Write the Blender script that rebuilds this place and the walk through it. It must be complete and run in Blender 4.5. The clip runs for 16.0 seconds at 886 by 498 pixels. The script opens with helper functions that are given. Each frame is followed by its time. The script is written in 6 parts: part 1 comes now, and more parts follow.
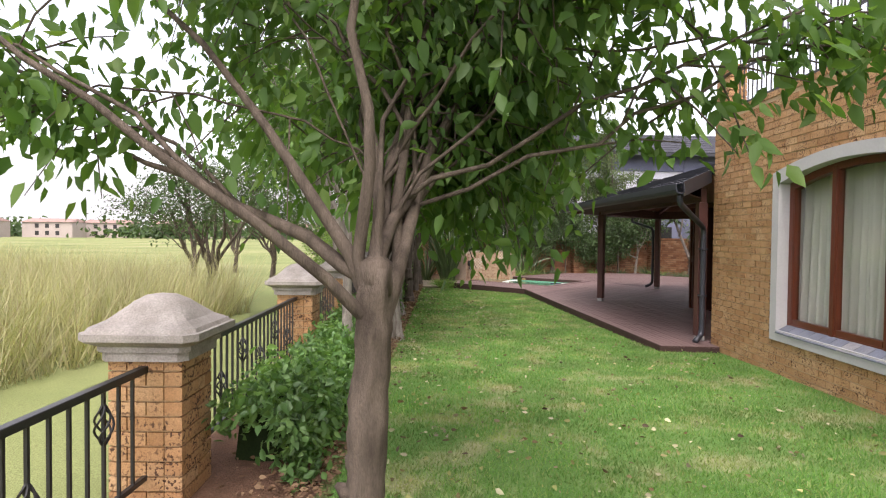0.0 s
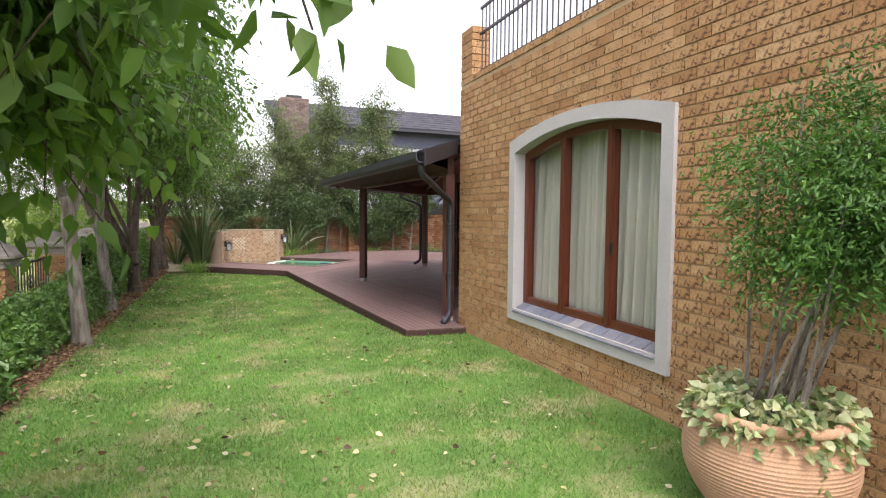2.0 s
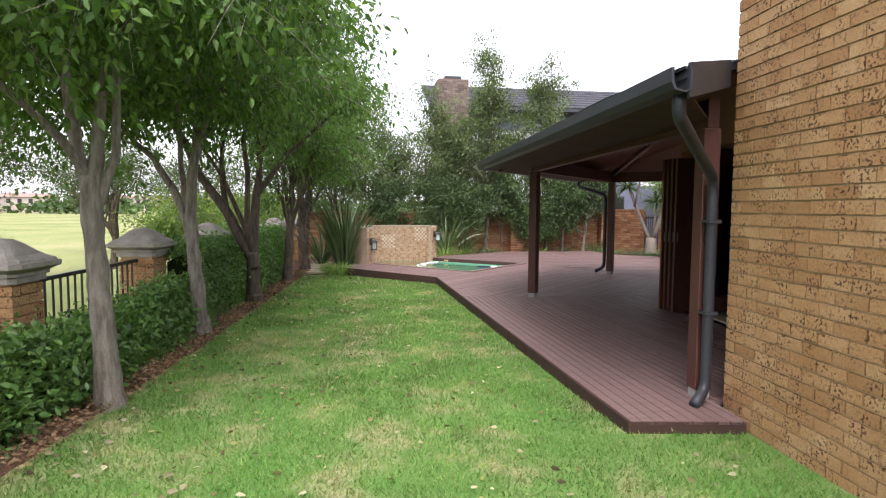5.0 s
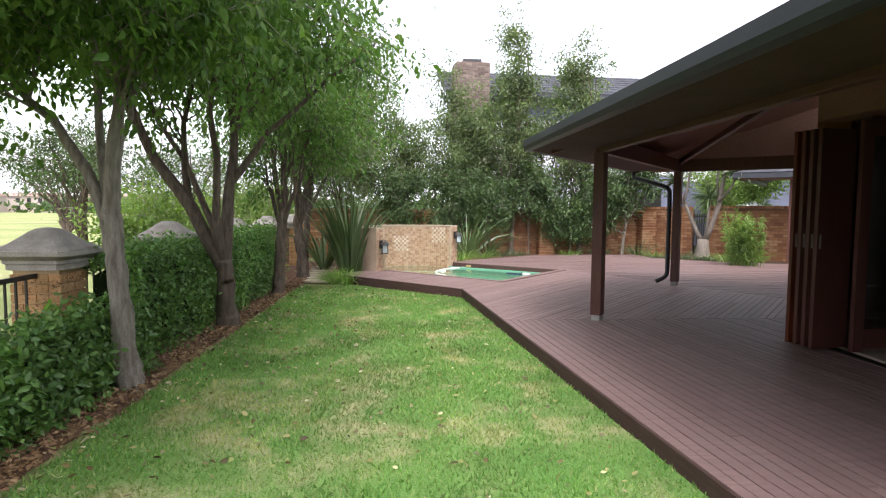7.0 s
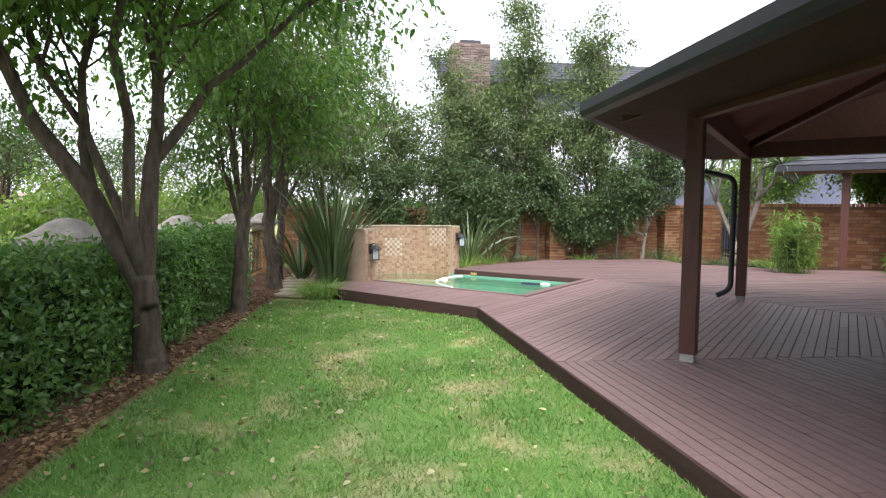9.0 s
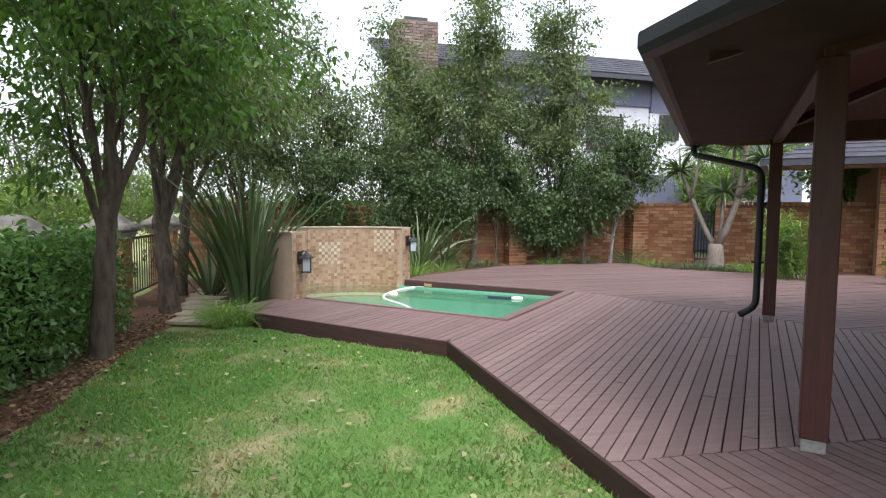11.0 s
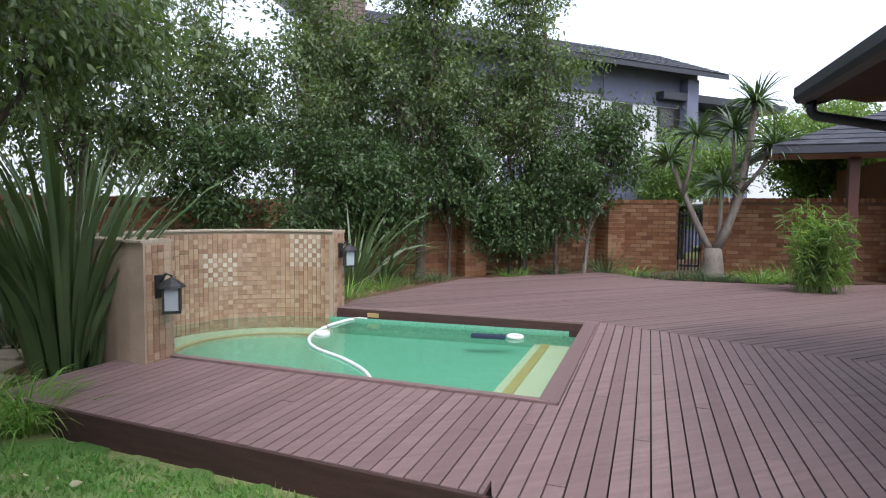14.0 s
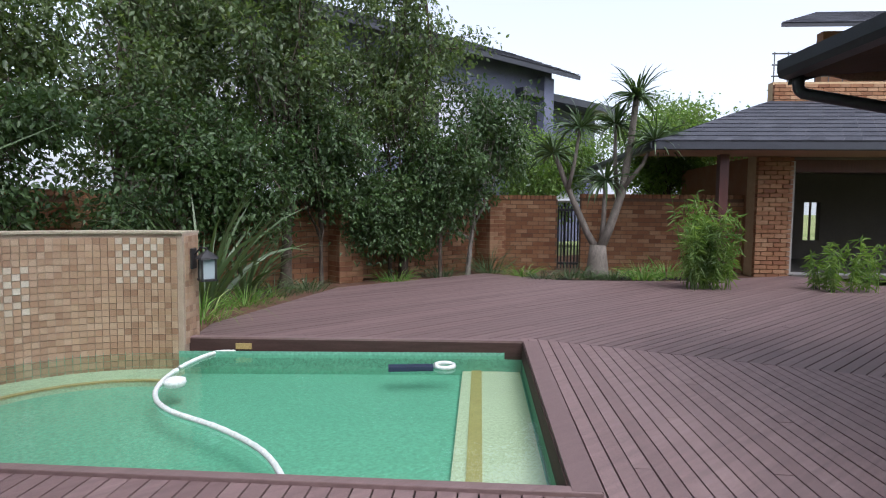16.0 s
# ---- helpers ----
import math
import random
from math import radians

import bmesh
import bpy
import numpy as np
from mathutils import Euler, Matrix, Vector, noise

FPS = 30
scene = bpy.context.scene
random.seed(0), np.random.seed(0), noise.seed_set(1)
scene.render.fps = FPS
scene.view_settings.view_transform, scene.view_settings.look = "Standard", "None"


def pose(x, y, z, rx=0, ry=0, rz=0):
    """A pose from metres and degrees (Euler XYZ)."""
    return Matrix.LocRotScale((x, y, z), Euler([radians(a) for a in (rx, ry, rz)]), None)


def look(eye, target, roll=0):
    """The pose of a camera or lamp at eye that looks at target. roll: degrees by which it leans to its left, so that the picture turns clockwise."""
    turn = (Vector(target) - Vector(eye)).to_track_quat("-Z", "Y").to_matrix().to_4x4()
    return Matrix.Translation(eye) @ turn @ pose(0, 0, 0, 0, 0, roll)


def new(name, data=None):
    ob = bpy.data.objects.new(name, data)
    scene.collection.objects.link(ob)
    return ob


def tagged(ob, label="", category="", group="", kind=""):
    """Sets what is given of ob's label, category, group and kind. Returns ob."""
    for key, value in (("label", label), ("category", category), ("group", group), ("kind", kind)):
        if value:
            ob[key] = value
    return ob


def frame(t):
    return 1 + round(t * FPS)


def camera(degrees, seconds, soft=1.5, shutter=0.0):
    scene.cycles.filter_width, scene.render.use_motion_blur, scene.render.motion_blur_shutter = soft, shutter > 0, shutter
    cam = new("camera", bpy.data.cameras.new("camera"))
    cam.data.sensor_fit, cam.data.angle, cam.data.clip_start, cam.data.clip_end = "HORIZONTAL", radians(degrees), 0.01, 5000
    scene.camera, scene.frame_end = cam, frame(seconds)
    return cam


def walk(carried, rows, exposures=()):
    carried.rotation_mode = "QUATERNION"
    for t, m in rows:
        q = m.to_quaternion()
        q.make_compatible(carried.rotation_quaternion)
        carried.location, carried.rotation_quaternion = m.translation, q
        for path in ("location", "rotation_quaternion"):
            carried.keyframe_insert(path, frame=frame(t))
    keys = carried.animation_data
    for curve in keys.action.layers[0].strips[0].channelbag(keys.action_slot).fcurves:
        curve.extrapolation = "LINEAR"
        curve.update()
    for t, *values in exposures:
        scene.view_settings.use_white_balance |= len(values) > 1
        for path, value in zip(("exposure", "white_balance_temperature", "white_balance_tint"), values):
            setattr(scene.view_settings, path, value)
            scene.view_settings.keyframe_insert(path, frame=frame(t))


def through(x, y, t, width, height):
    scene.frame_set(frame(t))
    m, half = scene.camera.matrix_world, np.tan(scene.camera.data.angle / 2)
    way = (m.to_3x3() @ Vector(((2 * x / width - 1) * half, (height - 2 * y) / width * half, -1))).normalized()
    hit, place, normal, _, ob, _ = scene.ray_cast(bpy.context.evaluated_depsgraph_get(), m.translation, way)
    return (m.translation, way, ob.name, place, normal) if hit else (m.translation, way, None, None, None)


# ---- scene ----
cam = camera(75.6, 16.0, soft=1.15)
METRES, EYE, TILT, LEAN, TURN = 16.8, 1.48, -1.8, 0.0, 0.0
ROWS = [
    (0.0, 0.0, 0.0, 0.0, -0.0, 0.35, -0.6),
    (0.5, 0.0115, 0.0099, -0.0011, -8.01, 0.06, -0.45),
    (1.0, 0.0235, 0.0242, -0.0014, -14.95, -0.73, -0.2),
    (1.5, 0.0403, 0.0395, -0.0012, -19.89, -1.53, -0.01),
    (2.0, 0.0583, 0.0631, -0.0005, -20.57, -1.77, 0.19),
    (2.5, 0.0725, 0.0926, 0.0009, -19.42, -1.97, 0.25),
    (3.0, 0.0835, 0.1257, 0.0012, -15.68, -2.06, 0.2),
    (3.5, 0.0882, 0.1606, 0.0011, -10.32, -2.14, 0.09),
    (4.0, 0.092, 0.1954, 0.0021, -7.27, -2.19, -0.0),
    (6.5, 0.0879, 0.3738, 0.0017, -3.95, -2.23, -0.31),
    (7.0, 0.0852, 0.4102, 0.0022, -3.75, -2.23, -0.29),
    (7.5, 0.0811, 0.4448, 0.002, -3.6, -2.19, -0.26),
    (8.0, 0.0792, 0.479, 0.0008, -3.7, -2.14, -0.27),
    (8.5, 0.0764, 0.5135, 0.0007, -4.09, -2.13, -0.31),
    (9.0, 0.074, 0.5472, 0.0014, -5.27, -2.11, -0.32),
    (11.5, 0.0745, 0.7084, 0.0049, -13.63, -2.18, -0.13),
    (12.0, 0.0751, 0.7408, 0.0049, -15.68, -2.14, -0.09),
    (12.5, 0.0751, 0.773, 0.0051, -17.09, -2.13, -0.06),
    (13.0, 0.0768, 0.806, 0.0063, -18.43, -2.09, -0.02),
    (13.5, 0.0808, 0.8401, 0.006, -19.5, -2.05, 0.05),
    (14.0, 0.0829, 0.8727, 0.0057, -20.72, -2.08, 0.04),
    (14.5, 0.0848, 0.9039, 0.0051, -23.24, -2.15, 0.09),
    (15.0, 0.0863, 0.9323, 0.0052, -26.06, -2.12, 0.16),
    (15.5, 0.084, 0.9551, 0.0071, -30.24, -2.22, 0.21),
    (16.0, 0.085, 0.9695, 0.0062, -36.87, -2.37, 0.48),
]
walk(cam, [(t, pose(0, 0, EYE, TILT, LEAN, TURN) @ pose(METRES * x, METRES * y, METRES * z, 90 + pitch, roll, yaw)) for t, x, y, z, yaw, pitch, roll in ROWS], [(0.0, 0.22, 6650, 20), (1.0, 0.42, 6800, 20), (2.2, 0.36, 6650, 20), (3.5, 0.3, 6550, 19), (8.0, 0.66, 6350, 15), (11.5, 0.24, 6150, 14), (13.5, 0.06, 5950, 14), (16.0, -0.25, 5850, 15)])

# ---- world and light ----
world = bpy.data.worlds.new("overcast_sky")
scene.world = world
world.use_nodes = True
wn, wl = world.node_tree.nodes, world.node_tree.links
wn.clear()
sky = wn.new("ShaderNodeTexSky")
sky.sky_type = "NISHITA"
sky.sun_disc = False
sky.sun_elevation, sky.sun_rotation = radians(58), radians(184)
sky.dust_density, sky.ozone_density = 4.0, 0.6
sat = wn.new("ShaderNodeHueSaturation")
sat.inputs["Saturation"].default_value = 0.3
sat.inputs["Value"].default_value = 2.6
bg = wn.new("ShaderNodeBackground")
bg.inputs["Strength"].default_value = 0.15
wo = wn.new("ShaderNodeOutputWorld")
wl.new(sky.outputs[0], sat.inputs["Color"])
veil = wn.new("ShaderNodeMix")              # even cloud cover
veil.data_type, veil.blend_type = "RGBA", "LIGHTEN"
veil.inputs[0].default_value = 1.0
veil.inputs[7].default_value = (6.2, 6.35, 6.6, 1.0)
wl.new(sat.outputs[0], veil.inputs[6])
wl.new(veil.outputs[2], bg.inputs["Color"])
wl.new(bg.outputs[0], wo.inputs["Surface"])
sun = new("sun", bpy.data.lights.new("sun", "SUN"))
sun.data.energy, sun.data.angle, sun.data.color = 1.0, radians(30), (1.0, 0.96, 0.9)
# sun_rotation 184 degrees, elevation 58 degrees
sun.matrix_basis = look((0, 0, 0), (-math.sin(radians(184)) * math.cos(radians(58)), -math.cos(radians(184)) * math.cos(radians(58)), -math.sin(radians(58))))


# ---- small tools ----
rng = np.random.default_rng(7)
U = Vector((0.651, 0.759, 0.0))     # the pool's and the back wall's two directions
V = Vector((0.759, -0.651, 0.0))
DECK = -0.10
UP = Vector((0, 0, 1))


def lawn_z(x, y):
    """Height of the garden's ground."""
    return -0.03 - 0.021 * min(max(y, -6.0), 9.5) - 0.006 * min(max(y - 9.5, 0.0), 12.0)


class Acc:
    """Collects loose pieces, each its own island, into one mesh."""

    def __init__(self):
        self.v, self.f = [], []

    def add(self, verts, faces):
        n = len(self.v)
        self.v.extend([tuple(p) for p in verts])
        self.f.extend([tuple(i + n for i in f) for f in faces])

    def box(self, c, d, ax=None):
        """Box of size d about c; ax: the direction of its first side in plan."""
        a = Vector(ax if ax is not None else (1, 0, 0)).normalized()
        b = Vector((-a.y, a.x, 0))
        c = Vector(c)
        p = [c + a * (sx * d[0] / 2) + b * (sy * d[1] / 2) + UP * (sz * d[2] / 2) for sz in (-1, 1) for sy in (-1, 1) for sx in (-1, 1)]
        self.add(p, [(0, 2, 3, 1), (4, 5, 7, 6), (0, 1, 5, 4), (2, 6, 7, 3), (0, 4, 6, 2), (1, 3, 7, 5)])

    def prism(self, poly, z0, z1):
        n = len(poly)
        p = [(q[0], q[1], z0) for q in poly] + [(q[0], q[1], z1) for q in poly]
        area = sum(poly[i][0] * poly[(i + 1) % n][1] - poly[(i + 1) % n][0] * poly[i][1] for i in range(n))
        f = [tuple(range(n - 1, -1, -1)), tuple(range(n, 2 * n))] + [(i, (i + 1) % n, n + (i + 1) % n, n + i) for i in range(n)]
        self.add(p, f if area > 0 else [tuple(reversed(q)) for q in f])

    def tube(self, pts, radii, sides=8, cap=True):
        pts = [Vector(p) for p in pts]
        ref = Vector((0.31, 0.95, 0.02))
        rings = []
        for i, p in enumerate(pts):
            t = (pts[min(i + 1, len(pts) - 1)] - pts[max(i - 1, 0)]).normalized()
            r = ref if abs(t.dot(ref)) < 0.95 else Vector((1, 0, 0))
            a = t.cross(r).normalized()
            b = t.cross(a)
            rings.append([p + (a * math.cos(k * math.tau / sides) + b * math.sin(k * math.tau / sides)) * radii[i] for k in range(sides)])
        f = []
        for i in range(len(pts) - 1):
            for k in range(sides):
                f.append((i * sides + k, i * sides + (k + 1) % sides, (i + 1) * sides + (k + 1) % sides, (i + 1) * sides + k))
        if cap:
            f += [tuple(range(sides - 1, -1, -1)), tuple(range((len(pts) - 1) * sides, len(pts) * sides))]
        self.add([p for r in rings for p in r], f)

    def lathe(self, c, prof, sides=40):
        """Profile of (radius, z) turned about c."""
        p = [(c[0] + r * math.cos(k * math.tau / sides), c[1] + r * math.sin(k * math.tau / sides), c[2] + z) for r, z in prof for k in range(sides)]
        f = [(i * sides + k, i * sides + (k + 1) % sides, (i + 1) * sides + (k + 1) % sides, (i + 1) * sides + k) for i in range(len(prof) - 1) for k in range(sides)]
        self.add(p, f)

    def mesh(self, name, mat, smooth=False):
        me = bpy.data.meshes.new(name)
        me.from_pydata(self.v, [], self.f)
        me.materials.append(mat)
        if smooth:
            me.polygons.foreach_set("use_smooth", [True] * len(me.polygons))
        return me

    def obj(self, name, mat, parent=None, label="", smooth=False, bevel=0.0, kind=""):
        ob = new(name, self.mesh(name, mat, smooth))
        if parent is not None:
            ob.parent = parent
        if bevel:
            m = ob.modifiers.new("bevel", "BEVEL")
            m.width, m.segments, m.limit_method = bevel, 2, "ANGLE"
        return tagged(ob, label=label, kind=kind)


def part(name, bm, mat, parent, label=""):
    """Links a bmesh as one mesh under a thing or part."""
    me = bpy.data.meshes.new(name)
    bm.to_mesh(me)
    bm.free()
    me.materials.append(mat)
    ob = new(name, me)
    ob.parent = parent
    return tagged(ob, label=label)


def thing(name, label, category, group="", at=(0, 0, 0)):
    ob = new(name)
    ob.location = at
    ob.empty_display_size = 0.1
    return tagged(ob, label, category, group)


def boxed(name, c, d, mat, parent=None, ax=None, bevel=0.0, label="", kind=""):
    a = Acc()
    a.box(c, d, ax)
    return a.obj(name, mat, parent, label, bevel=bevel, kind=kind)


def leaves(P, D, L, W, fold=0.25, droop=0.0, seed=0):
    """Pointed leaves at P along D (n x 3 arrays), of length L and width W: (verts, faces) as arrays."""
    g = np.random.default_rng(seed)
    n = len(P)
    D = D / np.linalg.norm(D, axis=1, keepdims=True)
    R = g.normal(size=(n, 3)) + np.array([0, 0, 0.8])
    S = np.cross(D, R)
    S /= np.linalg.norm(S, axis=1, keepdims=True) + 1e-9
    N = np.cross(S, D)
    L = np.broadcast_to(L, n)[:, None]
    W = np.broadcast_to(W, n)[:, None]
    dn = np.array([0, 0, 1.0])
    m1 = P + D * L * 0.27 - N * L * fold * 0.12
    m2 = P + D * L * 0.62 - N * L * fold * 0.22 - dn * L * droop * 0.4
    tip = P + D * L - N * L * fold * 0.35 - dn * L * droop
    a1, a2 = S * W * 0.48, S * W * 0.40
    u1, u2 = N * W * fold, N * W * fold * 0.8
    return np.stack([P, m1 + a1 + u1, m2 + a2 + u2, tip, m2 - a2 + u2, m1 - a1 + u1], axis=1).reshape(-1, 3)


def quads_mesh(name, vs, mat):
    """One mesh of separate six-cornered leaves, folded along base to tip."""
    n = len(vs) // 6
    b = np.arange(n)[:, None] * 6
    tri = np.concatenate([b + np.array([0, 1, 2, 3]), b + np.array([0, 3, 4, 5])], axis=1).reshape(-1)
    me = bpy.data.meshes.new(name)
    me.vertices.add(len(vs))
    me.vertices.foreach_set("co", np.ascontiguousarray(vs, dtype=np.float32).reshape(-1))
    me.loops.add(len(tri))
    me.loops.foreach_set("vertex_index", tri.astype(np.int32))
    me.polygons.add(n * 2)
    me.polygons.foreach_set("loop_start", np.arange(0, n * 8, 4, dtype=np.int32))
    me.update(calc_edges=True)
    me.materials.append(mat)
    return me


def tris_mesh(name, vs, mat):
    """One mesh of separate three-cornered blades."""
    n = len(vs) // 3
    me = bpy.data.meshes.new(name)
    me.vertices.add(len(vs))
    me.vertices.foreach_set("co", np.ascontiguousarray(vs, dtype=np.float32).reshape(-1))
    me.loops.add(n * 3)
    me.loops.foreach_set("vertex_index", np.arange(n * 3, dtype=np.int32))
    me.polygons.add(n)
    me.polygons.foreach_set("loop_start", np.arange(0, n * 3, 3, dtype=np.int32))
    me.update(calc_edges=True)
    me.materials.append(mat)
    return me


# ---- materials ----
def ramp(nt, fac, stops):
    r = nt.nodes.new("ShaderNodeValToRGB")
    e = r.color_ramp.elements
    e[0].position, e[0].color = stops[0]
    e[1].position, e[1].color = stops[-1]
    for p, c in stops[1:-1]:
        s = e.new(p)
        s.color = c
    nt.links.new(fac, r.inputs["Fac"])
    return r.outputs["Color"]


def tex_noise(nt, scale, detail=4.0, stretch=None, rough=0.55):
    c = nt.nodes.new("ShaderNodeTexCoord")
    n = nt.nodes.new("ShaderNodeTexNoise")
    n.inputs["Scale"].default_value, n.inputs["Detail"].default_value, n.inputs["Roughness"].default_value = scale, detail, rough
    if stretch:
        m = nt.nodes.new("ShaderNodeMapping")
        m.inputs["Scale"].default_value = stretch[0]
        m.inputs["Rotation"].default_value = (0, 0, stretch[1])
        nt.links.new(c.outputs["Object"], m.inputs["Vector"])
        nt.links.new(m.outputs[0], n.inputs["Vector"])
    else:
        nt.links.new(c.outputs["Object"], n.inputs["Vector"])
    return n.outputs["Fac"]


def mixc(nt, kind, fac, a, b):
    m = nt.nodes.new("ShaderNodeMix")
    m.data_type, m.blend_type = "RGBA", kind
    if isinstance(fac, (int, float)):
        m.inputs[0].default_value = fac
    else:
        nt.links.new(fac, m.inputs[0])
    for s, i in ((a, 6), (b, 7)):
        if isinstance(s, tuple):
            m.inputs[i].default_value = s
        else:
            nt.links.new(s, m.inputs[i])
    return m.outputs[2]


def material(name, base, dark=None, scale=6.0, fine=60.0, rough=0.7, metal=0.0, bump=0.3, vary=None, stretch=None, spec=0.5, amount=0.6, per="object", depth=0.004, speck=None, grainy=1.0):
    """Base colour broken by a coarse and a fine noise; vary: colours that single pieces take; speck: dark spots."""
    m = bpy.data.materials.new(name)
    m.use_nodes = True
    nt = m.node_tree
    p = nt.nodes["Principled BSDF"]
    p.inputs["Roughness"].default_value, p.inputs["Metallic"].default_value = rough, metal
    p.inputs["Specular IOR Level"].default_value = spec
    base = tuple(base)[:3] + (1.0,)
    dark = (tuple(dark)[:3] + (1.0,)) if dark else tuple(x * 0.6 for x in base[:3]) + (1.0,)
    coarse = tex_noise(nt, scale, 5.0, stretch)
    f = tex_noise(nt, fine, 4.0, stretch)
    if vary:
        if per == "island":
            g = nt.nodes.new("ShaderNodeNewGeometry").outputs["Random Per Island"]
        else:
            g = nt.nodes.new("ShaderNodeObjectInfo").outputs["Random"]
        k = len(vary)
        col = ramp(nt, g, [(i / max(k - 1, 1), tuple(c)[:3] + (1.0,)) for i, c in enumerate(vary)])
    else:
        rgb = nt.nodes.new("ShaderNodeRGB")
        rgb.outputs[0].default_value = base
        col = rgb.outputs[0]
    w = ramp(nt, coarse, [(0.35, (0, 0, 0, 1)), (0.7, (1, 1, 1, 1))])
    mul = nt.nodes.new("ShaderNodeMath")
    mul.operation, mul.inputs[1].default_value = "MULTIPLY", amount
    nt.links.new(w, mul.inputs[0])
    col = mixc(nt, "MIX", mul.outputs[0], col, dark)
    grain = ramp(nt, f, [(0.3, (0.72, 0.72, 0.72, 1)), (0.7, (1.12, 1.12, 1.12, 1))])
    col = mixc(nt, "MULTIPLY", grainy, col, grain)
    if speck:
        s = tex_noise(nt, speck[0], 3.0)
        sp = ramp(nt, s, [(speck[1], (0, 0, 0, 1)), (speck[1] + 0.05, (1, 1, 1, 1))])
        if len(speck) > 3:
            g2 = nt.nodes.new("ShaderNodeMath")
            g2.operation = "MULTIPLY"
            big = ramp(nt, tex_noise(nt, speck[3], 2.0), [(0.42, (0.15, 0.15, 0.15, 1)), (0.6, (1, 1, 1, 1))])
            nt.links.new(sp, g2.inputs[0])
            nt.links.new(big, g2.inputs[1])
            sp = g2.outputs[0]
        col = mixc(nt, "MIX", sp, col, tuple(speck[2])[:3] + (1.0,))
    nt.links.new(col, p.inputs["Base Color"])
    if bump:
        b = nt.nodes.new("ShaderNodeBump")
        b.inputs["Strength"].default_value, b.inputs["Distance"].default_value = bump, depth
        nt.links.new(f, b.inputs["Height"])
        nt.links.new(b.outputs[0], p.inputs["Normal"])
        rr = ramp(nt, f, [(0.2, (rough * 0.8,) * 3 + (1,)), (0.8, (min(1, rough * 1.15),) * 3 + (1,))])
        nt.links.new(rr, p.inputs["Roughness"])
    return m


def leaf_material(name, colours, rough=0.5, through=0.35, spec=0.35, patch=None):
    """Thin leaves: gloss above, some light passing through; each leaf takes its own green."""
    m = bpy.data.materials.new(name)
    m.use_nodes = True
    nt = m.node_tree
    p = nt.nodes["Principled BSDF"]
    out = nt.nodes["Material Output"]
    g = nt.nodes.new("ShaderNodeNewGeometry").outputs["Random Per Island"]
    k = len(colours)
    col = ramp(nt, g, [(i / (k - 1), tuple(c)[:3] + (1.0,)) for i, c in enumerate(colours)])
    w = ramp(nt, tex_noise(nt, 1.3, 3.0), [(0.3, (0.7, 0.7, 0.7, 1)), (0.7, (1.25, 1.25, 1.1, 1))])
    col = mixc(nt, "MULTIPLY", 1.0, col, w)
    if patch:                                   # worn, dry places
        dry = ramp(nt, tex_noise(nt, patch[0], 6.0), [(patch[1], (0, 0, 0, 1)), (patch[2], (1, 1, 1, 1))])
        col = mixc(nt, "MIX", dry, col, mixc(nt, "MULTIPLY", 1.0, tuple(patch[3]) + (1.0,), w))
    nt.links.new(col, p.inputs["Base Color"])
    p.inputs["Roughness"].default_value, p.inputs["Specular IOR Level"].default_value = rough, spec
    t = nt.nodes.new("ShaderNodeBsdfTranslucent")
    tc = mixc(nt, "MULTIPLY", 1.0, col, (1.5, 1.6, 0.6, 1.0))
    nt.links.new(tc, t.inputs["Color"])
    mx = nt.nodes.new("ShaderNodeMixShader")
    mx.inputs[0].default_value = through
    nt.links.new(p.outputs[0], mx.inputs[1])
    nt.links.new(t.outputs[0], mx.inputs[2])
    nt.links.new(mx.outputs[0], out.inputs["Surface"])
    return m


def ground_material(name, a, b, c, scale):
    m = bpy.data.materials.new(name)
    m.use_nodes = True
    nt = m.node_tree
    p = nt.nodes["Principled BSDF"]
    p.inputs["Roughness"].default_value, p.inputs["Specular IOR Level"].default_value = 0.95, 0.1
    col = ramp(nt, tex_noise(nt, scale, 6.0), [(0.36, a), (0.50, b), (0.74, c)])
    g = ramp(nt, tex_noise(nt, 90.0, 5.0), [(0.25, (0.55, 0.55, 0.55, 1)), (0.75, (1.3, 1.3, 1.3, 1))])
    nt.links.new(mixc(nt, "MULTIPLY", 1.0, col, g), p.inputs["Base Color"])
    bp = nt.nodes.new("ShaderNodeBump")
    bp.inputs["Strength"].default_value, bp.inputs["Distance"].default_value = 0.7, 0.02
    nt.links.new(tex_noise(nt, 60.0, 6.0), bp.inputs["Height"])
    nt.links.new(bp.outputs[0], p.inputs["Normal"])
    return m


BRICK_TONES = [(0.47, 0.285, 0.14), (0.53, 0.34, 0.18), (0.40, 0.23, 0.11), (0.56, 0.375, 0.205), (0.45, 0.265, 0.13), (0.50, 0.305, 0.155), (0.35, 0.195, 0.092)]
BRICK_DARK = [(0.25, 0.125, 0.066), (0.33, 0.18, 0.095), (0.18, 0.082, 0.046), (0.42, 0.26, 0.15), (0.28, 0.14, 0.072)]
m_brick = material("travertine_brick", (0.42, 0.24, 0.11), (0.34, 0.16, 0.06), 5, 120, 0.85, bump=0.6, vary=BRICK_TONES, spec=0.2, amount=0.5, speck=(48.0, 0.53, (0.085, 0.045, 0.027), 7.0))
m_brick_j = material("travertine_brick_field", (0.42, 0.24, 0.11), (0.34, 0.16, 0.06), 5, 120, 0.85, bump=0.6, vary=BRICK_TONES, per="island", spec=0.2, amount=0.5, speck=(48.0, 0.53, (0.085, 0.045, 0.027), 7.0))
m_brick_red = material("red_brick", (0.36, 0.15, 0.06), (0.24, 0.09, 0.04), 3, 90, 0.9, bump=0.5, vary=BRICK_DARK, per="island", spec=0.2, amount=0.5)
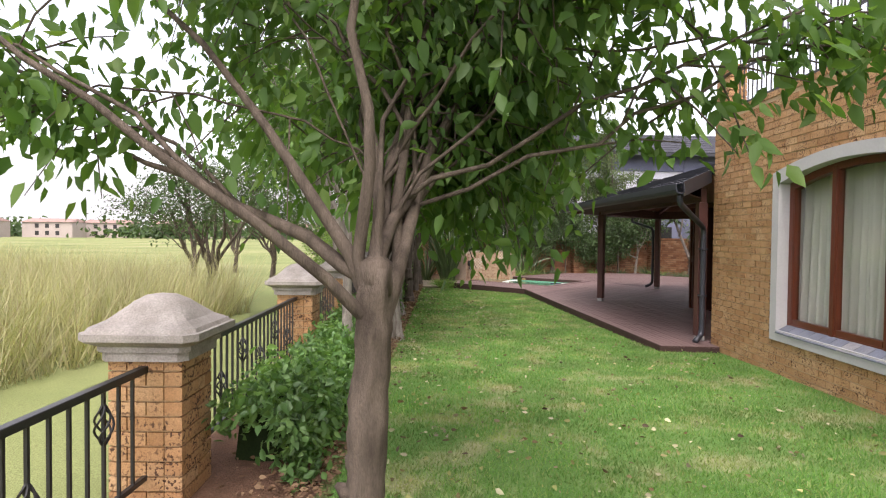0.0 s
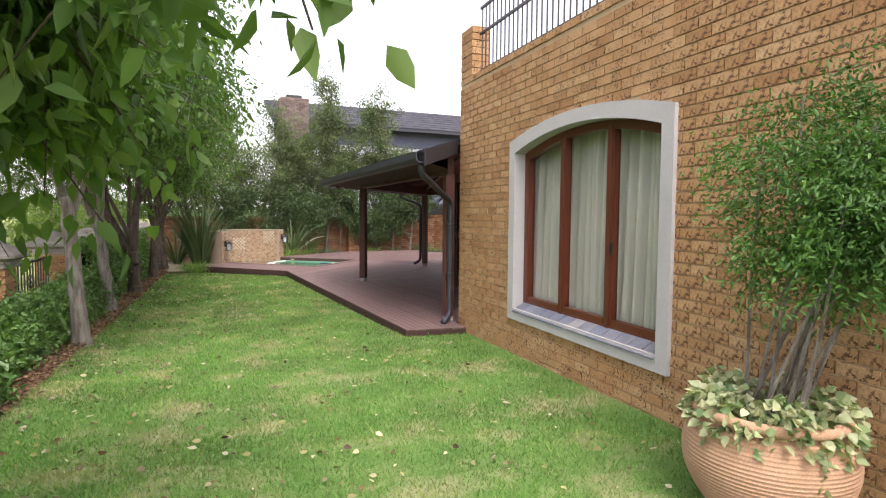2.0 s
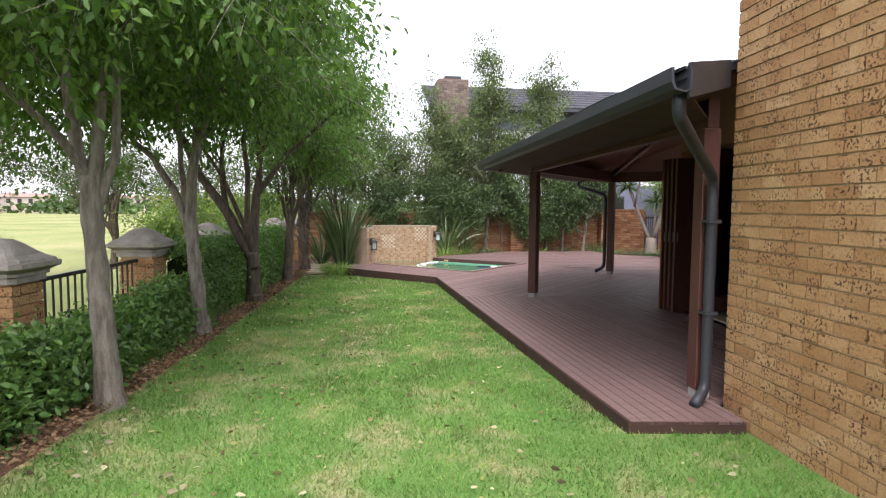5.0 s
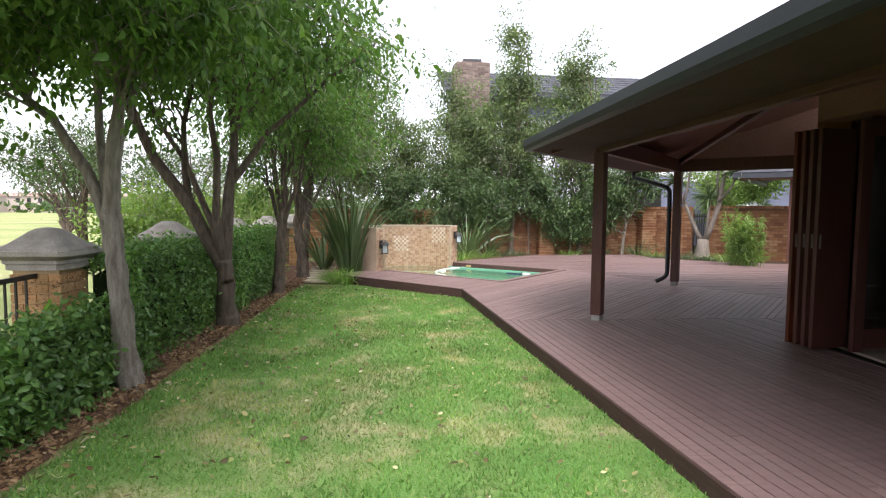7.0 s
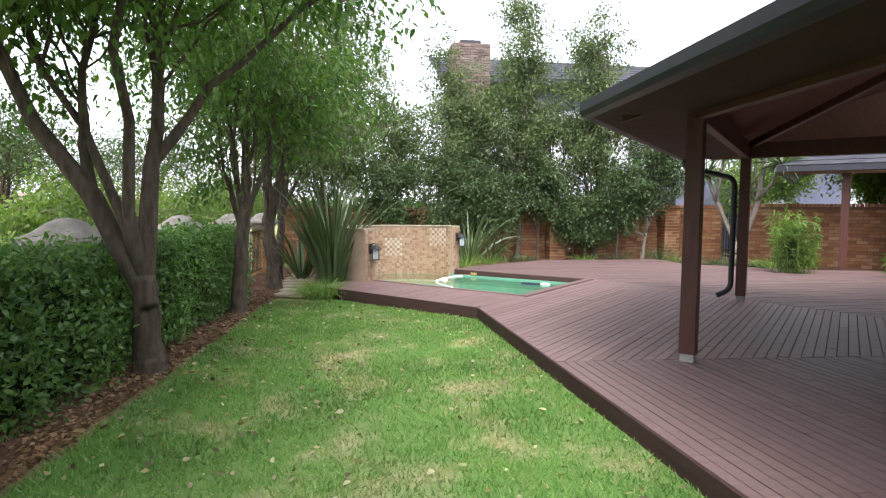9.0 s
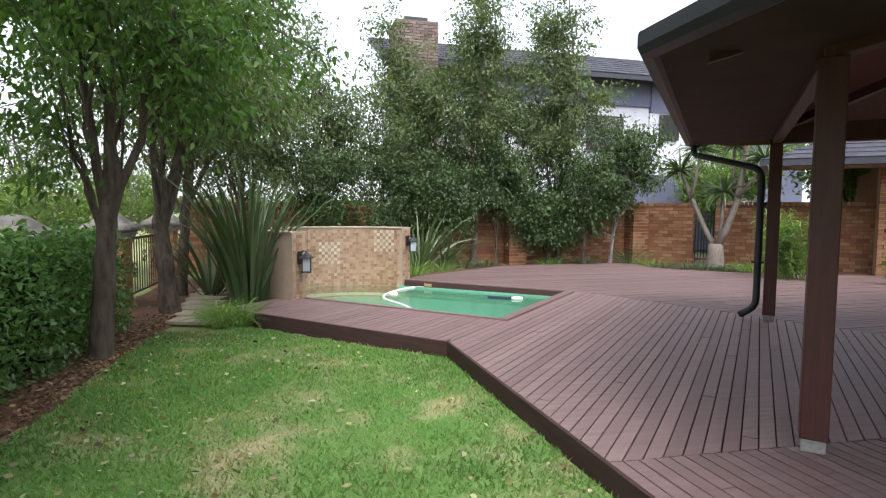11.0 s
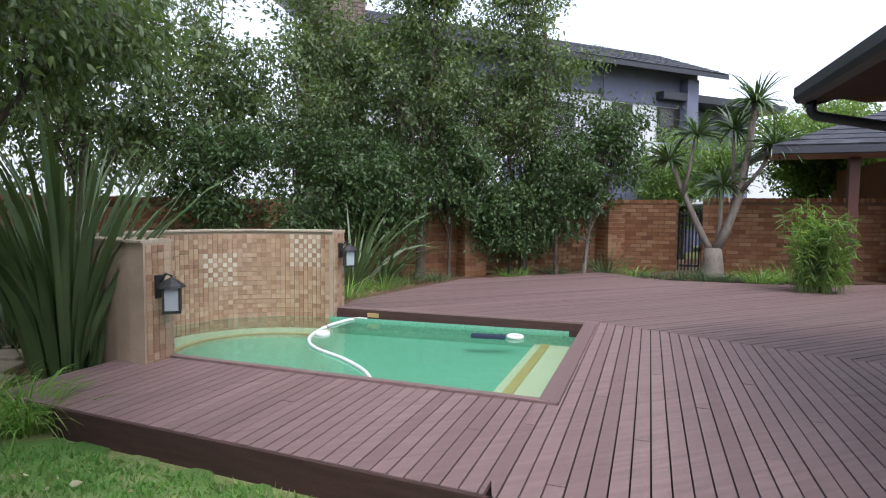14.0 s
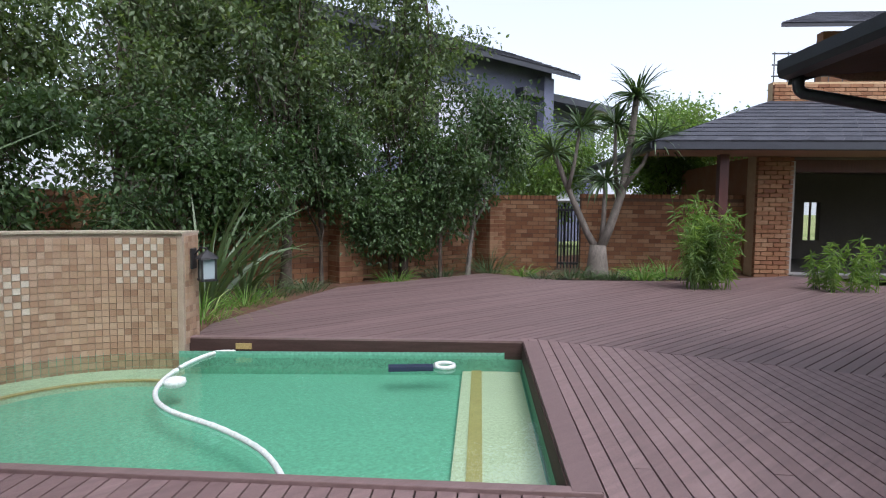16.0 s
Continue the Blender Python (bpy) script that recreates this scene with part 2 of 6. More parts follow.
m_mortar_red = material("dark_mortar", (0.17, 0.105, 0.07), (0.11, 0.07, 0.045), 9, 150, 0.95, bump=0.5, spec=0.1)
m_mortar = material("mortar", (0.50, 0.37, 0.225), (0.40, 0.285, 0.165), 9, 150, 0.95, bump=0.5, spec=0.1)
m_plaster = material("grey_plaster", (0.45, 0.445, 0.44), (0.37, 0.365, 0.36), 3, 40, 0.85, bump=0.12, spec=0.2, amount=0.5, grainy=0.2)
m_capstone = material("cast_stone", (0.38, 0.35, 0.32), (0.22, 0.20, 0.18), 7, 90, 0.9, bump=0.5, spec=0.2, amount=0.7)
m_frame = material("varnished_hardwood", (0.13, 0.032, 0.014), (0.07, 0.016, 0.008), 3, 60, 0.32, bump=0.15, stretch=((14, 14, 0.8), 0), spec=0.5)
m_post = material("stained_post", (0.10, 0.038, 0.030), (0.06, 0.024, 0.020), 3, 50, 0.45, bump=0.25, stretch=((14, 14, 0.8), 0), spec=0.4)
m_ceiling = material("board_ceiling", (0.33, 0.19, 0.15), (0.27, 0.15, 0.12), 2, 60, 0.7, bump=0.15, spec=0.2)
m_gutter = material("charcoal_gutter", (0.035, 0.038, 0.048), (0.025, 0.027, 0.034), 3, 60, 0.45, bump=0.08, spec=0.4)
m_shingle = material("slate_shingle", (0.055, 0.057, 0.07), (0.032, 0.033, 0.042), 4, 80, 0.8, bump=0.4, vary=[(0.046, 0.048, 0.06), (0.068, 0.07, 0.083), (0.034, 0.036, 0.045)], per="island", spec=0.25)
m_iron = material("black_iron", (0.018, 0.018, 0.02), (0.03, 0.028, 0.026), 8, 120, 0.42, bump=0.2, spec=0.5)
m_slate = material("slate_tile", (0.16, 0.18, 0.22), (0.09, 0.10, 0.13), 6, 80, 0.6, bump=0.4, vary=[(0.13, 0.15, 0.19), (0.24, 0.25, 0.28), (0.17, 0.19, 0.24), (0.32, 0.31, 0.30)])
m_pot = material("terracotta", (0.50, 0.315, 0.20), (0.41, 0.25, 0.155), 5, 110, 0.85, bump=0.35, spec=0.2)
m_bark = material("bark", (0.36, 0.33, 0.285), (0.13, 0.105, 0.085), 5, 40, 0.95, bump=1.0, stretch=((5, 5, 1.0), 0), depth=0.022, spec=0.15, amount=0.85)
m_bark_dark = material("dark_bark", (0.135, 0.108, 0.085), (0.04, 0.031, 0.024), 4, 45, 0.95, bump=0.8, stretch=((5, 5, 1.2), 0), depth=0.01, spec=0.15, amount=0.85)
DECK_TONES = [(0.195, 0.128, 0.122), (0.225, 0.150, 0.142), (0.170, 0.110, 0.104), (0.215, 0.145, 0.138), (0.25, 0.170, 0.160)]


def deck_material(name, angle, tone=1.0):
    """Weathered boards, grain along the given direction."""
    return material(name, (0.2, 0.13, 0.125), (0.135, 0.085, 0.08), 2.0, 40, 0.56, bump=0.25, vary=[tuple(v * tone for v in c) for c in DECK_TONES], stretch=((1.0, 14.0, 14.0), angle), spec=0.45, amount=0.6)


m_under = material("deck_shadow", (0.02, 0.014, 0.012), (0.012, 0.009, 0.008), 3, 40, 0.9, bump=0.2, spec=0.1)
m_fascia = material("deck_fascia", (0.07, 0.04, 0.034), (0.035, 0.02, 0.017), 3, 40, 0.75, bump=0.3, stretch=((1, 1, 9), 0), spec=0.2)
m_tile = material("mosaic_tile", (0.5, 0.32, 0.19), (0.42, 0.25, 0.13), 8, 120, 0.42, bump=0.15, vary=[(0.36, 0.235, 0.155), (0.46, 0.335, 0.235), (0.26, 0.15, 0.092), (0.41, 0.28, 0.19), (0.22, 0.125, 0.08), (0.43, 0.30, 0.195)], amount=0.3)
m_tile_j = material("mosaic_tile_field", (0.5, 0.32, 0.19), (0.42, 0.25, 0.13), 8, 120, 0.42, bump=0.15, vary=[(0.36, 0.235, 0.155), (0.46, 0.335, 0.235), (0.26, 0.15, 0.092), (0.41, 0.28, 0.19), (0.22, 0.125, 0.08), (0.43, 0.30, 0.195)], per="island", amount=0.3)
m_tile_w = material("pale_mosaic_tile", (0.62, 0.53, 0.42), (0.5, 0.42, 0.33), 8, 120, 0.4, bump=0.15, vary=[(0.56, 0.48, 0.38), (0.46, 0.36, 0.27), (0.60, 0.53, 0.44)], per="island", amount=0.2)
m_grout = material("grout", (0.40, 0.31, 0.235), (0.31, 0.235, 0.175), 8, 150, 0.9, bump=0.4, spec=0.1)
m_bench = material("pool_bench", (0.44, 0.52, 0.37), (0.37, 0.46, 0.32), 2, 50, 0.7, bump=0.1, spec=0.2, amount=0.5)
m_pool = material("pool_plaster", (0.17, 0.40, 0.285), (0.14, 0.36, 0.255), 1.2, 40, 0.7, bump=0.1, spec=0.2, amount=0.5)
m_pool_shelf = material("pool_ledge", (0.56, 0.55, 0.40), (0.48, 0.47, 0.33), 2, 50, 0.7, bump=0.1, spec=0.2, amount=0.5)
m_pool_band = material("pool_band_tile", (0.45, 0.34, 0.14), (0.36, 0.26, 0.1), 9, 90, 0.6, bump=0.2, spec=0.2)
m_white = material("white_hose", (0.75, 0.77, 0.74), (0.6, 0.63, 0.6), 5, 80, 0.5, bump=0.1)
m_blue = material("dark_brush", (0.015, 0.025, 0.06), (0.01, 0.015, 0.04), 8, 80, 0.6, bump=0.2)
m_soil = material("mulch_soil", (0.18, 0.105, 0.07), (0.10, 0.058, 0.04), 5, 60, 0.95, bump=0.9, depth=0.02, spec=0.1, amount=0.8)
m_paver = material("sandstone_paver", (0.42, 0.36, 0.27), (0.3, 0.25, 0.18), 4, 70, 0.9, bump=0.4, spec=0.2)
m_render_blue = material("blue_grey_render", (0.16, 0.17, 0.24), (0.12, 0.13, 0.19), 2, 60, 0.85, bump=0.2, spec=0.2)
m_render_white = material("pale_render", (0.66, 0.67, 0.72), (0.55, 0.56, 0.62), 2, 60, 0.85, bump=0.2, spec=0.2)
m_chim = material("stone_cladding", (0.20, 0.14, 0.12), (0.12, 0.085, 0.075), 6, 60, 0.9, bump=0.6, spec=0.15)
# unlit room darkness is put into this wall, floor and ceiling colour
m_dim = material("room_shade_tone", (0.13, 0.115, 0.10), (0.10, 0.09, 0.08), 2, 60, 0.85, bump=0.1)
m_interior = material("dim_plaster", (0.42, 0.36, 0.30), (0.36, 0.30, 0.25), 2, 60, 0.85, bump=0.1)
m_far_wall = material("far_wall", (0.42, 0.36, 0.33), (0.36, 0.31, 0.28), 0.5, 10, 0.9, bump=0.0)
m_far_roof = material("far_roof", (0.33, 0.22, 0.19), (0.28, 0.18, 0.15), 0.5, 10, 0.9, bump=0.0)
m_concrete = material("concrete_strip", (0.4, 0.4, 0.38), (0.3, 0.3, 0.28), 4, 60, 0.85, bump=0.3)
m_curtain = material("pleated_curtain", (0.70, 0.69, 0.64), (0.60, 0.59, 0.55), 2, 200, 0.9, bump=0.1, spec=0.1, amount=0.3)
m_lawn = ground_material("lawn", (0.10, 0.21, 0.05, 1), (0.135, 0.235, 0.065, 1), (0.38, 0.34, 0.20, 1), 1.9)
m_field = ground_material("field", (0.17, 0.21, 0.08, 1), (0.24, 0.27, 0.11, 1), (0.34, 0.32, 0.18, 1), 0.12)

def clear_sheet(name, tint, ior, ripple=None):
    """A thin clear sheet: it passes tinted light and mirrors by its refractive index."""
    m = bpy.data.materials.new(name)
    m.use_nodes = True
    nt = m.node_tree
    nt.nodes.remove(nt.nodes["Principled BSDF"])
    tr, gl, fr, mx, pw, ml = (nt.nodes.new("ShaderNode" + k) for k in ("BsdfTransparent", "BsdfGlossy", "LayerWeight", "MixShader", "Math", "Math"))
    base = ((ior - 1) / (ior + 1)) ** 2
    tr.inputs["Color"].default_value = tint
    gl.inputs["Roughness"].default_value = 0.0
    pw.operation, pw.inputs[1].default_value = "POWER", 5.0
    ml.operation, ml.inputs[1].default_value, ml.inputs[2].default_value = "MULTIPLY_ADD", 1 - base, base
    nt.links.new(fr.outputs["Facing"], pw.inputs[0])
    nt.links.new(pw.outputs[0], ml.inputs[0])
    if ripple:
        b = nt.nodes.new("ShaderNodeBump")
        b.inputs["Strength"].default_value, b.inputs["Distance"].default_value = ripple
        nt.links.new(tex_noise(nt, 3.5, 4.0), b.inputs["Height"])
        nt.links.new(b.outputs[0], gl.inputs["Normal"])
        nt.links.new(b.outputs[0], fr.inputs["Normal"])
    nt.links.new(ml.outputs[0], mx.inputs[0])
    nt.links.new(tr.outputs[0], mx.inputs[1])
    nt.links.new(gl.outputs[0], mx.inputs[2])
    nt.links.new(mx.outputs[0], nt.nodes["Material Output"].inputs["Surface"])
    return m


GL = clear_sheet("window_glass", (0.93, 0.94, 0.92, 1), 1.5)
WA = clear_sheet("pool_water", (0.80, 0.94, 0.86, 1), 1.33, (0.25, 0.03))
LG = bpy.data.materials.new("frosted_lamp_glass")
LG.use_nodes = True
lp = LG.node_tree.nodes["Principled BSDF"]
lp.inputs["Base Color"].default_value, lp.inputs["Roughness"].default_value = (0.32, 0.36, 0.38, 1), 0.25

lf_dark = leaf_material("dark_leaf", [(0.034, 0.066, 0.024), (0.05, 0.09, 0.034), (0.078, 0.128, 0.05), (0.04, 0.076, 0.03)], 0.45, 0.3)
lf_grey = leaf_material("grey_green_leaf", [(0.06, 0.098, 0.042), (0.092, 0.138, 0.06), (0.15, 0.195, 0.10), (0.068, 0.108, 0.046)], 0.42, 0.4, 0.45)
lf_hedge = leaf_material("hedge_leaf", [(0.07, 0.155, 0.046), (0.105, 0.215, 0.066), (0.17, 0.30, 0.095), (0.055, 0.125, 0.038)], 0.4, 0.3, 0.45)
lf_lime = leaf_material("lime_leaf", [(0.12, 0.20, 0.055), (0.17, 0.25, 0.08), (0.09, 0.165, 0.05)], 0.5, 0.45)
lf_variegated = leaf_material("cream_green_leaf", [(0.08, 0.17, 0.06), (0.5, 0.52, 0.33), (0.12, 0.22, 0.08), (0.62, 0.62, 0.42), (0.2, 0.3, 0.12)], 0.4, 0.2)
lf_flax = leaf_material("flax_blade", [(0.038, 0.072, 0.028), (0.058, 0.10, 0.04), (0.085, 0.13, 0.055), (0.045, 0.085, 0.032)], 0.4, 0.15, 0.5)
lf_grass = leaf_material("grass_blade", [(0.10, 0.21, 0.045), (0.13, 0.26, 0.06), (0.18, 0.29, 0.085), (0.32, 0.32, 0.18)], 0.6, 0.3, 0.2)
lf_lawn = leaf_material("lawn_blade", [(0.085, 0.195, 0.045), (0.11, 0.24, 0.058), (0.15, 0.265, 0.08), (0.25, 0.29, 0.14)], 0.6, 0.3, 0.2, patch=(1.9, 0.52, 0.78, (0.34, 0.32, 0.17)))
lf_straw = leaf_material("straw_blade", [(0.33, 0.33, 0.19), (0.43, 0.41, 0.27), (0.25, 0.27, 0.13), (0.48, 0.44, 0.32), (0.22, 0.18, 0.11)], 0.7, 0.3, 0.2)
lf_fallen = leaf_material("fallen_leaf", [(0.38, 0.36, 0.18), (0.12, 0.075, 0.04), (0.48, 0.46, 0.32), (0.07, 0.045, 0.03), (0.3, 0.32, 0.12)], 0.7, 0.1, 0.2)
lf_dry = leaf_material("dry_leaf", [(0.24, 0.15, 0.09), (0.14, 0.08, 0.05), (0.32, 0.22, 0.14), (0.09, 0.05, 0.03)], 0.8, 0.05, 0.2)


# ---- ground ----
def sheet(name, xs, ys, zf, mat, label=""):
    a = Acc()
    v = [(x, y, zf(x, y)) for y in ys for x in xs]
    n = len(xs)
    a.add(v, [(j * n + i, j * n + i + 1, (j + 1) * n + i + 1, (j + 1) * n + i) for j in range(len(ys) - 1) for i in range(n - 1)])
    return a.obj(name, mat, None, label, smooth=True, kind="structure")


POOL_N = Vector((3.27, 17.83, 0))          # near right corner of the pool
POOL_W, POOL_D = 3.03, 2.71                # along -V, along U
A0, B0 = Vector((0.97, 19.78, 0)), Vector((2.60, 21.65, 0))     # the ends of the curved mosaic wall
POOL_MID, ARC_DEPTH = (A0 + B0) / 2, 1.40


def in_pool(x, y):
    d = Vector((x, y, 0)) - POOL_N
    return -3.2 < d.dot(V) < 0.05 and -0.05 < d.dot(U) < 2.9 or (Vector((x, y, 0)) - POOL_MID).length < 1.5


def ground_z(x, y):
    """The lawn inside the fence, the field beyond it, and a pit under the pool."""
    if in_pool(x, y):
        return -1.9
    return lawn_z(x, y) + (0.0 if x > -2 else -0.05)


def steps(a, b, s):
    return list(np.arange(a, b, s)) + [b]


gx = [-2500, -400, -120, -60, -30, -15, -8, -4] + steps(-2.4, 6.0, 0.3) + [8, 12, 20, 40, 120, 400, 2500]
gy = [-2500, -400, -80, -20, -6] + steps(-4, 24, 0.35) + [26, 30, 40, 60, 120, 400, 2500]
ground = sheet("ground", gx, gy, ground_z, m_field, "rough green and straw-coloured grassland")
tagged(ground, category="ground")
lx = steps(-0.66, 4.04, 0.28)
lawn = sheet("lawn", lx, steps(-4.0, 18.6, 0.3), lambda x, y: (lawn_z(x, y) + 0.012 + 0.012 * noise.noise((x * 1.3, y * 1.3, 0))) if not in_pool(x, y) and (Vector((x, y, 0)) - Vector((2.42, 16.75, 0))).dot(U) < 0.25 else -0.6, m_lawn, "clipped green lawn with pale worn patches")
tagged(lawn, category="lawn")
bed = sheet("flower_bed", steps(-1.8, -0.6, 0.1), steps(-4.0, 24.0, 0.15), lambda x, y: lawn_z(x, y) + 0.02 + 0.03 * noise.noise((x * 4, y * 4, 1)) - (0.04 if x > -0.72 + 0.08 * noise.noise((0, y * 1.1, 7)) else 0), m_soil, "bare reddish soil bed along the fence")
tagged(bed, category="soil bed")
bed2 = sheet("flower_bed", steps(-0.85, 1.0, 0.15), steps(18.7, 25.3, 0.2), lambda x, y: lawn_z(x, y) + 0.025 + 0.03 * noise.noise((x * 4, y * 4, 1)) if y > 18.9 - 0.3 * x and not in_pool(x, y) else (-1.9 if in_pool(x, y) else lawn_z(x, y) - 0.05), m_soil, "shaded soil bed beside the pool wall")
tagged(bed2, category="soil bed")
bed3 = sheet("flower_bed", steps(2.8, 14.2, 0.4), steps(20.4, 27.0, 0.3), lambda x, y: (-0.14 + 0.03 * noise.noise((x * 3, y * 3, 1))) if not in_pool(x, y) else -1.9, m_soil, "planted soil bed under the garden wall")
tagged(bed3, category="soil bed")


# ---- brickwork ----
def brick_course(c0, ax, length, z0, z1, thick, skip=None, bl=0.222, bh=0.0735, joint=0.0125, near=None):
    """Bricks of one wall face in stretcher bond; c0: start of the face's line, facing right of ax. Two Accs' worth of (centre, size)."""
    ax = Vector(ax).normalized()
    out = Vector((ax.y, -ax.x, 0))
    far, close = [], []
    z, row = z0, 0
    while z + bh <= z1 + 0.02:
        s = 0.0 if row % 2 == 0 else -(bl + joint) / 2
        while s < length - 0.01:
            a, b = max(s, 0.0), min(s + bl, length)
            if b - a > 0.03:
                mid = (a + b) / 2
                c = Vector(c0) + ax * mid + UP * (z + bh / 2) + out * (rng.uniform(-0.0015, 0.0015))
                for lo, hi in (skip(a, b, z, z + bh) if skip else [(a, b)]):
                    if hi - lo > 0.02:
                        cc = Vector(c0) + ax * ((lo + hi) / 2) + UP * (z + bh / 2) + out * (rng.uniform(-0.0015, 0.0015))
                        (close if near and near((lo + hi) / 2, z) else far).append((cc, (hi - lo, thick, bh), ax))
            s += bl + joint
        z += bh + joint
        row += 1
    return far, close


def lay(bricks, name, mat, parent, kind="stuff"):
    a = Acc()
    for c, d, ax in bricks:
        a.box(c, d, ax)
    return a.obj(name, mat, parent, kind=kind)


def single_bricks(bricks, mat, parent):
    """Bricks as objects of their own, alike ones on one mesh."""
    store = {}
    for c, d, ax in bricks:
        key = (round(d[0], 3), round(d[2], 3), round(ax.x, 3), round(ax.y, 3))
        if key not in store:
            bm = bmesh.new()
            bmesh.ops.create_cube(bm, size=1.0)
            bmesh.ops.scale(bm, vec=(d[0], d[1], d[2]), verts=bm.verts)
            bmesh.ops.rotate(bm, matrix=Matrix.Rotation(math.atan2(ax.y, ax.x), 3, "Z"), verts=bm.verts)
            me = bpy.data.meshes.new("brick")
            bm.to_mesh(me)
            bm.free()
            me.materials.append(mat)
            store[key] = me
        ob = new("brick", store[key])
        ob.location = c
        ob.parent = parent


# ---- the house: brick wing with the arched window ----
WX = 4.04                                   # the lawn side face
W_LO, W_HI, W_Z0, W_Z1, W_RISE = 4.38, 6.97, 0.25, 2.26, 0.17
WALL_S, WALL_E, WALL_TOP = -3.0, 8.55, 3.22


def arch_top(y, extra=0.0):
    h = (y - (W_LO + W_HI) / 2) / ((W_HI - W_LO) / 2)
    return W_Z1 + extra + W_RISE * (1 - h * h)


wall_house = Acc()
# mortar core around the window opening
for y0, y1, z0, z1 in ((WALL_S, W_LO, -0.6, WALL_TOP), (W_HI, WALL_E, -0.6, WALL_TOP), (W_LO, W_HI, -0.6, W_Z0)):
    wall_house.box((WX + 0.163, (y0 + y1) / 2, (z0 + z1) / 2), (0.304, y1 - y0, z1 - z0))
n_a = 16
for i in range(n_a):
    y0, y1 = W_LO + (W_HI - W_LO) * i / n_a, W_LO + (W_HI - W_LO) * (i + 1) / n_a
    b = min(arch_top(y0), arch_top(y1))
    wall_house.box((WX + 0.163, (y0 + y1) / 2, (b + WALL_TOP) / 2), (0.304, y1 - y0, WALL_TOP - b))
wall_east = wall_house.obj("wall_house", m_mortar, None, "speckled golden-brown face brick house wall", kind="structure")
tagged(wall_east, category="wall")


def window_skip(a, b, z0, z1):
    # runs from WALL_E down to WALL_S
    y0, y1 = WALL_E - b, WALL_E - a
    top = arch_top(min(max((y0 + y1) / 2, W_LO), W_HI))
    if z1 <= W_Z0 + 0.02 or z1 >= top + 0.015 or y1 <= W_LO or y0 >= W_HI:
        return [(a, b)]
    res = []
    if y1 > W_HI:
        res.append((a, WALL_E - W_HI))
    if y0 < W_LO:
        res.append((WALL_E - W_LO, b))
    return res


# face towards -x: the wall's line runs towards -y
far_b, near_b = brick_course((WX + 0.055, WALL_E, 0), (0, -1, 0), WALL_E - WALL_S, -0.44, WALL_TOP - 0.02, 0.11, window_skip, near=lambda s, z: 2.7 < WALL_E - s < 4.38 and -0.2 < z < 2.9)
end_b, _ = brick_course((WX + 1.4, WALL_E - 0.05, 0), (-1, 0, 0), 1.29, -0.44, WALL_TOP - 0.02, 0.11)

# end wall, inner floor and flat top of the wing
boxed("wall_house_end", (WX + 1.0, WALL_E - 0.16, 1.3), (1.38, 0.2, 3.8), m_mortar, None, kind="structure")
boxed("balcony_slab", (WX + 1.6, (WALL_S + WALL_E) / 2, WALL_TOP - 0.13), (2.9, WALL_E - WALL_S - 0.3, 0.2), m_plaster, None, label="flat balcony slab over the brick wing", kind="structure")
boxed("room_back_wall", (WX + 1.9, (WALL_S + WALL_E) / 2, 1.2), (0.1, WALL_E - WALL_S - 0.5, 3.4), m_interior, None, kind="structure")
boxed("room_floor", (WX + 1.1, (WALL_S + WALL_E) / 2, 0.1), (1.5, WALL_E - WALL_S - 0.5, 0.1), m_interior, None, kind="structure")
# brick coping along the top and the corner stub
cop = Acc()
y = WALL_S
while y < WALL_E - 0.05:
    if y < WALL_E - 0.42:
        cop.box((WX + 0.12, y + 0.04, WALL_TOP + 0.03), (0.25, 0.078, 0.07))
    y += 0.09
coping = cop.obj("coping", m_brick_j, wall_east, "brick-on-edge coping", kind="stuff")
stub = Acc()
for k in range(8):
    stub.box((WX + 0.13 + 0.002 * (k % 2), WALL_E - 0.19, WALL_TOP + 0.04 + k * 0.092), (0.25, 0.38 - 0.004 * (k % 2), 0.082))
stub.obj("corner_pier", m_brick_j, wall_east, "short brick pier at the balcony corner", kind="stuff")

# balcony railing
rail = thing("balcony_railing", "black wrought iron railing on top of the brick wing", "railing")
for z in (WALL_TOP + 0.13, WALL_TOP + 0.62, WALL_TOP + 0.95):
    boxed("rail", (WX + 0.12, (WALL_S + WALL_E - 0.4) / 2, z), (0.03, WALL_E - 0.4 - WALL_S, 0.03), m_iron, rail)
bar = Acc()
bar.box((0, 0, 0.44), (0.014, 0.014, 0.88))
bar_me = bar.mesh("bar", m_iron)
y = WALL_E - 0.45
while y > WALL_S:
    o = new("bar", bar_me)
    o.location, o.parent = (WX + 0.12, y, WALL_TOP + 0.07), rail
    y -= 0.11


# arched window
win = tagged(thing("window_1", "arched timber window with pale plaster surround and drawn curtains", "window"), kind="structure")
sur = Acc()
FW = 0.15


def ring(inset, n=24):
    pts = [(W_LO + inset, W_Z0 + inset)]
    y0, y1 = W_LO + inset, W_HI - inset
    for i in range(n + 1):
        y = y0 + (y1 - y0) * i / n
        h = (y - (W_LO + W_HI) / 2) / ((y1 - y0) / 2)
        pts.append((y, W_Z1 - inset + W_RISE * (1 - h * h)))
    pts.append((y1, W_Z0 + inset))
    return pts


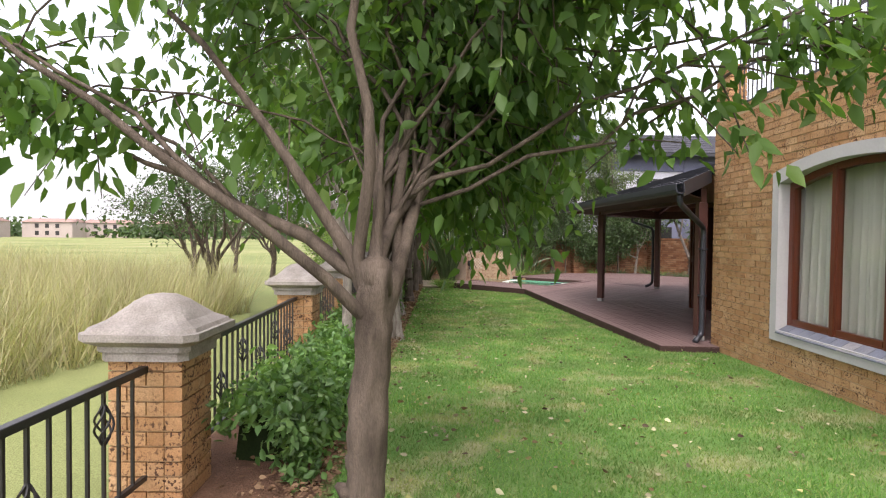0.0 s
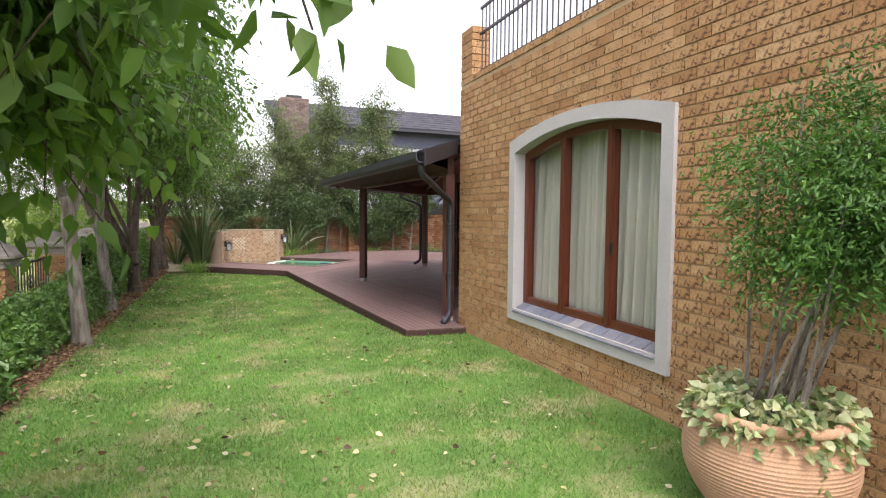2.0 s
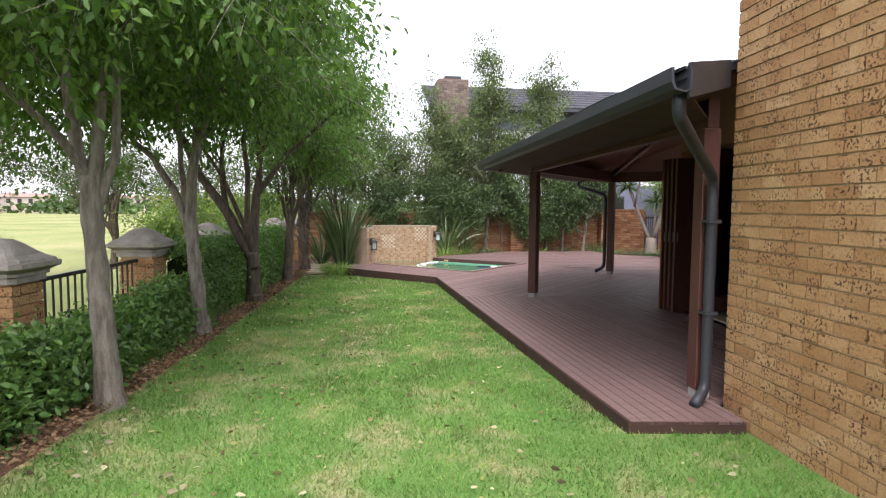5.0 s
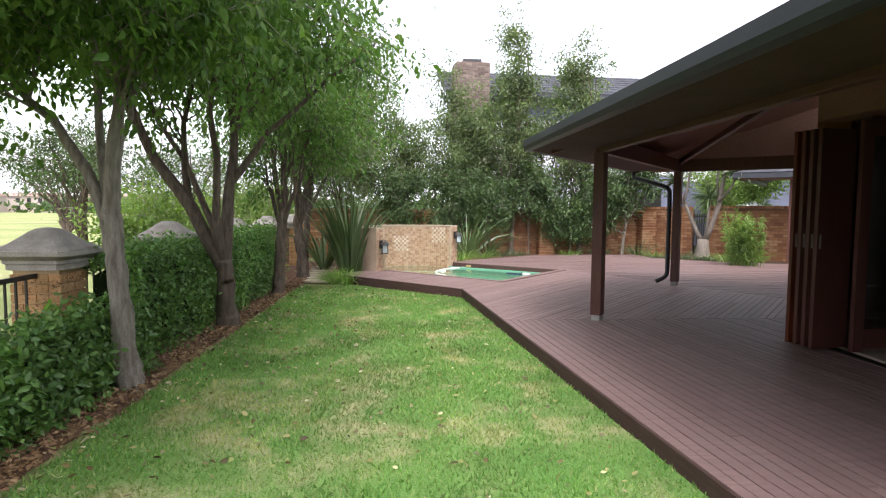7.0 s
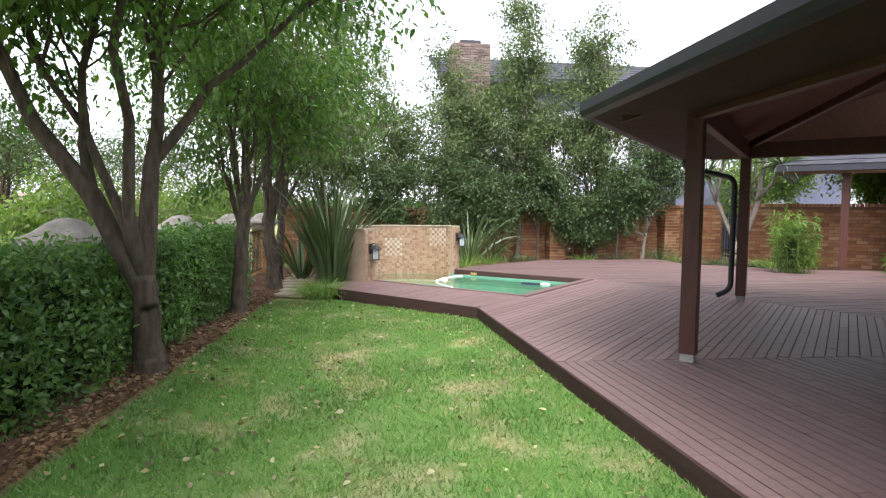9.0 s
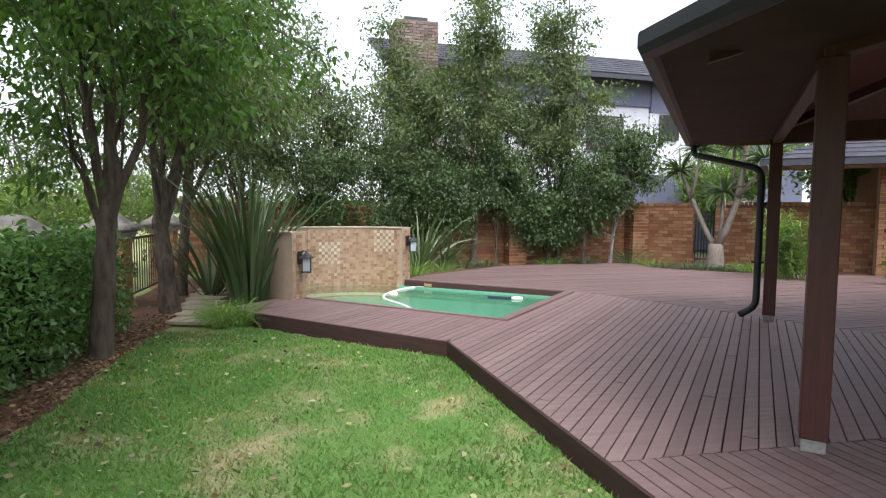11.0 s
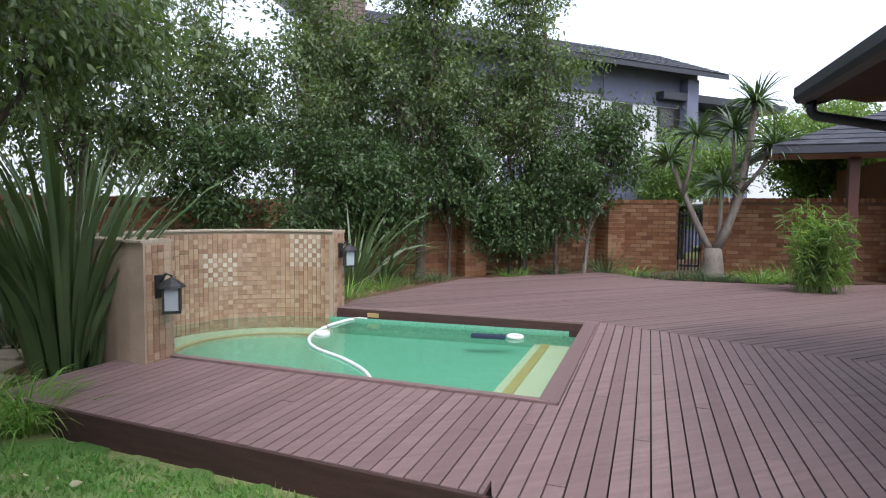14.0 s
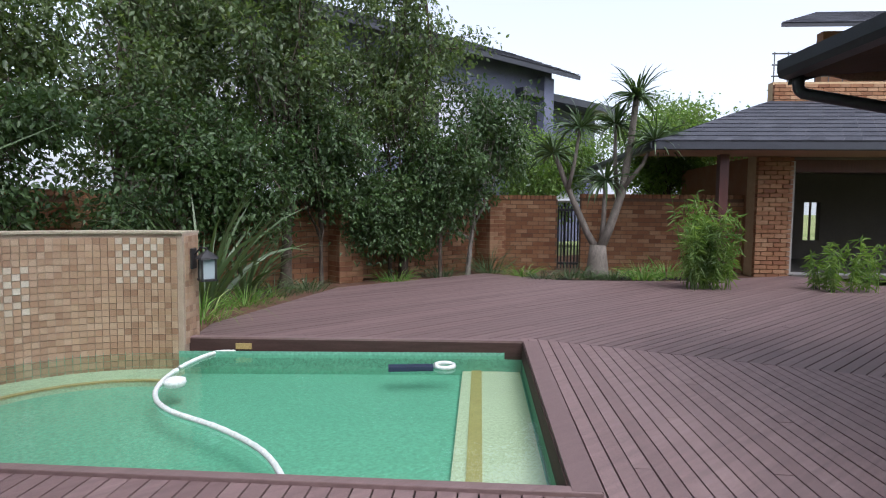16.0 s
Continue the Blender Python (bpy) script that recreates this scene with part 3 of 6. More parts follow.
def band(name, i0, i1, x0, x1, mat, parent, label=""):
    """A flat frame that follows the arch, between two insets."""
    a, b = ring(i0), ring(i1)
    n = len(a)
    acc = Acc()
    v = [(x0, p[0], p[1]) for p in a] + [(x0, p[0], p[1]) for p in b] + [(x1, p[0], p[1]) for p in a] + [(x1, p[0], p[1]) for p in b]
    f = []
    for i in range(n):
        j = (i + 1) % n
        f += [(i, j, n + j, n + i), (2 * n + i, 3 * n + i, 3 * n + j, 2 * n + j), (i, 2 * n + i, 2 * n + j, j), (n + i, n + j, 3 * n + j, 3 * n + i)]
    acc.add(v, f)
    return acc.obj(name, mat, parent, label)


band("surround", 0.0, FW - 0.02, WX - 0.035, WX + 0.30, m_plaster, win, "pale grey plastered surround")
band("window_frame", FW - 0.018, FW + 0.055, WX + 0.10, WX + 0.19, m_frame, win, "reddish varnished timber frame")
y_in0, y_in1 = W_LO + FW, W_HI - FW
mull = [y_in0 + (y_in1 - y_in0) * k / 3 for k in (1, 2)]
for ym in mull:
    boxed("mullion", (WX + 0.14, ym, (W_Z0 + FW + arch_top(ym) - FW) / 2), (0.095, 0.062, arch_top(ym) - W_Z0 - 2 * FW - 0.02), m_frame, win, bevel=0.004)
for k in range(3):
    y0, y1 = ([y_in0 + 0.05] + [m + 0.031 for m in mull])[k], ([m - 0.031 for m in mull] + [y_in1 - 0.05])[k]
    g = Acc()
    tops = [(y0 + (y1 - y0) * i / 6) for i in range(7)]
    poly = [(y0, W_Z0 + FW + 0.05)] + [(y1, W_Z0 + FW + 0.05)] + [(t, arch_top(t) - FW - 0.04) for t in reversed(tops)]
    v = [(WX + 0.150, p[0], p[1]) for p in poly] + [(WX + 0.156, p[0], p[1]) for p in poly]
    n = len(poly)
    g.add(v, [tuple(range(n)), tuple(range(2 * n - 1, n - 1, -1))] + [(i, n + i, n + (i + 1) % n, (i + 1) % n) for i in range(n)])
    pane = g.obj("pane", GL, win)
    pane.visible_shadow = False
    sash = Acc()
    for yy in (y0 + 0.010, y1 - 0.010):
        sash.box((WX + 0.135, yy, (W_Z0 + FW + 0.05 + arch_top(yy) - FW - 0.05) / 2), (0.06, 0.020, arch_top(yy) - W_Z0 - 2 * FW - 0.1))
    sash.box((WX + 0.135, (y0 + y1) / 2, W_Z0 + FW + 0.085), (0.06, y1 - y0 - 0.06, 0.06))
    sash.obj("sash", m_frame, win)
hd = boxed("handle", (WX + 0.085, mull[0] - 0.055, 1.15), (0.03, 0.018, 0.11), m_iron, win, bevel=0.004, label="dark window handle")
sill = Acc()
sill.add([(WX - 0.04, W_LO + 0.13, W_Z0 + 0.10), (WX + 0.11, W_LO + 0.13, W_Z0 + 0.185), (WX + 0.11, W_HI - 0.13, W_Z0 + 0.185), (WX - 0.04, W_HI - 0.13, W_Z0 + 0.10),
          (WX - 0.04, W_LO + 0.13, W_Z0 + 0.07), (WX + 0.11, W_LO + 0.13, W_Z0 + 0.07), (WX + 0.11, W_HI - 0.13, W_Z0 + 0.07), (WX - 0.04, W_HI - 0.13, W_Z0 + 0.07)],
         [(0, 3, 2, 1), (4, 5, 6, 7), (0, 1, 5, 4), (1, 2, 6, 5), (2, 3, 7, 6), (3, 0, 4, 7)])
sill_ob = sill.obj("window_sill", m_plaster, win)
nt_ = 13
for k in range(nt_):
    y0 = W_LO + 0.135 + (W_HI - W_LO - 0.27) * k / nt_
    y1 = W_LO + 0.135 + (W_HI - W_LO - 0.27) * (k + 1) / nt_ - 0.008
    t = Acc()
    t.add([(WX - 0.05, y0, W_Z0 + 0.106), (WX + 0.10, y0, W_Z0 + 0.19), (WX + 0.10, y1, W_Z0 + 0.19), (WX - 0.05, y1, W_Z0 + 0.106),
           (WX - 0.05, y0, W_Z0 + 0.092), (WX + 0.10, y0, W_Z0 + 0.175), (WX + 0.10, y1, W_Z0 + 0.175), (WX - 0.05, y1, W_Z0 + 0.092)],
          [(0, 1, 2, 3), (7, 6, 5, 4), (4, 5, 1, 0), (5, 6, 2, 1), (6, 7, 3, 2), (7, 4, 0, 3)])
    t.obj("sill_tile", m_slate, sill_ob)


def curtain(name, a, b, z0, z1, mat, waves, amp, label):
    """A hanging pleated cloth between two plan points."""
    a, b = Vector(a), Vector(b)
    d = (b - a)
    nrm = Vector((-d.y, d.x, 0)).normalized()
    n = waves * 10
    acc = Acc()
    v = []
    for j in range(7):
        f = j / 6
        for i in range(n + 1):
            s = i / n
            w = math.sin(s * waves * math.tau + 0.9 * math.sin(s * 17)) * amp * (0.6 + 0.6 * f) + 0.4 * amp * math.sin(s * waves * 5.1 + f)
            p = a + d * s + nrm * w
            v.append((p.x, p.y, z1 + (z0 - z1) * f))
    acc.add(v, [(j * (n + 1) + i, j * (n + 1) + i + 1, (j + 1) * (n + 1) + i + 1, (j + 1) * (n + 1) + i) for j in range(6) for i in range(n)])
    ob = acc.obj(name, mat, None, smooth=True)
    so = ob.modifiers.new("cloth", "SOLIDIFY")
    so.thickness = 0.003
    return tagged(ob, label, "curtain")


curtain("curtain", (WX + 0.36, W_HI - 0.05, 0), (WX + 0.36, W_LO + 0.9, 0), 0.2, 2.62, m_curtain, 15, 0.075, "off-white pleated curtain drawn behind the arched window")
curtain("curtain", (WX + 0.34, W_LO + 0.95, 0), (WX + 0.34, W_LO + 0.02, 0), 0.2, 2.62, m_curtain, 8, 0.075, "off-white pleated curtain drawn behind the arched window")


# ---- veranda ----
C1 = Vector((3.19, 8.26, 0))
K = Vector((2.44, 16.80, 0))
L_END = Vector((0.40, 18.70, 0))
EAVE_Z = 2.14
TIP = Vector((3.06, 14.3, 0))
EAVE_A = Vector((3.2, 7.66, 0))
EAVE_B = Vector((6.0, 18.15, 0))
POSTS = [Vector((3.87, 13.95, 0)), Vector((6.48, 17.25, 0))]
HX = 5.75                                    # house wall under the veranda

# roof: two slopes meeting along a hip
roof = thing("veranda_roof", "dark slate-shingled lean-to veranda roof with charcoal gutter", "roof")
ridge_a, ridge_c = Vector((6.4, 8.62, EAVE_Z + 1.02)), Vector((6.4, 13.14, EAVE_Z + 1.02))
ridge_b = Vector((8.6, 15.95, EAVE_Z + 1.02))
corner_r = Vector((4.02, 8.62, EAVE_Z + 0.28))
ea, et, eb = (EAVE_A + UP * EAVE_Z), (TIP + UP * EAVE_Z), (EAVE_B + UP * EAVE_Z)
slab = Acc()
th = Vector((0, 0, 0.05))
SLOPES = ((ea, et, ridge_c, ridge_a, corner_r), (et, eb, ridge_b, ridge_c))
for q in SLOPES:
    n = len(q)
    slab.add([p + th for p in q] + [p for p in q], [tuple(range(n)), tuple(range(2 * n - 1, n - 1, -1))] + [(i, n + i, n + (i + 1) % n, (i + 1) % n) for i in range(n)])
slab.obj("roof_deck", m_gutter, roof)
soff = Acc()
for q in SLOPES:
    n = len(q)
    soff.add([p - Vector((0, 0, 0.016)) for p in q] + [p - Vector((0, 0, 0.004)) for p in q], [tuple(range(n)), tuple(range(2 * n - 1, n - 1, -1))])
soff.obj("soffit", m_ceiling, roof, "brown boarded underside")


def shingles(parent, a, b, c, d, rows, lift=0.055):
    """Overlapping shingles on the slope whose eave runs a to b and whose top runs d to c."""
    acc = Acc()
    for r in range(rows):
        f0, f1 = r / rows, (r + 1.25) / rows
        p0, p1 = a.lerp(d, f0), b.lerp(c, f0)
        q0, q1 = a.lerp(d, min(f1, 1)), b.lerp(c, min(f1, 1))
        n = max(3, int((p1 - p0).length / 0.3))
        off = 0.5 * (r % 2)
        nrm = (p1 - p0).cross(q0 - p0).normalized()
        if nrm.z < 0:
            nrm = -nrm
        for i in range(-1, n + 1):
            s0, s1 = min(max((i + off) / n, 0), 1), min(max((i + off + 0.97) / n, 0), 1)
            if s1 - s0 < 0.005:
                continue
            l0, l1 = nrm * (lift + 0.012 + rng.uniform(0, 0.004)), nrm * lift * 0.9
            v = [p0.lerp(p1, s0) + l0, p0.lerp(p1, s1) + l0, q0.lerp(q1, s1) + l1, q0.lerp(q1, s0) + l1,
                 p0.lerp(p1, s0) + l1, p0.lerp(p1, s1) + l1]
            acc.add(v, [(0, 1, 2, 3), (4, 5, 1, 0), (4, 0, 3), (5, 2, 1)])
    return acc.obj("shingle_field", m_shingle, parent, "overlapping slate shingles", kind="stuff")


shingles(roof, Vector((3.1, 8.62, EAVE_Z)), et, ridge_c, ridge_a, 14)
shingles(roof, ea, Vector((3.1, 8.62, EAVE_Z)), corner_r, corner_r - Vector((0.03, 0.02, 0)), 5)
shingles(roof, et, eb, ridge_b, ridge_c, 14)


def gutter_run(parent, pts):
    """A box gutter with a rolled lip along the eave."""
    for a, b in zip(pts[:-1], pts[1:]):
        d = (b - a).normalized()
        o = Vector((-d.y, d.x, 0))
        if o.dot(a - Vector((15, 10, 0))) < 0:
            o = -o
        prof = [(-0.02, 0.10), (-0.02, -0.10), (0.02, -0.125), (0.085, -0.10), (0.105, -0.03), (0.105, 0.10), (0.09, 0.10), (0.09, -0.01), (0.075, -0.085), (0.02, -0.11), (-0.005, -0.09), (-0.005, 0.10)]
        acc = Acc()
        e0, e1 = a - d * 0.02, b + d * 0.02
        v = [e + o * p[0] + UP * (p[1] * 0.62 - 0.01) for e in (e0, e1) for p in prof]
        n = len(prof)
        acc.add(v, [(i, (i + 1) % n, n + (i + 1) % n, n + i) for i in range(n)] + [tuple(range(n - 1, -1, -1)), tuple(range(n, 2 * n))])
        acc.obj("gutter", m_gutter, parent, "charcoal metal gutter")


gutter_run(roof, [ea, et, eb])
# open gable edge at the house corner
edge = Acc()
for a, b in ((ea, corner_r), (eb, ridge_b)):
    edge.add([a + UP * 0.08, b + UP * 0.08, b - UP * 0.12, a - UP * 0.12] + [p + Vector((0, 0.03 if a is eb else -0.03, 0)) for p in (a + UP * 0.08, b + UP * 0.08, b - UP * 0.12, a - UP * 0.12)],
             [(0, 1, 2, 3), (7, 6, 5, 4), (0, 4, 5, 1), (2, 6, 7, 3), (0, 3, 7, 4), (1, 5, 6, 2)])
edge.obj("barge_board", m_gutter, roof)
gab = Acc()
gb = [eb + UP * 0.0, ridge_b, Vector((ridge_b.x, ridge_b.y, EAVE_Z - 0.1)), eb.lerp(ridge_b, 0.12) - UP * 0.22]
gab.add(gb + [p - U * 0.02 for p in gb], [(0, 1, 2, 3), (7, 6, 5, 4), (0, 4, 5, 1), (1, 5, 6, 2), (2, 6, 7, 3), (3, 7, 4, 0)])
gab.obj("gable_panel", m_ceiling, roof)


eave_in = [Vector((3.95, 8.75, 0)), POSTS[0], POSTS[1]]
for name_, o0, o1, i0, i1 in (("eave_board", EAVE_A, TIP, eave_in[0], eave_in[1]), ("eave_board", TIP, EAVE_B, eave_in[1], eave_in[2])):
    ev = Acc()
    ev.prism([(p.x, p.y) for p in (o0, o1, i1, i0)], EAVE_Z - 0.075, EAVE_Z - 0.055)
    ev.obj(name_, m_fascia, roof, "dark stained eave lining")


def beam(parent, name, a, b, w, h, mat):
    a, b = Vector(a), Vector(b)
    d = b - a
    acc = Acc()
    s = Vector((-d.y, d.x, 0)).normalized() * (w / 2)
    u = UP * (h / 2)
    acc.add([a + s + u, a - s + u, a - s - u, a + s - u, b + s + u, b - s + u, b - s - u, b + s - u],
            [(0, 1, 2, 3), (7, 6, 5, 4), (0, 4, 5, 1), (1, 5, 6, 2), (2, 6, 7, 3), (3, 7, 4, 0)])
    return acc.obj(name, mat, parent, bevel=0.004)


BEAM_Z = EAVE_Z - 0.02
PW = Vector((3.95, 8.75, 0))                  # the post against the house corner
for a, b in ((PW, POSTS[0]), (POSTS[0], POSTS[1]), (POSTS[1], Vector((8.6, 15.4, 0)))):
    e = (b - a).normalized() * 0.07
    beam(roof, "beam", a - e + UP * BEAM_Z, b + e + UP * BEAM_Z, 0.09, 0.22, m_post)
beam(roof, "hip_rafter", TIP + UP * (EAVE_Z - 0.05) + (POSTS[0] - TIP) * 0.3, ridge_c - UP * 0.10, 0.06, 0.16, m_post)
# ceiling batten from the deck post to the folding doors
beam(roof, "batten", POSTS[1] + UP * (BEAM_Z + 0.06), Vector((HX + 0.1, 12.9, EAVE_Z + 0.62)), 0.07, 0.09, m_post)


def post(p, ax, shoe=True):
    t = thing("veranda_post", "dark reddish-brown timber post with pale metal shoe on the deck", "post", "veranda posts")
    boxed("shaft", (p.x, p.y, (DECK + 0.07 + BEAM_Z - 0.11) / 2), (0.135, 0.135, BEAM_Z - 0.11 - DECK - 0.07), m_post, t, ax, bevel=0.006)
    boxed("shoe", (p.x, p.y, DECK + 0.035), (0.115, 0.115, 0.07), m_concrete, t, ax, bevel=0.003, label="grey metal post shoe")
    return t


for p in POSTS:
    post(p, U)
post(PW, (0, 1, 0))


def downpipe(path, label):
    t = thing("downpipe", label, "downpipe", at=(0, 0, 0))
    pts = [Vector(path[0])]
    for i in range(1, len(path) - 1):
        a, b, c = Vector(path[i - 1]), Vector(path[i]), Vector(path[i + 1])
        r = min(0.12, (a - b).length * 0.45, (c - b).length * 0.45)
        p, q = b + (a - b).normalized() * r, b + (c - b).normalized() * r
        for k in range(6):
            f = k / 5
            pts.append(p.lerp(b, f).lerp(b.lerp(q, f), f))
    pts.append(Vector(path[-1]))
    acc = Acc()
    acc.tube(pts, [0.04] * len(pts), 12)
    acc.obj("pipe", m_gutter, t, smooth=True)
    for f in (0.35, 0.7):
        z = DECK + 2.0 * f
        i = min(range(len(pts)), key=lambda k: abs(pts[k].z - 1.0))
        boxed("bracket", (pts[i].x, pts[i].y, z), (0.1, 0.1, 0.025), m_gutter, t)
    return t


downpipe([(3.2, 7.75, EAVE_Z - 0.06), (3.2, 7.75, EAVE_Z - 0.2), (3.93, 8.62, EAVE_Z - 0.52), (3.93, 8.62, DECK + 0.1), (3.78, 8.5, DECK + 0.02)], "charcoal metal downpipe bending from gutter to the brick corner")
p2 = POSTS[1] - V * 0.14
downpipe([(5.98, 18.1, EAVE_Z - 0.06), (5.98, 18.1, EAVE_Z - 0.19), (p2.x, p2.y, EAVE_Z - 0.42), (p2.x, p2.y, DECK + 0.16), (p2.x - 0.2, p2.y + 0.02, DECK + 0.06)], "charcoal metal downpipe with a kicked shoe beside the deck post")

# house wall under the veranda, with the wide folding-door opening
hw = tagged(boxed("wall_veranda", (HX + 0.15, 8.75, 1.4), (0.3, 0.5, 3.2), m_mortar, None, kind="structure", label="brick wall beside the folding doors"), category="wall")
b3, _ = brick_course((HX - 0.055, 9.0, 0), (0, -1, 0), 0.5, DECK, 2.95, 0.11)
lay(b3, "brick_field", m_brick_red, hw)
boxed("wall_veranda_lintel", (HX + 0.15, 10.85, 2.60), (0.3, 3.7, 0.72), m_ceiling, None, kind="structure")
body = Acc()
BODY = [(HX + 0.05, 8.7), (13.0, 8.7), (13.0, 14.5), (10.2, 17.6), (HX + 0.25, 12.75)]
body.prism(BODY, 2.42, 2.5)
body.obj("inner_ceiling", m_interior, None, kind="structure")
body = Acc()
body.prism(BODY, DECK - 0.07, DECK - 0.012)
body.obj("inner_floor", m_interior, None, kind="structure")
# inner walls coloured dark in place of indoor shade
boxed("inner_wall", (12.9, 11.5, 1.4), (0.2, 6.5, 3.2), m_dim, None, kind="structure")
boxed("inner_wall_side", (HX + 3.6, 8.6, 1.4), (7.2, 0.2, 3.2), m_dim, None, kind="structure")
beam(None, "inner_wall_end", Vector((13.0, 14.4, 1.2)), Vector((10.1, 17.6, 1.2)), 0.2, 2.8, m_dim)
tagged(bpy.data.objects["inner_wall_end"], kind="structure")
# the turned wall beyond the folding doors
t0 = Vector((HX + 0.2, 12.72, 0))
beam(None, "wall_turned", t0 + UP * 1.4, t0 + UP * 1.4 + U * 6.2, 0.3, 3.1, m_brick_red)
tagged(bpy.data.objects["wall_turned"], "brick wall of the turned house wing", "wall", kind="structure")

fold = tagged(thing("folding_door", "stack of reddish-brown timber folding doors pushed open on the deck", "door"), kind="")
for k in range(4):
    c = Vector((HX - 0.0 + 0.02 * k, 12.62 - 0.09 * k, 0))
    lf = boxed("door_leaf", (c.x - 0.10, c.y, 1.02), (0.40, 0.045, 2.2), m_post if k else m_frame, fold, (1, 0.12, 0), bevel=0.004)
    boxed("door_handle", (c.x - 0.26, c.y - 0.03, 1.0), (0.02, 0.03, 0.14), m_capstone, fold, label="worn brass door handle")
leaf2 = thing("glazed_door", "tall glazed door leaf with dark timber frame, standing open", "door")
gd = Vector((HX + 0.1, 12.15, 0))
for dx in (0.0, 0.5):
    boxed("stile", (gd.x + dx, gd.y, 1.05), (0.11, 0.05, 2.25), m_post, leaf2, bevel=0.004)
for z in (DECK + 0.16, 2.12):
    boxed("door_rail", (gd.x + 0.25, gd.y, z), (0.39, 0.05, 0.2), m_post, leaf2, bevel=0.004)
pg = boxed("pane", (gd.x + 0.25, gd.y, 1.14), (0.39, 0.008, 1.78), GL, leaf2)
pg.visible_shadow = False
m_drape = material("sheer_drape", (0.52, 0.49, 0.50), (0.40, 0.38, 0.40), 3, 200, 0.9, bump=0.1, spec=0.1)
curtain("drape", (HX + 0.42, 12.0, 0), (HX + 0.50, 11.72, 0), DECK + 0.05, 2.25, m_drape, 6, 0.035, "grey-white gathered drape inside the veranda opening")
jamb = tagged(boxed("door_jamb", (HX - 0.02, 9.12, 1.05), (0.16, 0.12, 2.3), m_frame, None, bevel=0.004, kind="structure", label="reddish timber door jamb at the veranda opening"), category="door frame")


# ---- deck ----
def clip(poly, p, n):
    """Keeps the part of a plan polygon where (q - p).n >= 0."""
    out = []
    for i in range(len(poly)):
        a, b = poly[i], poly[(i + 1) % len(poly)]
        da, db = (a[0] - p[0]) * n[0] + (a[1] - p[1]) * n[1], (b[0] - p[0]) * n[0] + (b[1] - p[1]) * n[1]
        if da >= 0:
            out.append(a)
        if da * db < 0:
            f = da / (da - db)
            out.append((a[0] + (b[0] - a[0]) * f, a[1] + (b[1] - a[1]) * f))
    return out


def boards(parent, poly, ang, pitch=0.0887, gap=0.0085, length=4.8, shift=0.02, tone=1.0):
    """Lays boards over a convex plan polygon along the direction ang (radians from x); each board is an object."""
    d, n = (math.cos(ang), math.sin(ang)), (-math.sin(ang), math.cos(ang))
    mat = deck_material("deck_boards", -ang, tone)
    ts = [q[0] * n[0] + q[1] * n[1] for q in poly]
    ss = [q[0] * d[0] + q[1] * d[1] for q in poly]
    k, t = 0, math.floor(min(ts) / pitch) * pitch + shift
    while t < max(ts):
        row = clip(clip(poly, (n[0] * t, n[1] * t), n), (n[0] * (t + pitch - gap), n[1] * (t + pitch - gap)), (-n[0], -n[1]))
        if len(row) > 2:
            s = min(ss) - (k * 1.37) % length
            while s < max(ss):
                piece = clip(clip(row, (d[0] * s, d[1] * s), d), (d[0] * (s + length - 0.004), d[1] * (s + length - 0.004)), (-d[0], -d[1]))
                if len(piece) > 2:
                    a = Acc()
                    a.prism(piece, DECK - 0.024, DECK + rng.uniform(-0.0015, 0.0015))
                    a.obj("deck_board", mat, parent)
                s += length
        t += pitch
        k += 1


deck = tagged(thing("deck", "weathered reddish-brown timber deck laid in several directions", "deck"), kind="structure")
SEAM_Y = 14.0
S2a, S2b = Vector((5.22, 19.97, 0)), Vector((6.52, 17.5, 0))
dir2 = (S2b - S2a).normalized()
edge_x = lambda y: C1.x + (K.x - C1.x) * (y - C1.y) / (K.y - C1.y)
ang_a = math.atan2(K.y - C1.y, K.x - C1.x)
ang_u = math.atan2(U.y, U.x)
PN, PF = POOL_N, POOL_N + U * POOL_D
# boards along the lawn edge (convex pieces)
boards(deck, [(C1.x, C1.y), (4.0, 8.2), (4.0, SEAM_Y), (edge_x(SEAM_Y), SEAM_Y)], ang_a)
boards(deck, [(4.0, 8.6), (HX, 8.6), (HX, SEAM_Y), (4.0, SEAM_Y)], ang_a)
boards(deck, [(HX, 12.78), (6.9, SEAM_Y), (HX, SEAM_Y)], ang_a)
# the turned field right of the pool
n2 = (dir2.y, -dir2.x)                        # towards the near side of the second seam
hull_b1 = clip(clip([(edge_x(SEAM_Y), SEAM_Y + 0.006), (8.0, SEAM_Y + 0.006), (8.0, 20.2), (4.0, 20.2), (K.x, K.y)], (S2a.x, S2a.y), n2), (PN.x, PN.y), (V.x, V.y))
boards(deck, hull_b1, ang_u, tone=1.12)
# strip between pool and lawn
TW_L = POOL_N - V * POOL_W
strip = clip([(p.x, p.y) for p in (PN - U * 1.4, PN, PN - V * (POOL_W + 0.32), PN - V * (POOL_W + 0.32) - U * 1.4)], (K.x, K.y), ((L_END - K).normalized().y * 1.0, -(L_END - K).normalized().x))
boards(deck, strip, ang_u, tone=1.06)
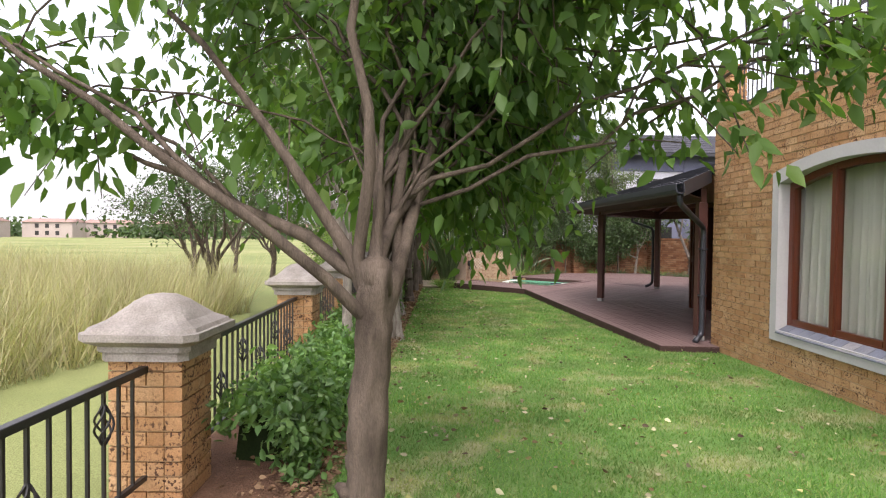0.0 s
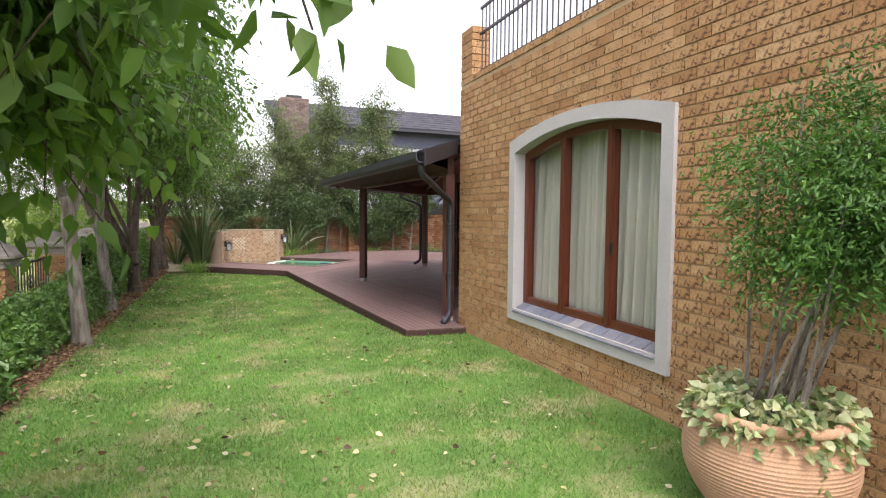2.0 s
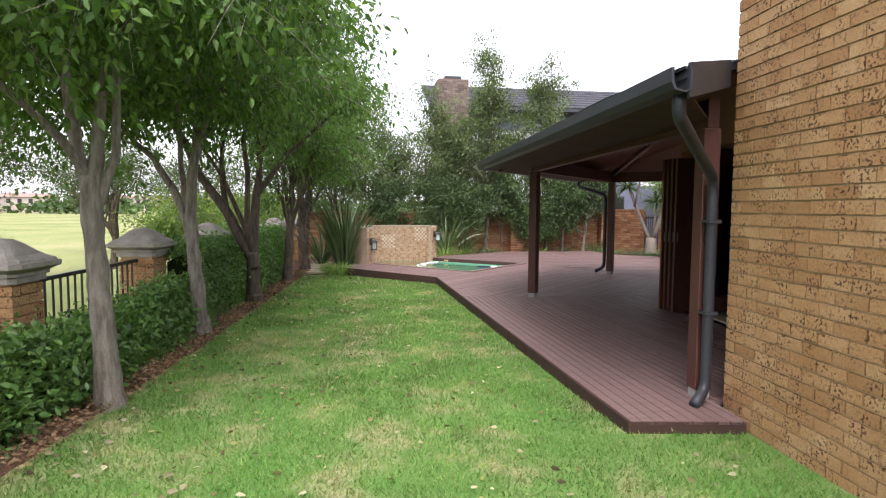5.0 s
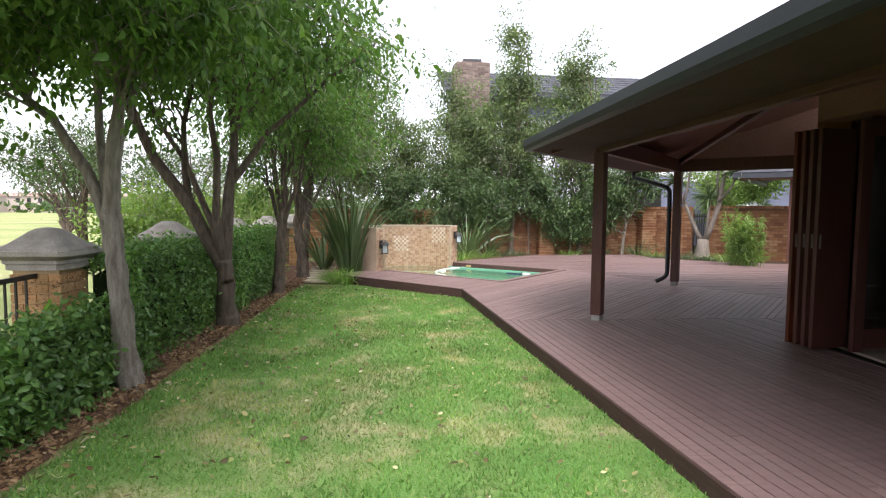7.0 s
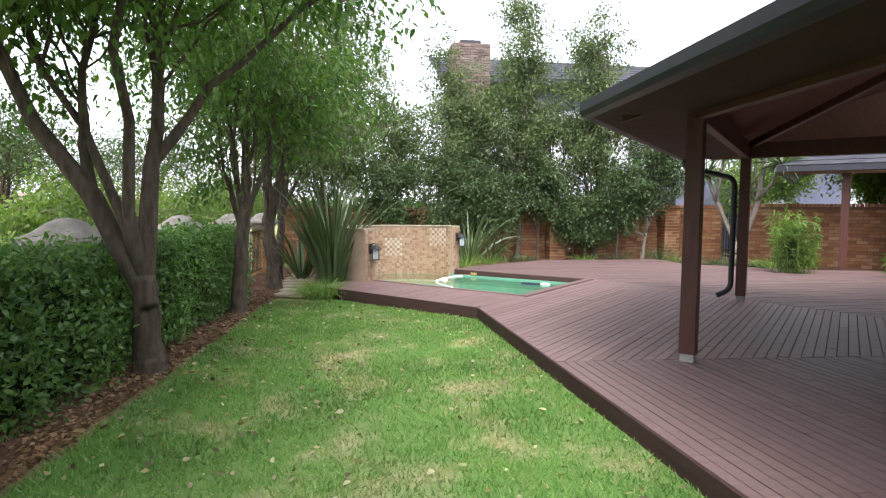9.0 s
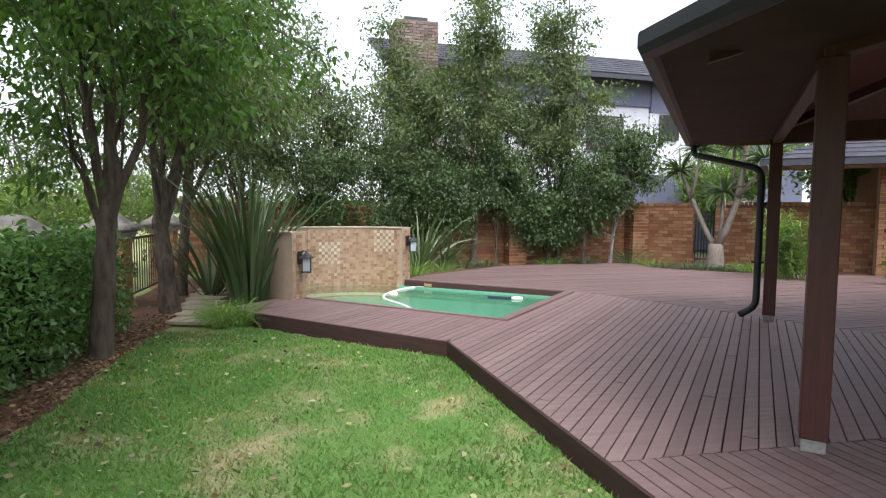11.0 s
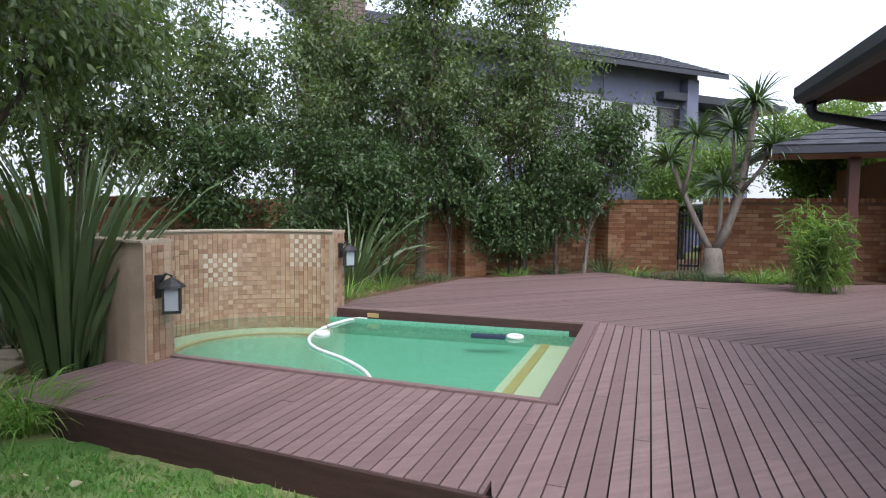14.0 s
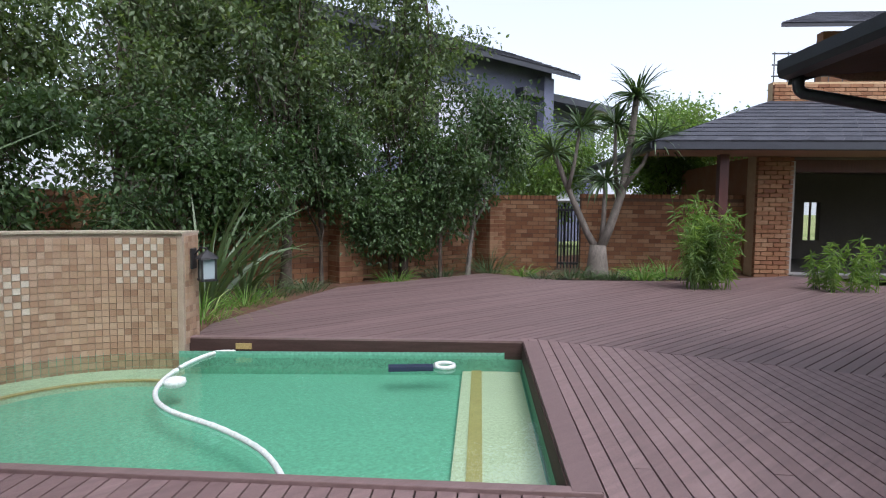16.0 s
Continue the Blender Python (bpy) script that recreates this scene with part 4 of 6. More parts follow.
# the far field, boards square to the house front
ang_c = radians(4.0)
back = [(p.x, p.y) for p in (S2a, S2a + dir2 * 7.5, Vector((12.6, 17.6, 0)), Vector((13.3, 21.0, 0)), Vector((10.5, 21.75, 0)), Vector((8.96, 22.9, 0)), Vector((8.58, 24.45, 0)), Vector((5.3, 24.1, 0)), Vector((3.0, 22.3, 0)), Vector((2.72, 21.80, 0)), PF)]
right = clip(back, (S2a.x, S2a.y), (-n2[0], -n2[1]))
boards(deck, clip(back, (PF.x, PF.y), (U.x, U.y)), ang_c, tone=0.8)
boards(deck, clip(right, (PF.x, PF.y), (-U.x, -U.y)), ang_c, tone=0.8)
# near-black slab under the boards, painted as the shade seen in their gaps
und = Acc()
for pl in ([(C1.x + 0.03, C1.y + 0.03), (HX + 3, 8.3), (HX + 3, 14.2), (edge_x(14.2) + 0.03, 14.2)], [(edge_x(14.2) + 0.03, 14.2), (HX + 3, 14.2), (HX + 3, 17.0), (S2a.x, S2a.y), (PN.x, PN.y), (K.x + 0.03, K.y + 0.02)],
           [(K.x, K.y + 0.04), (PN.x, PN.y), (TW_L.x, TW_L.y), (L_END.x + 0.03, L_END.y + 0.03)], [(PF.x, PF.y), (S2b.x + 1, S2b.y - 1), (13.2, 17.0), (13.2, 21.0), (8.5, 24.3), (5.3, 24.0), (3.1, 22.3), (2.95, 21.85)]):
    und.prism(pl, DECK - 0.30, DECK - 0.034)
und.obj("under_deck_shade", m_under, deck)
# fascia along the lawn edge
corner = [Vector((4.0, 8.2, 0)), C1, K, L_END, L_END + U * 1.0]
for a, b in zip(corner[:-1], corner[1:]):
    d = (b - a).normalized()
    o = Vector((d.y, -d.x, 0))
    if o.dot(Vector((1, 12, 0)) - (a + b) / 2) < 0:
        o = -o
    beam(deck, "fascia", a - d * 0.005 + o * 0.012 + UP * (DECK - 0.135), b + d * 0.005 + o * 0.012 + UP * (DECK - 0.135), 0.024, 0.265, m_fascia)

# ---- pool ----
pool = tagged(thing("pool", "green swimming pool with a curved mosaic end, murky water and a pale ledge", "swimming pool"), kind="structure")
WATER = DECK - 0.12


def pool_pt(v, u):
    return POOL_N - V * v + U * u


# floor and sides
wallpts = [pool_pt(0, 0), pool_pt(POOL_W, 0)]
chord = B0 - A0
bulge = Vector((-chord.y, chord.x, 0)).normalized()
NARC = 32
ARC = [POOL_MID - chord * (0.5 * math.cos(math.pi * i / NARC)) + bulge * (ARC_DEPTH * math.sin(math.pi * i / NARC)) for i in range(NARC + 1)]
outline = [pool_pt(0, 0)] + ARC + [PF]
n = len(outline)
sides = Acc()
for i in range(n):
    a, b = outline[i], outline[(i + 1) % n]
    sides.add([(a.x, a.y, WATER + 0.03), (b.x, b.y, WATER + 0.03), (b.x, b.y, -1.75), (a.x, a.y, -1.75)], [(0, 1, 2, 3)])
sides.obj("pool_side", m_pool, pool)
fl = Acc()
fl.add([(p.x, p.y, -1.55) for p in outline], [tuple(range(n))])
fl.obj("pool_floor", m_pool, pool)
# pale ledge at the right end and shallow curved bench
ledge = Acc()
ledge.prism([(p.x, p.y) for p in (pool_pt(0.02, 0.02), pool_pt(0.02, POOL_D - 0.02), pool_pt(0.53, POOL_D - 0.02), pool_pt(0.53, 0.02))], -1.5, WATER - 0.14)
ledge.obj("pool_step", m_pool_shelf, pool, "pale submerged step")
bandl = Acc()
bandl.prism([(p.x, p.y) for p in (pool_pt(0.36, 0.03), pool_pt(0.36, POOL_D - 0.03), pool_pt(0.45, POOL_D - 0.03), pool_pt(0.45, 0.03))], WATER - 0.15, WATER - 0.132)
bandl.obj("step_band", m_pool_band, pool, "brown mosaic band on the step")
inner = [p.lerp(POOL_MID, 0.27) for p in ARC]
rim = [p.lerp(POOL_MID, 0.31) for p in ARC]
bench, trim_line = Acc(), Acc()
for i in range(NARC):
    bench.prism([(q.x, q.y) for q in (ARC[i], ARC[i + 1], rim[i + 1], rim[i])], -1.5, WATER - 0.13)
    trim_line.prism([(q.x, q.y) for q in (inner[i], inner[i + 1], rim[i + 1], rim[i])], WATER - 0.14, WATER - 0.124)
bench.obj("pool_bench", m_bench, pool, "pale curved bench under water")
trim_line.obj("bench_band", m_pool_band, pool, "brown mosaic band along the bench")
deep = Acc()
deep.add([(p.x, p.y, WATER - 0.175) for p in outline], [tuple(range(n))])
deep.obj("murky_depth", m_pool, pool, "cloudy green depth of the pool")
wat = Acc()
wat.add([(p.x, p.y, WATER) for p in outline], [tuple(range(n))])
water = wat.obj("water", WA, pool)
water.visible_shadow = False
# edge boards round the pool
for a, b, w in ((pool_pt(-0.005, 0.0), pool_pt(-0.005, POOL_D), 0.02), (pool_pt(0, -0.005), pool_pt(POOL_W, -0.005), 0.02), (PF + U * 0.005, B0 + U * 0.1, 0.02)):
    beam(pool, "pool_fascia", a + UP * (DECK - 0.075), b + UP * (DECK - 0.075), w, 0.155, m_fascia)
beam(pool, "pool_edge_board", pool_pt(-0.07, -0.05) + UP * (DECK + 0.008), pool_pt(-0.07, POOL_D + 0.0) + UP * (DECK + 0.008), 0.13, 0.03, deck_material("edge_boards", -ang_u))
beam(pool, "pool_edge_board", pool_pt(-0.13, -0.03) + UP * (DECK + 0.006), pool_pt(POOL_W, -0.03) + UP * (DECK + 0.006), 0.06, 0.028, deck_material("edge_boards", -math.atan2(V.y, V.x)))
beam(pool, "pool_edge_board", PF + U * 0.03 + UP * (DECK + 0.006), B0 + U * 0.13 + UP * (DECK + 0.006), 0.07, 0.028, deck_material("edge_boards", -math.atan2(V.y, V.x)))

# ---- curved mosaic wall ----
TW_TOP = 0.85
mosaic = tagged(thing("mosaic_wall", "curved pool wall clad in beige and brown mosaic tiles", "wall"), kind="structure")
WALL_T = 0.28
outw = [((p - POOL_MID).normalized()) for p in ARC]
OUTER = [p + o * WALL_T for p, o in zip(ARC, outw)]
core = Acc()
capw = Acc()
for i in range(NARC):
    a, b = ARC[i] + outw[i] * 0.004, ARC[i + 1] + outw[i + 1] * 0.004
    core.prism([(q.x, q.y) for q in (a, b, OUTER[i + 1], OUTER[i])], -1.0, TW_TOP)
    a, b, c, d = ARC[i] - outw[i] * 0.02, ARC[i + 1] - outw[i + 1] * 0.02, OUTER[i + 1] + outw[i + 1] * 0.02, OUTER[i] + outw[i] * 0.02
    capw.prism([(q.x, q.y) for q in (a, b, c, d)], TW_TOP, TW_TOP + 0.018)
core.obj("wall_core", m_grout, mosaic)
capw.obj("capping", m_paver, mosaic, "sandstone capping")
# tiles
TS, TG = 0.052, 0.005
arc_len = [0.0]
for i in range(NARC):
    arc_len.append(arc_len[-1] + (ARC[i + 1] - ARC[i]).length)


def arc_at(s):
    for i in range(NARC):
        if s <= arc_len[i + 1] or i == NARC - 1:
            f = (s - arc_len[i]) / (arc_len[i + 1] - arc_len[i])
            d = (ARC[i + 1] - ARC[i]).normalized()
            return ARC[i].lerp(ARC[i + 1], f), d


tile_me = Acc()
tile_me.box((0, 0, 0), (TS, 0.010, TS))
tile_mesh = tile_me.mesh("tile", m_tile)
joined, pale = Acc(), Acc()
cols, rows_t = int(arc_len[-1] / (TS + TG)), int((TW_TOP - WATER + 0.22) / (TS + TG))
single = 0
for i in range(cols):
    s = (i + 0.5) * (TS + TG)
    p, d = arc_at(s)
    q = p - Vector((-d.y, d.x, 0)) * 0.006
    for j in range(rows_t):
        z = WATER - 0.22 + (j + 0.5) * (TS + TG)
        m1 = abs(i - int(cols * 0.68)) <= 3 and abs(j - int(rows_t * 0.65)) <= 3 and (i + j) % 2 == 0
        m2 = abs(i - int(cols * 0.92)) <= 3 and abs(j - int(rows_t * 0.86)) <= 3 and (i + j) % 2 == 0
        c = q + UP * z
        if m1 or m2:
            pale.box(c - Vector((-d.y, d.x, 0)) * 0.002, (TS, 0.012, TS), d)
        elif i > cols * 0.74 and j > 4 and single < 290:
            o = new("tile", tile_mesh)
            o.matrix_basis = Matrix.Translation(c) @ Matrix.Rotation(math.atan2(d.y, d.x), 4, "Z")
            o.parent = mosaic
            single += 1
        else:
            joined.box(c + Vector((-d.y, d.x, 0)) * rng.uniform(-0.001, 0.001), (TS, 0.010, TS), d)
# the two flat wall ends
cdir = chord.normalized()
for P0, sgn in ((A0, -1), (B0, 1)):
    for i in range(4):
        for j in range(17):
            joined.box(P0 + cdir * (sgn * (0.034 + (i + 0.5) * (TS + TG))) - bulge * 0.004 + UP * (DECK - 0.03 + (j + 0.5) * (TS + TG) - 0.01), (TS, 0.010, TS), cdir)
joined.obj("tile_field", m_tile_j, mosaic, kind="stuff")
pale.obj("pale_tile_motif", m_tile_w, mosaic, "pale chequered tile motif", kind="stuff")


def lantern(p, out):
    t = thing("wall_lantern", "black metal wall lantern with frosted glass on the mosaic wall", "lantern", "lanterns on the pool wall")
    o = Vector(out).normalized()
    boxed("back_plate", p + o * 0.01, (0.07, 0.02, 0.16), m_iron, t, (o.y, -o.x, 0), bevel=0.003)
    acc = Acc()
    acc.tube([p + o * 0.02 + UP * 0.03, p + o * 0.07 + UP * 0.09, p + o * 0.12 + UP * 0.08, p + o * 0.12 + UP * 0.03], [0.008] * 4, 8)
    acc.obj("arm", m_iron, t)
    c = p + o * 0.12
    gl = Acc()
    for dx, dy in ((1, 0), (-1, 0), (0, 1), (0, -1)):
        gl.box(c + Vector((dx, dy, 0)) * 0.048 - UP * 0.08, (0.004 if dx else 0.085, 0.085 if dx else 0.004, 0.15))
    gl.obj("glass", LG, t, "frosted grey glass")
    fr = Acc()
    for dx in (-1, 1):
        for dy in (-1, 1):
            fr.box(c + Vector((dx * 0.05, dy * 0.05, -0.08)), (0.014, 0.014, 0.17))
    fr.box(c - UP * 0.165, (0.12, 0.12, 0.018))
    fr.obj("cage", m_iron, t)
    cp = Acc()
    cp.lathe(c, [(0.09, 0.0), (0.085, 0.014), (0.045, 0.045), (0.02, 0.06), (0.0, 0.075)], 8)
    cp.obj("cap", m_iron, t)
    t.scale, t.location = (1.15, 1.15, 1.15), p * -0.15
    return t


lantern(A0 - cdir * 0.15 - bulge * 0.01 + UP * 0.50, -bulge)
lantern(B0 + cdir * 0.15 - bulge * 0.01 + UP * 0.62, -bulge)

# pool hose, float and brush
hose = thing("pool_hose", "white pool cleaner hose floating on the water", "hose")
hp = [pool_pt(v, u) for v, u in ((2.57, 2.55), (2.74, 2.48), (2.79, 2.06), (2.72, 1.62), (2.58, 1.30), (2.34, 1.05), (1.90, 0.80), (1.55, 0.53), (1.34, 0.26), (1.22, 0.02))]
pts = []
for i in range(len(hp) - 1):
    p0, p1, p2_, p3 = hp[max(i - 1, 0)], hp[i], hp[i + 1], hp[min(i + 2, len(hp) - 1)]
    for k in range(8):
        t = k / 8
        pts.append(0.5 * ((2 * p1) + (p2_ - p0) * t + (2 * p0 - 5 * p1 + 4 * p2_ - p3) * t * t + (3 * p1 - p0 - 3 * p2_ + p3) * t ** 3) + UP * (WATER + 0.012 - (0.0 if i < 8 else 0.02 * t)))
acc = Acc()
acc.tube(pts, [0.016 + 0.002 * (i % 2) for i in range(len(pts))], 10)
acc.obj("tube", m_white, hose, smooth=True)
fl2 = thing("skimmer_float", "round white float on the pool water", "float")
acc = Acc()
acc.lathe(pool_pt(2.64, 1.66) + UP * (WATER - 0.03), [(0.0, 0.0), (0.07, 0.005), (0.08, 0.03), (0.075, 0.055), (0.03, 0.07), (0.0, 0.072)], 20)
acc.obj("body", m_white, fl2, smooth=True)
br = thing("pool_brush", "dark blue pool brush with white fitting lying at the waterline", "brush")
beam(br, "brush_head", pool_pt(1.12, 2.16) + UP * (WATER + 0.012), pool_pt(0.76, 2.22) + UP * (WATER + 0.012), 0.09, 0.04, m_blue)
acc = Acc()
cc = pool_pt(0.67, 2.28) + UP * (WATER + 0.015)
acc.tube([cc + Vector((0.08 * math.cos(a), 0.08 * math.sin(a), 0)) for a in [k * math.tau / 16 for k in range(17)]], [0.018] * 17, 8)
acc.obj("ring_fitting", m_white, br, smooth=True)
ret = thing("hose_fitting", "small brass hose outlet at the pool edge", "fitting")
boxed("bracket", pool_pt(2.5, POOL_D - 0.12) + UP * (DECK - 0.06), (0.14, 0.06, 0.05), m_pool_band, ret, V)


# ---- garden walls, fence ----
def garden_wall(name, a, b, z0, z1, label, coping=True):
    a, b = Vector(a), Vector(b)
    d = b - a
    t = tagged(beam(None, name, a + UP * (z0 + z1) / 2, b + UP * (z0 + z1) / 2, 0.18, z1 - z0, m_mortar_red), label, "wall", kind="structure")
    out = Vector((d.y, -d.x, 0)).normalized()
    f, _ = brick_course(a + out * 0.055, d, d.length, z0 + 0.02, z1 - 0.04, 0.1)
    lay(f, "brick_field", m_brick_red, t)
    if coping:
        c = Acc()
        s, dn = 0.04, d.normalized()
        while s < d.length:
            c.box(a + dn * s + UP * (z1 + 0.035 + rng.uniform(-0.003, 0.003)), (0.078, 0.235, 0.08), dn)
            s += 0.09
        c.obj("coping", m_brick_red, t, "brick-on-edge coping", kind="stuff")
    return t


BW0, BWc, BWr = Vector((-1.75, 24.9, 0)), Vector((9.35, 25.45, 0)), Vector((13.75, 21.75, 0))
garden_wall("wall_back", BW0, BWc, -0.25, 1.22, "red-brown brick garden wall in tree shade")
garden_wall("wall_back_right", BWc, BWc.lerp(BWr, 0.27), -0.25, 1.34, "red-brown brick garden wall with brick coping")
garden_wall("wall_back_right", BWc.lerp(BWr, 0.355), BWr, -0.25, 1.38, "red-brown brick garden wall with brick coping")


def brick_pier(name, p, ax, w, z0, z1, mat, label):
    t = tagged(thing(name, label, "pier"), kind="")
    ax = Vector(ax).normalized()
    boxed("core", p + UP * (z0 + z1) / 2, (w - 0.04, w - 0.04, z1 - z0), m_mortar, t, ax)
    acc = Acc()
    z, r = z0, 0
    sd = Vector((-ax.y, ax.x, 0))
    while z < z1 - 0.03:
        h = min(0.074, z1 - z)
        for k, (d, o) in enumerate(((ax, sd), (sd, -ax), (-ax, -sd), (-sd, ax))):
            split = 0.32 if (r + k) % 2 else 0.66
            for lo, hi in ((0.0, split), (split, 1.0)):
                ln = (hi - lo) * (w - 0.1) - 0.008
                c = p + o * (w / 2 - 0.05) + d * ((lo + hi - 1) / 2 * (w - 0.1) + 0.05 * (1 if k % 2 == 0 else 1)) + UP * (z + h / 2)
                acc.box(c, (ln + (0.0), 0.1, h), d)
        z += 0.086
        r += 1
    acc.obj("brick_field", mat, t, kind="stuff")
    return t


for p in (Vector((5.9, 25.02, 0)), Vector((9.3, 25.15, 0)), Vector((2.2, 24.85, 0))):
    brick_pier("wall_pier", p, (1, 0.05, 0), 0.46, -0.2, 1.24, m_brick_red, "square brick pier of the garden wall")
gate = thing("garden_gate", "black steel bar gate in the brick garden wall", "gate")
g0, g1 = BWc.lerp(BWr, 0.275), BWc.lerp(BWr, 0.35)
for z in (0.0, 1.12):
    beam(gate, "gate_rail", g0 + UP * z, g1 + UP * z, 0.04, 0.05, m_iron)
for k in range(7):
    p = g0.lerp(g1, (k + 0.1) / 6.3)
    boxed("gate_bar", p + UP * 0.55, (0.022, 0.022, 1.3), m_iron, gate)

# fence piers with domed stone caps
PIER_POS = [Vector((-1.68, 3.42, 0)), Vector((-1.75, 6.95, 0)), Vector((-1.75, 9.5, 0)), Vector((-1.75, 12.2, 0)), Vector((-1.75, 14.8, 0)), Vector((-1.75, 17.7, 0)), Vector((-1.75, 20.3, 0)), Vector((-1.72, 0.3, 0)), Vector((-1.75, 23.0, 0))]


def cap_mesh():
    a = Acc()
    prof = [(0.245, 0.0), (0.245, 0.05), (0.265, 0.055), (0.265, 0.085), (0.33, 0.12), (0.335, 0.125), (0.335, 0.165), (0.315, 0.168), (0.30, 0.19), (0.24, 0.225), (0.20, 0.27), (0.15, 0.32), (0.09, 0.352), (0.0, 0.365)]
    v = []
    for r, z in prof:
        rd = 0.0 if z < 0.22 else min(1.0, (z - 0.2) / 0.14)
        for k in range(32):
            t = (k + 0.5) / 32 * math.tau
            m = max(abs(math.cos(t)), abs(math.sin(t)))
            s = r / m * (1 - rd) + r * rd
            v.append((s * math.cos(t), s * math.sin(t), z))
    f = [(i * 32 + k, i * 32 + (k + 1) % 32, (i + 1) * 32 + (k + 1) % 32, (i + 1) * 32 + k) for i in range(len(prof) - 1) for k in range(32)]
    f.append(tuple(range(31, -1, -1)))
    a.add(v, f)
    return a.mesh("cap", m_capstone)


cap_me = cap_mesh()
for p in PIER_POS:
    t = brick_pier("fence_pier", p, (0, 1, 0), 0.42, lawn_z(p.x, p.y) - 0.15, 0.75, m_brick_j, "golden-brown brick fence pier with a domed grey stone cap")
    tagged(t, group="fence piers")
    c = new("cap", cap_me)
    c.location, c.parent = (p.x, p.y, 0.75), t
    tagged(c, "domed grey cast-stone cap")


def fence(a, b):
    t = thing("garden_fence", "black wrought iron fence with twisted basket bars between brick piers", "fence", "garden fences")
    a, b = Vector(a), Vector(b)
    d = (b - a).normalized()
    a, b = a + d * 0.2, b - d * 0.2
    z0, z1 = lawn_z(a.x, a.y) + 0.12, 0.70
    beam(t, "top_rail", a + UP * z1, b + UP * z1, 0.045, 0.04, m_iron)
    beam(t, "bottom_rail", a + UP * z0, b + UP * z0, 0.03, 0.03, m_iron)
    n = int((b - a).length / 0.125)
    for k in range(1, n):
        p = a.lerp(b, k / n)
        boxed("bar", p + UP * (z0 + z1) / 2, (0.016, 0.016, z1 - z0), m_iron, t)
        if k % 4 == 2:
            acc = Acc()
            zc = (z0 + z1) / 2 + (0.12 if k % 8 == 2 else -0.05)
            for j in range(5):
                acc.tube([p + Vector((0.045 * math.sin(math.pi * i / 10) * math.cos(j * math.tau / 5 + i * 0.35), 0.045 * math.sin(math.pi * i / 10) * math.sin(j * math.tau / 5 + i * 0.35), zc - 0.11 + 0.022 * i)) for i in range(11)], [0.006] * 11, 5)
            acc.obj("basket_twist", m_iron, t, "twisted iron basket")
    return t


order = sorted(PIER_POS, key=lambda p: p.y)
fence(Vector((-1.72, -2.4, 0)), order[0])
for a, b in zip(order[:-1], order[1:]):
    fence(a, b)


